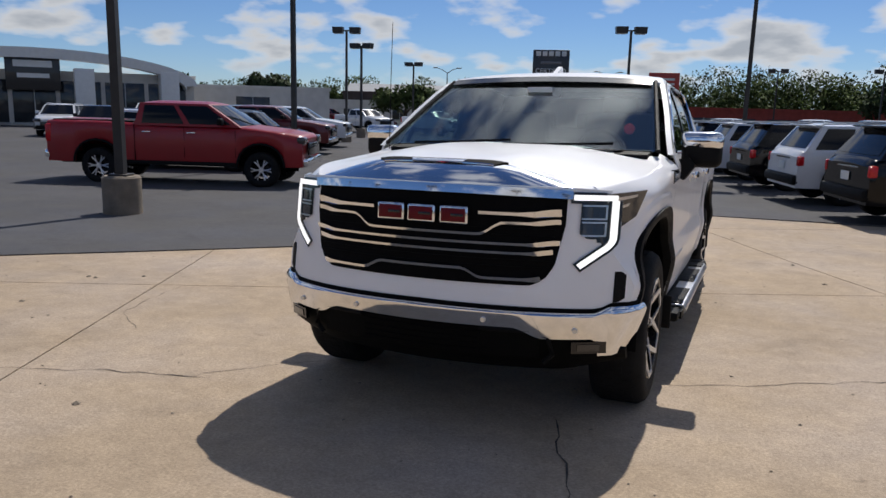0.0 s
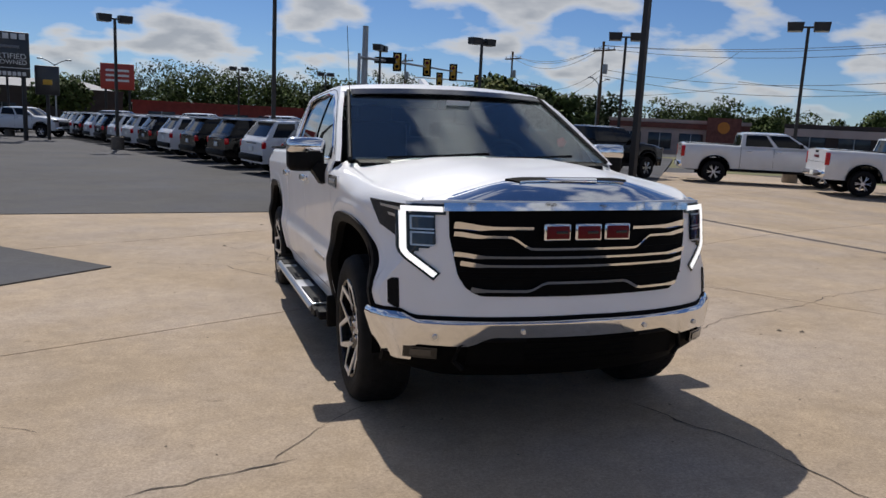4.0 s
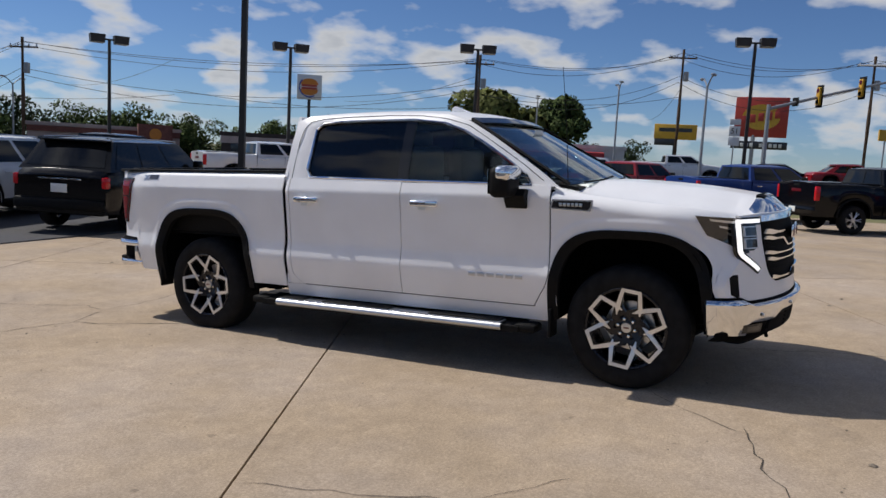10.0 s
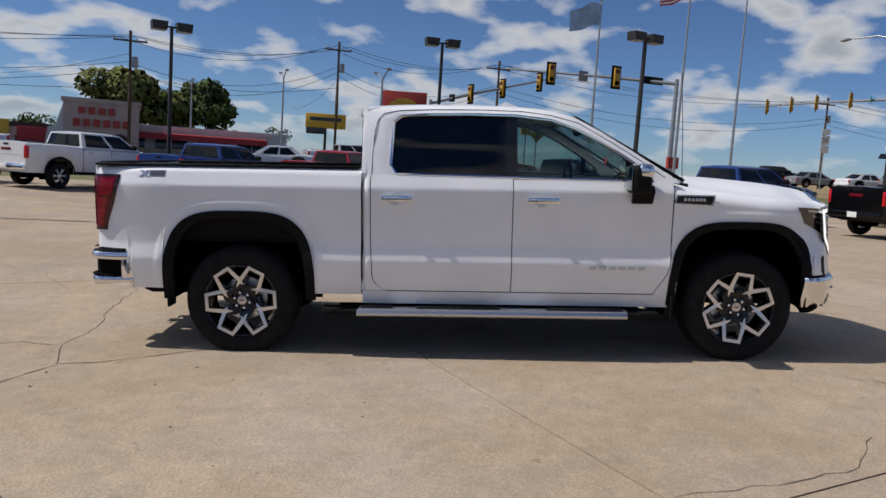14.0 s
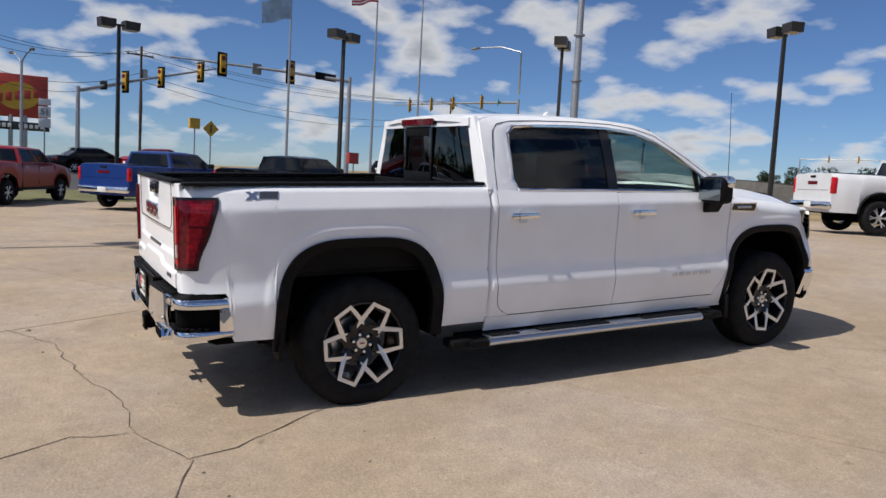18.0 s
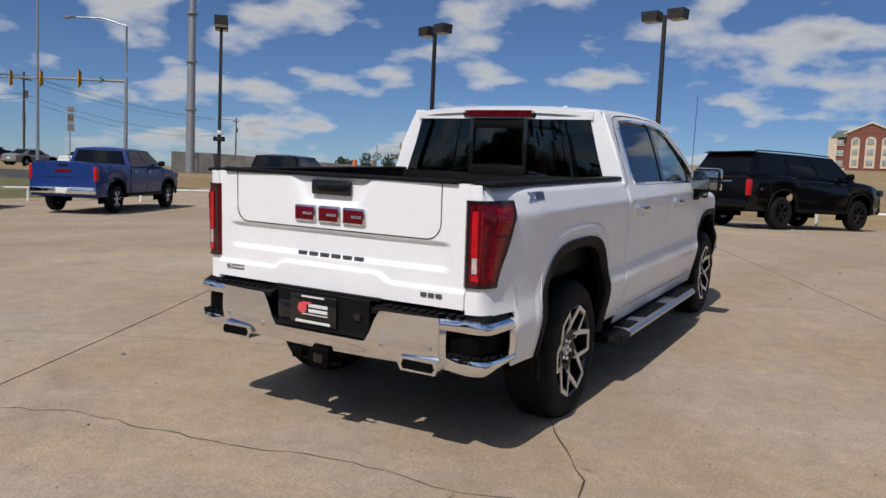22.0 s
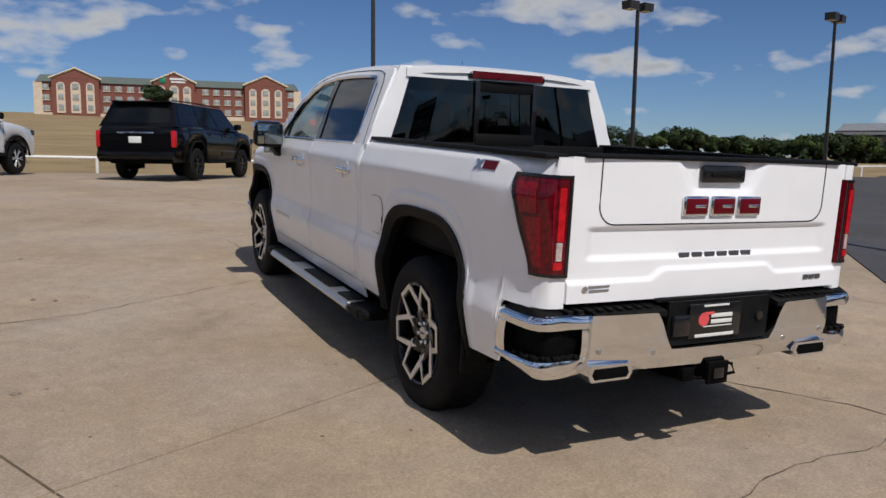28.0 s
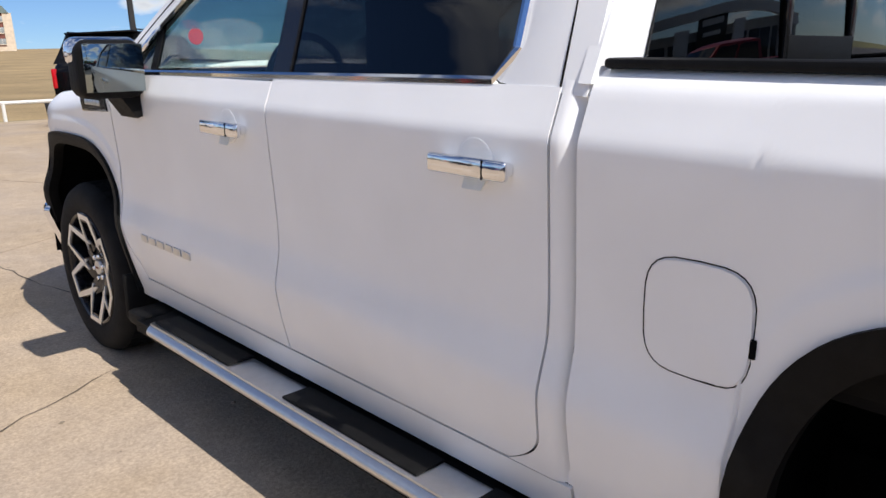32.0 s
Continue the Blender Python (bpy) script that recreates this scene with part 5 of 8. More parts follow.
        part("step_tread", slab(lambda u, v: wrap(lerp(0.10, 0.90, u), 0.585 + 0.012 * v, 0.012 + 0.05 * v), 16, 2, (0, 0, -0.012)), BLACK_PL, rb)
        part("tread_teeth", join(*[box(*wrap(0.14 + 0.055 * k, 0.598, 0.022 + 0.012 * (k % 2)), 0.022, 0.022, 0.016, 0.004) for k in range(13)]), BLACK_PL, rb)
        def pad(u, v):
            a = wrap(lerp(0.0, 0.94, u), 0.772, 0.006)
            b = (s * lerp(0.69, 0.93, smooth(u * 1.7)), lerp(2.905, 2.76, smooth((u - 0.45) / 0.5)), 0.800 - 0.01 * u)
            return tuple(lerp(p, q, v) for p, q in zip(a, b))
        part("corner_pad", slab(pad, 18, 4, (0, 0, -0.012)), BLACK_PL, rb, "black ribbed step pad")
        part("step_pad", slab(lambda u, v, s=s: (s * lerp(0.33, 0.69, u), lerp(2.90, by(lerp(0.33, 0.69, u), 0.77) - 0.004, v), 0.803 - 0.027 * v), 12, 3, (0, 0, -0.022)), BLACK_PL, rb, "black ribbed step pad")
        part("pad_ribs", join(*[box(s * (0.40 + 0.05 * k), 2.975 - 0.02 * (k / 11) ** 3, 0.791, 0.028, 0.06, 0.008, 0.002) for k in range(9)]), BLACK_PL, rb)
        # tail pipe
        c = (s * 0.600, 2.915, 0.528)
        pr = [(-0.112, -0.006), (-0.098, -0.034), (0.098, -0.034), (0.112, -0.006), (0.100, 0.034), (-0.100, 0.034)]
        pipe = dim("tail_pipe", prism(pr, lambda a, b, d: (c[0] + a, c[1] + d, c[2] + b), 0.115), CHROME, label="chrome rectangular tail pipe")
        part("pipe_mouth", prism([(a * 0.82, b * 0.66) for a, b in pr], lambda a, b, d: (c[0] + a, c[1] + 0.113 + d, c[2] + b), 0.006), DARK, pipe)
        for x, z in ((0.39, 0.60), (0.66, 0.62)):
            part("park_sensor", lathe([(0.001, 0.001), (0.011, 0.001), (0.012, -0.01), (0.001, -0.01)], 12, "y", (s * x, by(x, z) + 0.003, z)), SATIN, rb)
    part("plate_recess", rear_strip(-0.30, 0.30, 12, lambda x: 0.61, lambda x: 0.805, 4, -0.03, 0.02), BLACK_PL, rb)
    part("recess_top", box(0, 2.94, 0.808, 0.70, 0.10, 0.02, 0.008), BLACK_PL, rb)
    part("bumper_socket", box(0.235, 3.02, 0.70, 0.10, 0.03, 0.10, 0.015), BLACK_GL, rb)
    part("key_hole", lathe([(0.001, 0.006), (0.02, 0.005), (0.024, -0.01), (0.001, -0.01)], 16, "y", (-0.235, 3.022, 0.715)), BLACK_GL, rb)
    pl = dim("dealer_plate", box(0.045, 3.028, 0.715, 0.305, 0.008, 0.155, 0.003), BLACK_GL, label="black dealer plate with red mark and white bars")
    part("plate_mark", join(lathe([(0.001, 0.0), (0.030, 0.0), (0.030, 0.003), (0.001, 0.003)], 16, "y", (0.115, 3.0315, 0.722)), box(0.085, 3.033, 0.748, 0.055, 0.003, 0.014, 0.001)), STICKER_R, pl)
    part("plate_text_bar", join(box(0.01, 3.033, 0.737, 0.125, 0.003, 0.018, 0.001), box(0.01, 3.033, 0.710, 0.125, 0.003, 0.018, 0.001), box(0.045, 3.033, 0.650, 0.23, 0.003, 0.014, 0.001), box(0.045, 3.033, 0.783, 0.15, 0.003, 0.009, 0.001), box(0.03, 3.033, 0.690, 0.17, 0.003, 0.005, 0.001)), STICKER_W, pl)
    hit_ = dim("tow_hitch", join(box(0.0, 2.93, 0.47, 0.10, 0.22, 0.085, 0.008), box(0, 3.03, 0.47, 0.12, 0.02, 0.105, 0.006)), DARK, label="black square tow hitch")
    part("hitch_mouth", box(0, 3.041, 0.47, 0.06, 0.006, 0.05, 0.002), BLACK_GL, hit_)
    part("hitch_ring", join(*[tube([(s * 0.06, 2.98, 0.50), (s * 0.12, 3.0, 0.49), (s * 0.13, 3.01, 0.45), (s * 0.06, 3.0, 0.44)], 0.008, 5) for s in (-1, 1)]), DARK, hit_)
    part("plug_socket", box(0.16, 3.0, 0.47, 0.07, 0.05, 0.06, 0.01), DARK, hit_)
    return T


truck = build_truck()


# ---- ground ----
def hill(x, y):
    """Dry grass bank that climbs away beyond the rail fence."""
    d = -y - 21.0
    if d <= 0:
        return 0.0
    r = math.atan2(x, -y)
    w = smooth((r + 0.98) / 0.62) * (1 - 0.55 * smooth((r - 0.25) / 0.35))
    return w * 0.049 * d * (1 - 0.35 * smooth((d - 190) / 300)) if d < 600 else w * 0.028 * 600


def terrain(x, y):
    z = lot(x, y) + hill(x, y)
    z += 0.55 * smooth((x - 27) / 9) * smooth((60 - abs(y)) / 30)  # the road stands a little higher
    return z


def ground_kind(x, y):
    if y < -20.2:
        return 1
    if x > 24.5 - 0.02 * (y - 10) ** 2 * (1 if y < -4 else 0) and x < 31:
        return 2
    if -12 < x < 31 and y < 62 and y > -20:
        return 0
    if 31 <= x < 56 or (y > 62 and y < 76):
        return 0
    return 0 if (x <= -12 and y < 70) else 2


RINGS = [0] + [2.0 * 1.12**k for k in range(62)]
V, F, K = [(0, 0, terrain(0, 0) - 0.06)], [], []
NA = 120
for r in RINGS[1:]:
    for i in range(NA):
        a = 2 * math.pi * i / NA
        x, y = r * math.cos(a), r * math.sin(a)
        V.append((x, y, terrain(x, y) - 0.06 if r < 900 else terrain(x * 900 / r, y * 900 / r)))
for i in range(NA):
    F.append((0, 1 + i, 1 + (i + 1) % NA))
    K.append(0)
for k in range(len(RINGS) - 2):
    for i in range(NA):
        a, b = 1 + k * NA + i, 1 + k * NA + (i + 1) % NA
        F.append((a, a + NA, b + NA, b))
        cxy = [(V[a][q] + V[b + NA][q]) / 2 for q in (0, 1)]
        K.append(ground_kind(*cxy))
ground = part("ground", (V, F), [ASPHALT, GRASS_DRY, GRASS_GREEN], None)
for p, k in zip(ground.data.polygons, K):
    p.material_index = k
tagged(ground, "open ground of asphalt lots and dry grass", "ground", kind="structure")


def sheet(name, x0, x1, y0, y1, step, planes, lift, mat, drop=0.06, warp=None):
    """A paved sheet laid on the lot, cut by planes (point, normal: that side falls away), with a real edge."""
    bm = bmesh.new()
    nx, ny = max(1, int((x1 - x0) / step)), max(1, int((y1 - y0) / step))
    bmesh.ops.create_grid(bm, x_segments=nx, y_segments=ny, size=0.5)
    for v in bm.verts:
        x, y = lerp(x0, x1, v.co.x + 0.5), lerp(y0, y1, v.co.y + 0.5)
        if warp:
            x, y = warp(x, y)
        v.co = (x, y, 0)
    for co, no in planes:
        bmesh.ops.bisect_plane(bm, geom=bm.verts[:] + bm.edges[:] + bm.faces[:], plane_co=(*co, 0), plane_no=(*no, 0), clear_outer=True)
    if not bm.faces:
        bm.free()
        return None
    edge = [e for e in bm.edges if e.is_boundary]
    new_v = [g for g in bmesh.ops.extrude_edge_only(bm, edges=edge)["geom"] if isinstance(g, bmesh.types.BMVert)]
    low = set(new_v)
    for v in bm.verts:
        v.co.z = terrain(v.co.x, v.co.y) + lift - (drop if v in low else 0)
    bmesh.ops.recalc_face_normals(bm, faces=bm.faces)
    me = bpy.data.meshes.new(name)
    bm.to_mesh(me)
    bm.free()
    me.materials.append(mat)
    return new(name, me)


pavement = thing("pavement", "tan concrete slabs with dark joints and cracks", "pavement", kind="structure")
filler = sheet("joint_bed", -32, 26, -20, 9, 1.0, [((0, 8.45), (0.0, 1.0)), ((0, -19.6), (0, -1)), ((25.5, 0), (1, 0))], -0.022, JOINT)
filler.parent = pavement
EAST = [((0, 8.45), (0.0, -1.0)), ((7.4, 8.45), (-0.81, 0.586)), ((25.5, 0), (1, 0)), ((0, 24.0), (0, 1))]
filler = sheet("joint_bed", 7, 26, 8, 25, 1.0, EAST, -0.022, JOINT)
filler.parent = pavement
E1, E2 = (math.cos(radians(26)), math.sin(radians(26))), (-math.sin(radians(26)), math.cos(radians(26)))
COLS = [-30.9, -24.05, -17.2, -10.35, -3.47, 3.42, 10.35, 17.2, 24.05, 30.9]
BANDS = [-29.0, -24.1, -19.1, -14.1, -9.1, -4.1, 0.90, 5.70, 10.7, 15.7, 19.0]
turned = lambda a, b: (a * E1[0] + b * E2[0], a * E1[1] + b * E2[1])
for ca, cb in zip(COLS[:-1], COLS[1:]):
    for ra, rb in zip(BANDS[:-1], BANDS[1:]):
        g = 0.007
        o = sheet("slab", ca + g, cb - g, ra + g, rb - g, 0.9, [((0, 8.45), (0.0, 1.0)), ((0, -19.6), (0, -1)), ((25.5, 0), (1, 0)), ((-32, 0), (-1, 0))], 0.0, CONCRETE, 0.03, turned)
        if o:
            o.parent = pavement
        if cb > 8.0 and rb > 0:
            o = sheet("slab", ca + g, cb - g, ra + g, rb - g, 0.9, EAST, 0.0, CONCRETE, 0.03, turned)
            if o:
                o.parent = pavement

asphalt_lot = sheet("asphalt_lot", -60, 30, 8.3, 62, 2.0, [((0, 8.46), (0.03, -1.0)), ((7.4, 8.45), (0.81, -0.586))], 0.012, ASPHALT)
tagged(asphalt_lot, "dark asphalt car lot", "asphalt", kind="structure")
asphalt_wedge = sheet("asphalt_apron", -62, -2, -46, 8.6, 1.2, [((-2.65, 3.06), (0.716, -0.698)), ((-2.65, 3.06), (0.760, 0.650)), ((-22, -16.0), (0, -1))], 0.014, ASPHALT)
tagged(asphalt_wedge, "dark asphalt patch that meets the concrete in a point", "asphalt", kind="structure")

# cracks: jagged dark lines in the slabs
def crack(points, seed, width=0.007):
    rnd = random.Random(seed)
    path = []
    for (a, b), (c, d) in zip(points[:-1], points[1:]):
        m = max(2, int(math.hypot(c - a, d - b) / 0.10))
        for k in range(m):
            path.append((lerp(a, c, k / m) + rnd.uniform(-0.022, 0.022), lerp(b, d, k / m) + rnd.uniform(-0.022, 0.022)))
    path.append(points[-1])
    V, F = [], []
    for i, (x, y) in enumerate(path):
        p, q = path[max(0, i - 1)], path[min(len(path) - 1, i + 1)]
        dx, dy = q[0] - p[0], q[1] - p[1]
        n = math.hypot(dx, dy) or 1
        w = width * 0.48 * rnd.uniform(0.35, 1.3) * (0.25 if i in (0, len(path) - 1) else 1)
        z = terrain(x, y) + 0.0035
        V += [(x - dy / n * w, y + dx / n * w, z), (x + dy / n * w, y - dx / n * w, z)]
    F = [(2 * i, 2 * i + 1, 2 * i + 3, 2 * i + 2) for i in range(len(path) - 1)]
    part("crack", (V, F), JOINT, pavement, smooth=0)


crack([(-2.75, -3.15), (-2.36, -2.95), (-1.85, -2.75), (-1.35, -2.62)], 1, 0.009)
crack([(-1.47, -2.62), (-1.15, -2.2), (-0.9, -2.0)], 2)
crack([(0.59, -2.35), (0.70, -2.75), (0.83, -3.15), (0.9, -3.9)], 3, 0.009)
crack([(1.03, -1.51), (1.45, -1.30), (1.83, -1.06), (2.53, -0.61), (3.77, -0.26)], 4, 0.008)
crack([(-0.93, 3.21), (-1.25, 3.08), (-1.44, 3.01)], 5, 0.010)
crack([(-1.44, 3.01), (-1.35, 2.75), (-1.22, 2.53), (-1.01, 2.22), (-0.8, 1.9)], 6, 0.011)
crack([(-1.44, 3.01), (-1.84, 3.15), (-2.4, 3.3)], 7, 0.009)
crack([(-0.93, 3.21), (-0.90, 3.54), (-1.06, 3.85), (-1.39, 4.49)], 8, 0.009)
crack([(-0.93, 3.21), (-0.34, 3.22), (0.4, 3.42), (1.3, 3.55), (2.0, 3.9)], 9, 0.007)
crack([(3.51, 0.84), (3.77, -0.26), (4.34, 0.04), (5.4, 0.3)], 10, 0.008)
crack([(-3.3, -0.65), (-3.0, -1.6), (-2.5, -2.0)], 11, 0.005)
crack([(1.2, 4.2), (2.1, 4.9), (2.6, 5.8)], 12, 0.006)
# small pebbles and droppings scattered on the slabs
rnd = random.Random(5)
V, F = [], []
for i in range(420):
    x, y = rnd.uniform(-6, 6), rnd.uniform(-6.5, 7)
    r = rnd.uniform(0.004, 0.013)
    if rnd.random() < 0.05:
        r = 0.028
    z = terrain(x, y) + 0.003
    k = len(V)
    V += [(x + r * math.cos(a) * rnd.uniform(0.6, 1.3), y + r * math.sin(a) * rnd.uniform(0.6, 1.3), z) for a in (0, 1.2, 2.4, 3.6, 5)] + [(x, y, z + r * 0.5)]
    F += [(k + e, k + (e + 1) % 5, k + 5) for e in range(5)]
grit = part("grit", (V, F), BASE_CONC, None, smooth=0)
tagged(grit, "small dark pebbles and bits of dirt on the concrete", "grit", kind="stuff")


# a dark strip of rubber lying by itself on the slabs
strip = part("rubber_strip", tube([(lerp(4.29, 4.43, k / 4), lerp(-1.70, -2.17, k / 4) , terrain(lerp(4.29, 4.43, k / 4), lerp(-1.70, -2.17, k / 4)) + 0.008 + 0.004 * (k % 2)) for k in range(5)], 0.009, 6), RUBBER, None)
tagged(strip, "dark strip of rubber lying on the concrete", "debris")


# ---- lamp posts ----
LENS_GREY = surface("lamp_lens", (0.45, 0.44, 0.40), 0.4, scale=10, spread=0.1)


def lamp_post(x, y, top, turn=0.0, base=0.62, label="dark bronze lamp post with two box heads"):
    z0 = terrain(x, y)
    L = thing("lamp_post", label, "lamp post", pose(x, y, z0, 0, 0, turn), group="lamp posts of the lot")
    h = top - z0
    part("footing", lathe([(0.001, -0.1), (0.30, -0.1), (0.30, base - 0.03), (0.27, base), (0.001, base)], 20, "z"), BASE_CONC, L, "round concrete footing")
    part("base_plate", box(0, 0, base + 0.015, 0.30, 0.30, 0.03, 0.005), POLE, L)
    part("pole", join(slab(lambda u, v: (-0.07 + 0.015 * v, lerp(-0.07, 0.07, u) * (1 - 0.2 * v), lerp(base, h - 0.15, v)), 1, 2, lambda u, v: (0.14 - 0.03 * v, 0, 0))), POLE, L, "square tapered steel pole")
    part("arm", box(0, 0, h - 0.12, 0.62, 0.07, 0.07, 0.01), POLE, L)
    for s in (-1, 1):
        hd = part("lamp_head", prism([(-0.30, 0.16), (0.30, 0.16), (0.27, -0.17), (-0.27, -0.17)], lambda a, b, d: (s * 0.47 + a, d - 0.24, h - 0.10 + b), 0.48), POLE, L, "box lamp head")
        part("lens", box(s * 0.47, 0, h - 0.275, 0.48, 0.42, 0.02, 0.005), LENS_GREY, hd)
    return L


for x, y, top, turn in ((-7.97, 3.3, 9.9, 20), (7.95, 9.6, 9.0, 25), (-12.5, 15.0, 8.6, 0), (0.8, 20.4, 8.3, 0), (-20.4, 32.1, 5.6, 20), (-23.2, 38.9, 5.3, 0), (-26.8, 54.7, 5.0, 0),
                        (-5.2, 34.0, 5.6, 20), (12.5, 32.1, 5.75, 20), (8.66, 38.6, 5.6, 60), (16.7, 25.0, 5.75, -30), (21.0, 18.8, 5.95, -40), (24.0, 11.2, 6.2, -60), (27.7, 0.6, 6.85, -75), (24.1, -7.4, 7.0, -60),
                        (20.0, -15.2, 7.2, -45), (13.2, -19.8, 7.4, -20), (4.5, -20.6, 7.5, -10), (-7.45, -21.0, 7.6, 0), (-19.5, -21.0, 7.7, 10), (-30.0, -19.5, 7.9, 20), (-13.0, 50.0, 5.2, 0), (2.0, 62.0, 5.0, 0), (10.0, 66.0, 5.2, 10)):
    lamp_post(x, y, top, turn)

# a camera and solar panel on one post
sc = thing("solar_sensor", "white box with small solar panel on a lamp post", "solar panel", pose(20.0, -15.2, terrain(20, -15.2) + 2.55, 0, 0, 45))
part("box", box(0, 0.15, 0.18, 0.16, 0.14, 0.16, 0.02), WHITE_PAINT, sc)
part("panel", prism([(-0.22, -0.14), (0.22, -0.14), (0.22, 0.14), (-0.22, 0.14)], lambda a, b, d: (a, 0.30 + b * 0.8 + d * 0.3, -0.08 - b * 0.6 + d), 0.02), BLACK_GL, sc)

# ---- white pipe rail fence ----
fence = thing("rail_fence", "low white-painted pipe rail along the lot's edge", "fence")
line = [(25.5, -6.5), (22.0, -13.2), (17.9, -17.4), (13.3, -19.2), (4.5, -19.6), (-6, -19.9), (-18, -20.2), (-34, -20.4), (-60, -20.8)]
for (a, b), (c, d) in zip(line[:-1], line[1:]):
    n = max(1, int(math.hypot(c - a, d - b) / 2.6))
    part("rail", tube([(lerp(a, c, k / n), lerp(b, d, k / n), terrain(lerp(a, c, k / n), lerp(b, d, k / n)) + 0.46) for k in range(n + 1)], 0.045, 8), WHITE_PAINT, fence)
    for k in range(n):
        x, y = lerp(a, c, k / n), lerp(b, d, k / n)
        part("post", tube([(x, y, terrain(x, y) - 0.1), (x, y, terrain(x, y) + 0.45)], 0.045, 8), WHITE_PAINT, fence)
for x, y, mat_, nm, lb in ((-8.6, -21.4, surface("weathered_timber", (0.22, 0.17, 0.11), 0.9, scale=6, spread=0.3), "timber_post", "weathered wooden post beside the rail"), (17.4, -20.5, surface("marker_orange", (0.6, 0.12, 0.03), 0.6), "marker_post", "orange-topped marker post beside the rail"), (16.2, -20.2, BASE_CONC, "stub_post", "grey wooden stub post")):
    o = part(nm, box(x, y, terrain(x, y) + 0.75, 0.14, 0.14, 1.6, 0.01), mat_, None)
    tagged(o, lb, "post")


# ---- other vehicles ----
PAINTS = {
    "red": paint("red_paint", (0.27, 0.005, 0.011), coat=0.2),
    "black": surface("black_paint", (0.003, 0.003, 0.0036), 0.14, scale=3, spread=0.05, coat=0.15, spec=0.25),
    "white": paint("white_paint", (0.72, 0.73, 0.74)),
    "blue": paint("blue_paint", (0.004, 0.032, 0.18), coat=0.2),
    "navy": surface("navy_paint", (0.005, 0.012, 0.045), 0.3, scale=3, spread=0.05, coat=0.3, spec=0.3),
    "grey": paint("grey_paint", (0.20, 0.21, 0.22)),
    "maroon": paint("maroon_paint", (0.13, 0.005, 0.009), coat=0.5),
}
VEHICLES = {
    # front, rear, half width, height, wheel radius, axles, knots of the upper line, cabin: belt front/rear, roof front/rear, belt height, side panes
    "pickup": dict(f=-2.80, r=3.05, hw=0.98, rad=0.405, ax=(-1.87, 1.87), sill=0.48, top=[(-2.80, 1.13), (-2.75, 1.19), (-2.55, 1.235), (-2.0, 1.30), (-1.4, 1.36), (-1.2, 1.36), (0.98, 1.38), (1.0, 1.40), (2.9, 1.42), (3.05, 1.40)],
                   cab=(-1.42, 1.02, -0.62, 0.93), belt=1.36, roof=1.90, panes=((0.06, 0.46), (0.52, 0.93)), bed=(1.08, 2.92)),
    "suv": dict(f=-2.28, r=2.32, hw=0.93, rad=0.35, ax=(-1.36, 1.36), sill=0.36, top=[(-2.28, 0.86), (-2.15, 0.98), (-1.7, 1.06), (-1.15, 1.12), (-0.9, 1.12), (2.0, 1.18), (2.25, 1.10), (2.32, 1.0)],
                cab=(-1.12, 2.20, -0.42, 1.82), belt=1.12, roof=1.69, panes=((0.05, 0.36), (0.40, 0.68), (0.72, 0.95)), bed=None),
    "big_suv": dict(f=-2.62, r=2.72, hw=1.02, rad=0.40, ax=(-1.56, 1.50), sill=0.44, top=[(-2.62, 1.08), (-2.48, 1.18), (-2.0, 1.25), (-1.35, 1.30), (-1.1, 1.30), (2.5, 1.34), (2.66, 1.25), (2.72, 1.12)],
                    cab=(-1.32, 2.60, -0.55, 2.28), belt=1.30, roof=1.93, panes=((0.05, 0.34), (0.38, 0.64), (0.68, 0.96)), bed=None),
    "sedan": dict(f=-2.35, r=2.40, hw=0.91, rad=0.33, ax=(-1.40, 1.38), sill=0.30, top=[(-2.35, 0.66), (-2.2, 0.76), (-1.6, 0.86), (-1.0, 0.93), (-0.8, 0.93), (1.5, 0.98), (1.9, 1.0), (2.3, 0.95), (2.40, 0.82)],
                  cab=(-1.10, 1.75, -0.25, 0.95), belt=0.92, roof=1.45, panes=((0.10, 0.45), (0.50, 0.85)), bed=None),
}


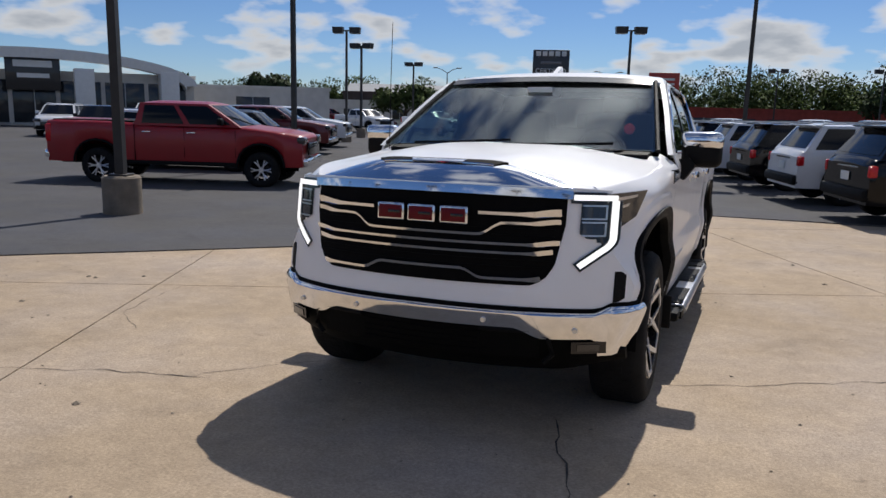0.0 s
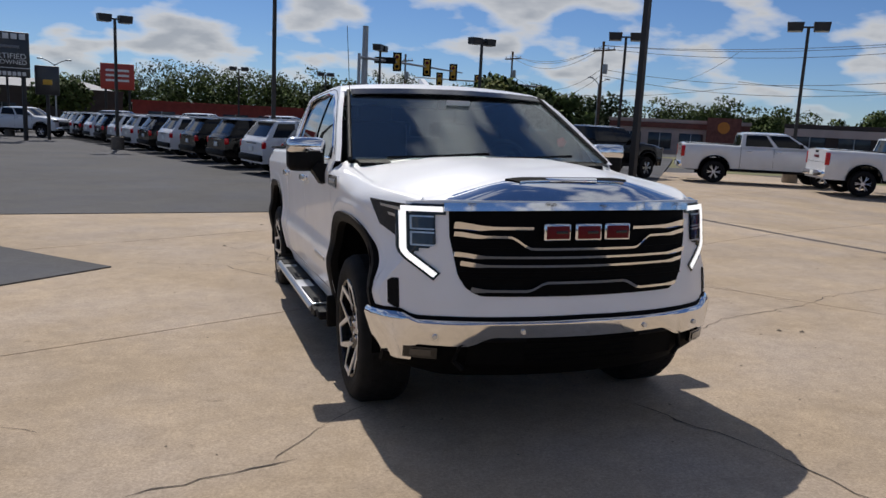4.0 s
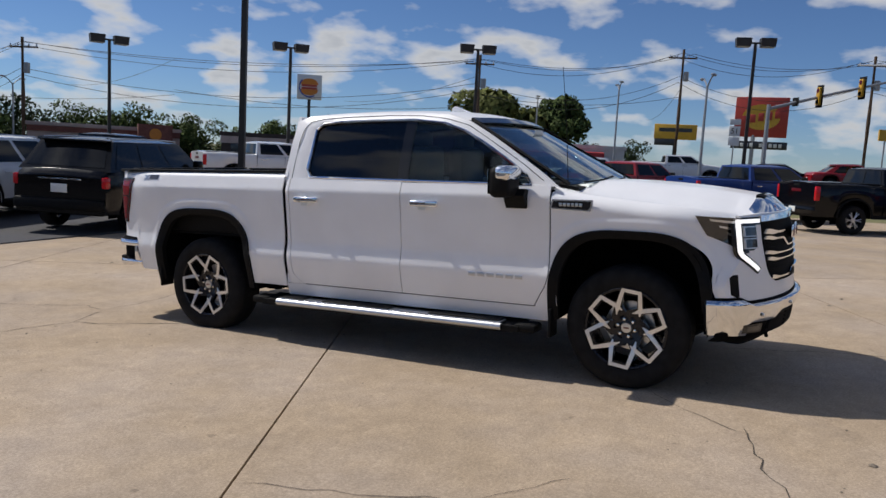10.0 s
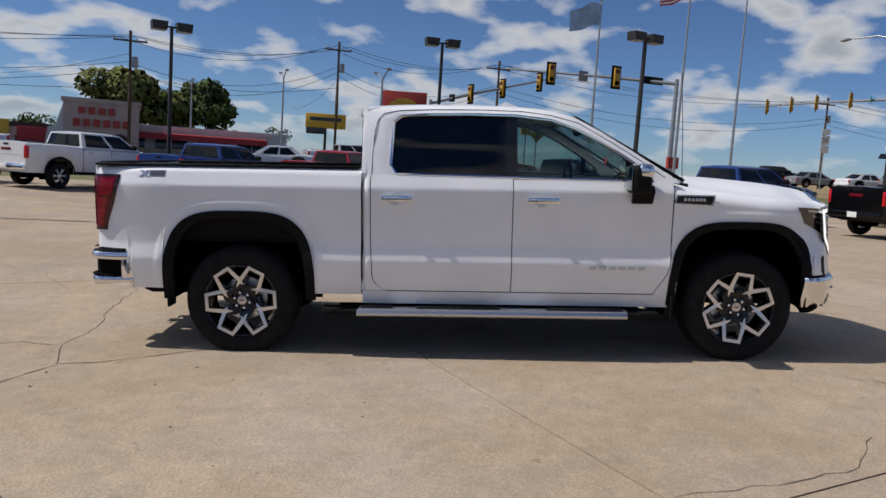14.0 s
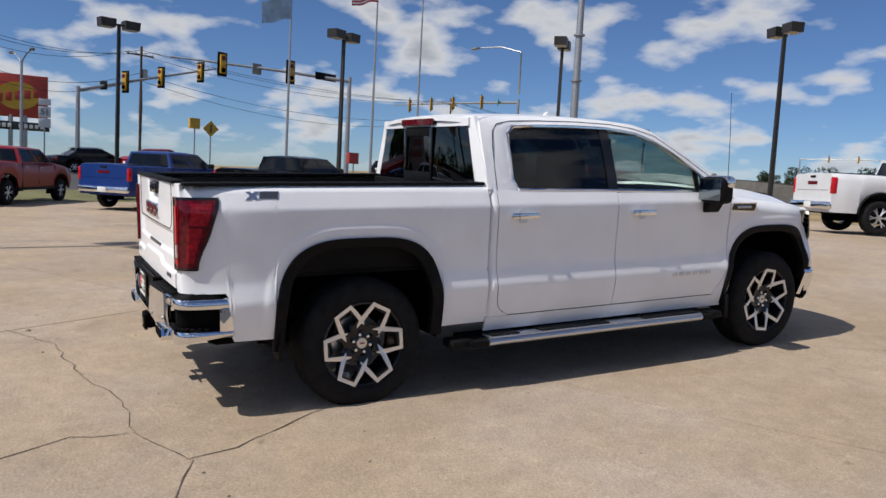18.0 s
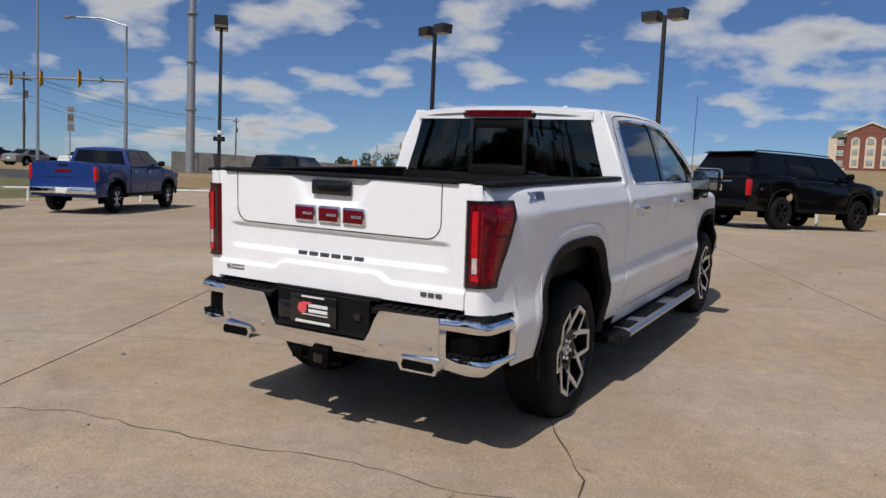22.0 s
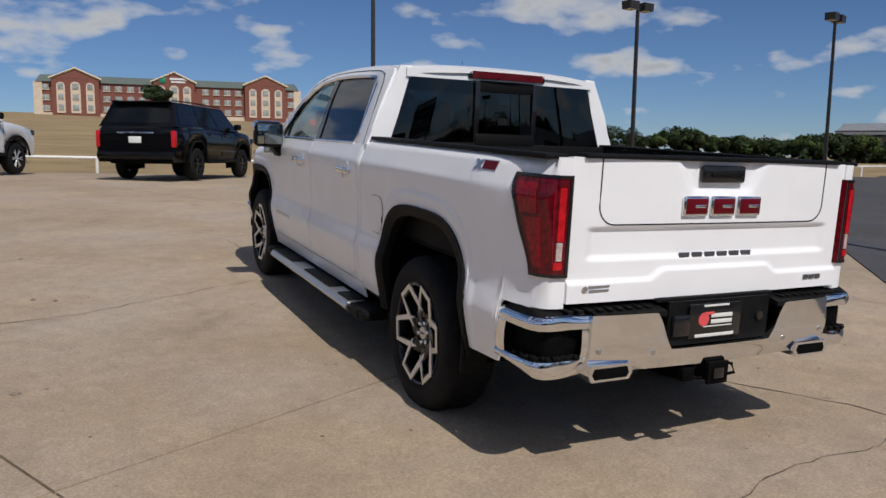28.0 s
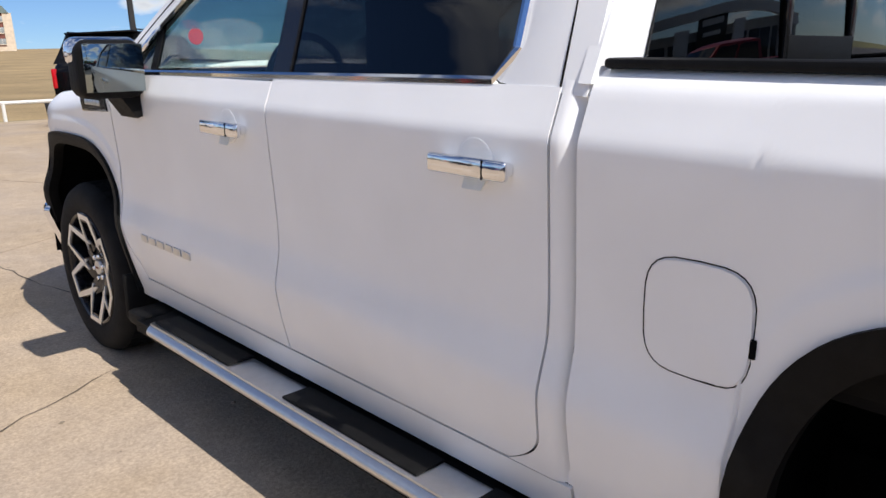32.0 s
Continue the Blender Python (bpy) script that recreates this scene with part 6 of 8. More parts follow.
def build_vehicle(kind, colour, label, category, wheels_dark=False):
    s_ = VEHICLES[kind]
    P = PAINTS[colour]
    name = {"pickup": "parked_pickup", "suv": "parked_suv", "big_suv": "large_suv", "sedan": "sedan"}[kind]
    C = thing(name, label, category)
    f, r, hw, ax, sill = s_["f"], s_["r"], s_["hw"], s_["ax"], s_["sill"]
    tx, tz = [k[0] for k in s_["top"]], [k[1] for k in s_["top"]]
    aw, ah = s_["rad"] + 0.12, s_["rad"] * 2 + 0.17

    def bottom(y):
        z = sill
        for c in ax:
            a = abs(y - c) / aw
            if a < 1:
                z = max(z, s_["rad"] + (ah - s_["rad"]) * (1 - a**2.6) ** (1 / 2.6))
        return z

    ys = sorted(set([lerp(f, r, k / 46) for k in range(47)] + [c + aw * math.cos(math.pi * k / 14) for c in ax for k in range(15)] + [f + 0.03, f + 0.10, r - 0.03, r - 0.10]))
    prof = [(0.955, 0.0), (0.99, 0.30), (1.0, 0.55), (0.985, 0.80), (0.955, 0.92), (0.88, 0.985), (0.6, 1.0), (0.3, 1.012), (0.0, 1.015)]
    V, F = [], []
    full = [(-a, b) for a, b in prof] + [(a, b) for a, b in reversed(prof[:-1])]
    for y in ys:
        zt, zb = curve(y, tx, tz), bottom(y)
        e = min(y - f, r - y)
        nar = 1 - (0.08 if kind == "pickup" else 0.13) * (1 - smooth(min(1, (y - f) / 0.55))) - 0.05 * (1 - smooth(min(1, (r - y) / 0.35)))
        for a, b in full:
            bow = 0.10 * (1 - abs(a)) if y - f < 0.3 else 0.0
            push = -bow * (1 - smooth((y - f) / 0.3))
            V.append((a * hw * nar, y + push, lerp(zb, zt, b) if b < 1 else zt * (b if b > 1 else 1)))
    m = len(full)
    for i in range(len(ys) - 1):
        for k in range(m - 1):
            F.append((i * m + k, i * m + k + 1, (i + 1) * m + k + 1, (i + 1) * m + k))
    F.append(tuple(range(m)))
    F.append(tuple(reversed([(len(ys) - 1) * m + k for k in range(m)])))
    part("body", (V, F), P, C, smooth=40)
    part("underbody", box(0, (f + r) / 2, sill + 0.06, hw * 1.5, (r - f) * 0.93, 0.2, 0.03), DARK, C)
    for c in ax:
        for s in (-1, 1):
            w = build_wheel(C, s, c, False, s_["rad"], 0.25, hw - 0.012, s_["rad"] * 0.64, spoke_mat=RIM_DARK if kind == "big_suv" else None)
            if wheels_dark:
                w["label"] = "black alloy wheel"
            part("wheel_well", box(s * (hw - 0.33), c, s_["rad"] + 0.16, 0.03, aw * 1.9, s_["rad"] * 1.5), DARK, C)
            part("arch_trim", tube([(s * (hw * 1.0), c + aw * 1.03 * math.cos(math.pi * k / 12) , max(sill, s_["rad"] + (ah - s_["rad"]) * 1.02 * math.sin(math.pi * k / 12) ** 0.8)) for k in range(13)], 0.028, 5), BLACK_PL, C)
    # cabin: a tapered shell with glass laid in
    y0, y1, y2, y3 = s_["cab"]
    zb, zr = s_["belt"], s_["roof"]
    wb, wt = hw * 0.955, hw * 0.76
    base = [(-wb, y0), (wb, y0), (wb, y1), (-wb, y1)]
    topc = [(-wt, y2), (wt, y2), (wt, y3), (-wt, y3)]
    def shell(u, v):
        # u round the cabin, v up
        k = int(min(3, u * 4))
        t = u * 4 - k
        a, b = base[k], base[(k + 1) % 4]
        c, d = topc[k], topc[(k + 1) % 4]
        bx, by_ = lerp(a[0], b[0], t), lerp(a[1], b[1], t)
        cx_, cy_ = lerp(c[0], d[0], t), lerp(c[1], d[1], t)
        bow = 0.10 * 4 * t * (1 - t)
        if k == 0:
            by_ -= bow; cy_ -= bow
        if k == 2:
            by_ += bow * 0.4; cy_ += bow * 0.4
        q = v + 0.05 * math.sin(math.pi * v)
        return (lerp(bx, cx_, q * 1.0 if q < 1 else 1), lerp(by_, cy_, v), lerp(zb - 0.02, zr - 0.06, v))
    Vs, Fs = grid(shell, 48, 6)
    part("cabin", (Vs, Fs), P, C, smooth=30)
    def roof(u, v):
        a, b = 2 * v - 1, u
        bow = 0.10 * (1 - a * a)
        y = lerp(y2 - bow, y3 + bow * 0.4, b)
        rise = (1 - abs(a) ** 3) * (1 - abs(2 * b - 1) ** 6)
        return (a * wt * 1.0, y, zr - 0.062 + 0.062 * rise)
    part("roof", slab(roof, 14, 12, (0, 0, -0.02)), P, C)
    def pane(u0, u1, v0, v1):
        def fn(u, v):
            p = shell(lerp(u0, u1, u), lerp(v0, v1, v))
            return p
        def off(u, v):
            k = int(min(3, lerp(u0, u1, 0.5) * 4))
            n = ((0, -1, 0.5), (1, 0, 0.35), (0, 1, 0.4), (-1, 0, 0.35))[k]
            return (n[0] * 0.008, n[1] * 0.008, n[2] * 0.008)
        return slab(fn, 8, 4, off)
    part("windscreen", pane(0.012, 0.238, 0.07, 0.95), CAR_GLASS, C, "dark reflecting windscreen")
    part("rear_window", pane(0.515, 0.735, 0.10 if kind == "pickup" else 0.14, 0.90), CAR_GLASS, C, "dark rear window")
    for a, b in s_["panes"]:
        part("side_window", pane(0.25 + 0.25 * a, 0.25 + 0.25 * b, 0.10, 0.90), CAR_GLASS, C)
        part("side_window", pane(1.0 - 0.25 * b, 1.0 - 0.25 * a, 0.10, 0.90), CAR_GLASS, C)
    zt_r = curve(r - 0.1, tx, tz)
    # lamps, bumpers, plate, mirrors, handles
    for s in (-1, 1):
        big = kind in ("pickup", "big_suv")
        part("tail_lamp", box(s * hw * 0.915, r - 0.05, zt_r - (0.30 if big else 0.20), 0.10, 0.14, 0.40 if big else 0.20, 0.03), RED_LENS, C, "red tail lamp")
        part("headlamp", box(s * hw * 0.74, f + 0.03, curve(f + 0.1, tx, tz) - 0.12, 0.36, 0.20, 0.16, 0.04), LAMP_DARK, C, "dark headlamp")
        part("running_light", box(s * hw * 0.87, f - 0.035, curve(f + 0.1, tx, tz) - 0.14, 0.03, 0.08, 0.15, 0.01), CLEAR_LENS, C)
        mz = zb + 0.10
        part("door_mirror", box(s * (hw + 0.09), y0 + 0.42, mz, 0.20, 0.13, 0.16, 0.04), BLACK_PL if kind == "pickup" else P, C)
        for yh in ((-0.30, 0.72) if kind != "sedan" else (-0.2, 0.75)):
            part("door_handle", box(s * (hw + 0.006), yh, zb - 0.16, 0.03, 0.20, 0.03, 0.01), CHROME if kind == "pickup" else P, C)
        part("door_gap", box(s * (hw * 0.9905), -0.02 if kind != "pickup" else -0.135, (sill + zb) / 2 + 0.06, 0.012, 0.008, zb - sill - 0.2), DARK, C)
        part("door_gap", box(s * (hw * 0.9905), y0 + 0.12, (sill + zb) / 2 + 0.06, 0.012, 0.008, zb - sill - 0.25), DARK, C)
        part("sill_trim", box(s * hw * 0.985, (ax[0] + ax[1]) / 2, sill + 0.03, 0.05, ax[1] - ax[0] - 2 * aw - 0.02, 0.09, 0.02), BLACK_PL, C)
    bm_ = CHROME if kind == "pickup" and colour != "black" else (BLACK_PL if kind == "suv" else P)
    part("rear_bumper", box(0, r + 0.01, sill + 0.16, hw * 1.86, 0.16, 0.20, 0.05), bm_, C)
    part("front_bumper", box(0, f - 0.02, sill + 0.12, hw * 1.66, 0.22, 0.20, 0.06), bm_, C)
    part("grille", box(0, f - 0.075, curve(f + 0.02, tx, tz) - 0.27, hw * 1.15, 0.06, 0.30, 0.03), BLACK_GL, C, "dark grille")
    part("plate", box(0, r + 0.095 if kind == "pickup" else r + 0.02, (sill + 0.16) if kind == "pickup" else zt_r - 0.32, 0.31, 0.012, 0.15, 0.003), STICKER_W, C, "white plate with dark bar")
    if kind == "pickup":
        b0, b1 = s_["bed"]
        part("bed_liner", box(0, (b0 + b1) / 2, 1.405, hw * 1.70, b1 - b0, 0.05, 0.01), BLACK_PL, C)
        part("tailgate_gap", box(0, r - 0.002, 1.0, hw * 1.50, 0.008, 0.008), DARK, C)
        part("tailgate_badge", box(0, r + 0.004, 1.18, 0.44, 0.016, 0.08, 0.004), BADGE_RED, C)
        part("tailgate_handle", box(0, r + 0.002, 1.33, 0.24, 0.02, 0.06, 0.006), BLACK_PL, C)
        part("bed_gap", join(*[box(s * (hw * 0.99), 1.0, 0.95, 0.02, 0.012, 0.82) for s in (-1, 1)]), DARK, C)
    else:
        for s in (-1, 1):
            part("roof_rail", tube([(s * wt * 0.93, lerp(y2, y3, k / 6) + 0.02, zr - 0.02 + 0.02 * math.sin(math.pi * k / 6)) for k in range(7)], 0.016, 6), BLACK_PL if kind == "big_suv" else SATIN, C)
        part("roof_spoiler", box(0, y3 + 0.08, zr - 0.055, wt * 1.85, 0.24, 0.035, 0.012), P, C)
        part("hatch_trim", box(0, r - 0.015, zt_r - 0.16, hw * 0.9, 0.03, 0.05, 0.01), CHROME, C)
    return C


STOCK = {}


def park(kind, colour, x, y, hx, hy, label, category, group=""):
    """Puts a vehicle at x, y with its nose along (hx, hy)."""
    ang = math.degrees(math.atan2(hy, hx)) + 90
    eps = 1.2
    n = math.hypot(hx, hy)
    ux, uy = hx / n, hy / n
    zf, zb_ = terrain(x + ux * eps, y + uy * eps), terrain(x - ux * eps, y - uy * eps)
    tilt = math.degrees(math.atan2(zf - zb_, 2 * eps))
    m = pose(x, y, (zf + zb_) / 2 + 0.012, 0, 0, ang) @ pose(0, 0, 0, -tilt, 0, 0)
    key = (kind, colour)
    if key not in STOCK:
        STOCK[key] = build_vehicle(kind, colour, label, category)
        STOCK[key].matrix_basis = m
        o = STOCK[key]
    else:
        o = copy_thing(STOCK[key], m)
    return tagged(o, label, category, group)


# the edge row, parked nose out along the curved kerb
EDGE = "pickups along the lot's edge"
park("pickup", "white", 18.5, 17.5, 0.87, -0.5, "white crew-cab pickup parked by the grass edge", "truck", EDGE)
park("pickup", "white", 20.3, 12.7, 0.90, -0.44, "white crew-cab pickup with chrome rear bumper", "truck", EDGE)
park("pickup", "blue", 21.8, 8.6, 0.92, -0.38, "dark blue pickup parked nose to the grass", "truck", EDGE)
park("pickup", "red", 24.7, 4.3, 0.90, -0.43, "bright red pickup parked nose to the grass", "truck", EDGE)
park("pickup", "blue", 22.3, -0.5, 0.70, -0.71, "blue crew-cab pickup with sunlit tailgate", "truck", EDGE)
park("pickup", "black", 20.0, -4.4, 0.58, -0.81, "black crew-cab pickup parked nose out", "truck", EDGE)
park("pickup", "blue", 18.4, -9.4, 0.47, -0.88, "blue pickup beside a lamp post", "truck", EDGE)
park("pickup", "black", 15.5, -14.1, 0.32, -0.95, "black pickup nosed up to the white rail", "truck", EDGE)
park("pickup", "white", 5.53, -16.05, -0.456, -0.89, "white crew-cab pickup nosed up to the white rail", "truck", EDGE)
park("big_suv", "black", -0.26, -16.3, -0.531, -0.848, "large black SUV nosed up to the white rail", "suv", "large SUVs by the rail")
park("big_suv", "black", -5.75, -16.4, -0.69, -0.724, "large black SUV with chrome tailgate strip", "suv", "large SUVs by the rail")
# red pickup on the asphalt and the row behind it
park("pickup", "red", -11.1, 8.65, 0.936, 0.351, "red crew-cab pickup parked on the asphalt", "truck")
ROW = "cars parked side by side behind the red pickup"
for k, (kind, col, lab) in enumerate((("suv", "white", "white SUV"), ("suv", "navy", "dark blue SUV"), ("suv", "black", "black SUV"), ("pickup", "maroon", "dark red pickup"), ("suv", "navy", "dark blue SUV"), ("pickup", "white", "white pickup"))):
    park(kind, col, -12.6 - 1.25 * (k + 1), 9.1 + 2.85 * (k + 1), 0.936, 0.351, lab + " in the row on the asphalt", "car", ROW)
# the long row of compact SUVs
ROW2 = "SUVs in the long row"
for k, col in enumerate(("black", "white", "black", "white", "black", "black", "white", "black", "white", "white", "black", "white", "black", "white", "white")):
    park("suv", col, 5.0 - 0.95 * k, 9.75 + 3.12 * k, 0.95, 0.31, f"{col} SUV parked in a long row on asphalt", "suv", ROW2)
# second row and far lot
rnd = random.Random(11)
ROW3 = "vehicles in the far lot"
for k in range(9):
    col = ("black", "white", "grey", "black", "navy", "white", "grey", "black", "white")[k]
    park("suv" if k % 3 else "pickup", col, 12.5 - 0.8 * k, 19.5 + 4.4 * k, 0.95, 0.31, f"{col} vehicle parked in the second row", "car", ROW3)
for k in range(7):
    park("pickup", "white" if k != 4 else "grey", -29.0 + 5.6 * k, 50.0 + 1.4 * (k % 3), 0.90, -0.42, "pickup parked across the far lot", "truck", ROW3)
for k in range(10):
    col = rnd.choice(("white", "grey", "black", "maroon", "white"))
    park(rnd.choice(("suv", "sedan", "pickup")), col, -40 + 6.4 * k, 60.5 + rnd.uniform(-1, 1.5), 0.2, 0.97, f"{col} vehicle far across the lot", "car", ROW3)
for x, y, kind, col in ((-33, 24, "suv", "white"), (-30, 27.5, "pickup", "white"), (-26, 30, "pickup", "grey"), (-22, 22, "sedan", "black"), (-27, 21, "suv", "black")):
    park(kind, col, x, y, 0.6, -0.8, f"{col} vehicle by the showroom", "car", ROW3)
# traffic on the road
ROAD = "vehicles on the road"
for x, y, kind, col, hx, hy in ((45.9, 6.5, "pickup", "white", 0.35, -0.94), (44.2, 0.3, "sedan", "black", 0.3, -0.95), (43.9, -3.6, "sedan", "red", 0.3, -0.95), (37.6, 10.0, "sedan", "white", -0.3, 0.95), (46, 33, "pickup", "white", -0.3, 0.95),
                                (70, -31, "suv", "black", 0.3, -1), (66, -31.5, "pickup", "black", 0.3, -1), (62, -33.5, "sedan", "grey", 0.2, -1), (58, -36, "sedan", "white", 0.2, -1), (55, -38, "suv", "grey", 0.2, -1)):
    park(kind, col, x, y, hx, hy, f"{col} {'pickup' if kind == 'pickup' else 'car'} on the road", "car", ROAD)


# ---- traffic signals ----
SIGNAL_Y = surface("signal_yellow", (0.55, 0.30, 0.015), 0.5, scale=12, spread=0.1)


def signal_head(parent, x, y, z, turn, lenses=True):
    h = part("signal_head", box(0, 0, 0, 0.36, 0.24, 1.05, 0.04), SIGNAL_Y, parent, "yellow signal head with black backplate")
    h.matrix_basis = parent.matrix_basis.inverted() @ pose(x, y, z, 0, 0, turn)
    part("backplate", box(0, -0.03, 0, 0.62, 0.03, 1.32, 0.01), BLACK_PL, h)
    for k, m in enumerate((DARK_RED, SIGNAL_Y, DARK)):
        part("lens", lathe([(0.001, 0.15), (0.13, 0.14), (0.14, 0.10), (0.001, 0.10)], 12, "y", (0, 0, 0.33 - 0.33 * k)), m, h)
    return h


def signal_mast(x, y, top, ex, ey, ez, heads, turn, label, mat=STEEL_GREY, plates=()):
    z0 = terrain(x, y)
    S = thing("traffic_signal", label, "traffic light", pose(x, y, z0), group="traffic signals")
    part("mast", tube([(0, 0, -0.1), (0, 0, top - z0)], [0.15, 0.11], 10), mat, S)
    part("arm", tube([(0, 0, top - z0 - 0.25), ((ex - x) * 0.4, (ey - y) * 0.4, lerp(top, ez, 0.4) - z0 - 0.1), (ex - x, ey - y, ez - z0)], [0.10, 0.08, 0.05], 8), mat, S)
    for k in heads:
        signal_head(S, lerp(x, ex, k), lerp(y, ey, k), lerp(top, ez, k) - 0.1, turn)
    for k, w, h, m in plates:
        p = part("street_sign", box(0, 0, 0, w, 0.04, h, 0.01), m, S)
        p.matrix_basis = S.matrix_basis.inverted() @ pose(lerp(x, ex, k), lerp(y, ey, k), lerp(top, ez, k) - 0.15, 0, 0, turn)
    return S


SIGN_BACK = surface("sign_back_grey", (0.25, 0.25, 0.24), 0.5, 0.3)
SIGN_GREEN = surface("sign_green", (0.01, 0.22, 0.12), 0.5)
SIGN_BLUE = surface("sign_blue", (0.03, 0.09, 0.40), 0.5)
signal_mast(36.6, -12.6, 7.0, 39.6, -3.2, 7.35, (0.34, 0.72), 110, "grey steel signal mast with two yellow signal heads", plates=((0.14, 1.5, 0.42, BLACK_PL), (0.53, 0.6, 0.6, SIGN_BACK)))
signal_mast(43.6, 1.2, 5.6, 47.5, -7.5, 8.0, (0.30, 0.55, 0.85), 35, "grey steel signal mast with three yellow signal heads", plates=((0.16, 0.6, 0.5, BLACK_PL),))
far_signal = signal_mast(45.0, -30.0, 8.0, 60.0, -26.2, 8.1, (0.26, 0.48, 0.66, 0.85), 150, "grey steel signal mast over the far corner", plates=((0.14, 1.6, 0.45, SIGN_GREEN), (0.75, 0.6, 0.6, WHITE_PAINT)))
part("lamp_arm", tube([(0, 0, 7.0), (0, 0, 10.2), (1.6, 0.8, 10.7), (3.4, 1.6, 10.75)], [0.10, 0.08, 0.06, 0.05], 8), STEEL_GREY, far_signal)
part("lamp_head", box(3.9, 1.85, 10.72, 0.9, 0.4, 0.14, 0.05), STEEL_GREY, far_signal, "grey street-lamp head")
signal_mast(9.0, 46.2, 5.7, 18.8, 53.0, 5.3, (0.33, 0.62, 0.9), 160, "grey steel signal mast beyond the lot", plates=((0.22, 1.5, 0.45, BLACK_PL),))
signal_mast(30.0, 62.0, 5.3, 18.5, 66.0, 5.4, (0.5, 0.8), 160, "signal mast at the far junction", plates=((0.35, 1.6, 0.4, SIGN_BLUE),))
signal_mast(92.0, -128.0, 9.5, 70.0, -140.0, 9.5, (0.2, 0.4, 0.6, 0.8), 140, "distant signal mast down the road")


# ---- poles, wires, flags ----
TIMBER = surface("brown_utility_pole", (0.12, 0.075, 0.045), 0.9, scale=4, spread=0.3)
WIRE = surface("black_cable", (0.02, 0.02, 0.02), 0.6)
FLAG_BLUE = surface("pale_blue_cloth", (0.28, 0.42, 0.58), 0.9, scale=3, spread=0.25)
FLAG_RED = surface("flag_red", (0.45, 0.03, 0.05), 0.9)
FLAG_NAVY = surface("flag_navy", (0.02, 0.03, 0.14), 0.9)
FLAG_WHITE = surface("flag_white", (0.75, 0.75, 0.75), 0.9)


def utility_pole(x, y, top, cross=True, turn=-70):
    z0 = terrain(x, y)
    U = thing("utility_pole", "brown wooden utility pole with cross-arm", "utility pole", pose(x, y, z0, 0, 0, turn), group="utility poles")
    part("pole", tube([(0, 0, -0.2), (0.02, 0, (top - z0) * 0.5), (0, 0, top - z0)], [0.17, 0.15, 0.11], 9), TIMBER, U)
    if cross:
        part("cross_arm", box(0, 0.12, top - z0 - 0.7, 2.3, 0.10, 0.12, 0.01), TIMBER, U)
        for k in (-1.05, -0.45, 0.45, 1.05):
            part("insulator", lathe([(0.001, 0), (0.05, 0.0), (0.06, 0.10), (0.03, 0.2), (0.001, 0.2)], 8, "z", (k, 0.12, top - z0 - 0.64)), SATIN, U)
        part("transformer", lathe([(0.001, 0), (0.2, 0.0), (0.22, 0.1), (0.22, 0.75), (0.001, 0.8)], 12, "z", (0.34, 0, top - z0 - 2.6)), STEEL_GREY, U)
    return U


POLES = [(29.0, 67.0, 8.6), (30.4, 51.3, 8.5), (49.8, 23.2, 9.6), (60.6, 9.6, 11.4), (63.0, -4.5, 11.0), (74.0, -40.0, 11.0), (100.0, -95.0, 12.0)]
for x, y, z in POLES:
    utility_pole(x, y, z)
utility_pole(20.0, 75.0, 8.2)
for i, ((a, b, c), (d, e, f_)) in enumerate(zip(POLES[:-1], POLES[1:])):
    for k, (o, dz) in enumerate(((-1.0, -0.45), (0.0, -0.3), (1.0, -0.45), (0.2, -2.2), (0.3, -2.7))):
        n = 14
        sag = 0.9 + 0.25 * k
        w = part("overhead_wire", tube([(lerp(a, d, q / n) + o * 0.35, lerp(b, e, q / n) + o * 0.93, lerp(c, f_, q / n) + dz - sag * 4 * (q / n) * (1 - q / n)) for q in range(n + 1)], 0.018, 4), WIRE, None)
        tagged(w, "thin black overhead cable between utility poles", "cable", "overhead cables")
for (x0, y0, z0), (x1, y1, z1) in (((60.6, 9.6, 7.5), (49.8, 23.2, 6.5)), ((49.8, 23.2, 5.6), (39.0, 45.0, 5.6)), ((39, 45, 5.2), (29, 67, 5.0)), ((60.6, 9.6, 8.2), (95, 20, 7.6)), ((49.8, 23.2, 8.0), (84.0, 60.0, 8.4)), ((39, 45, 8), (60, 86, 8))):
    w = part("overhead_wire", tube([(lerp(x0, x1, q / 12), lerp(y0, y1, q / 12), lerp(z0, z1, q / 12) - 3.0 * (q / 12) * (1 - q / 12)) for q in range(13)], 0.018, 4), WIRE, None)
    tagged(w, "black overhead cable along the road", "cable", "overhead cables")


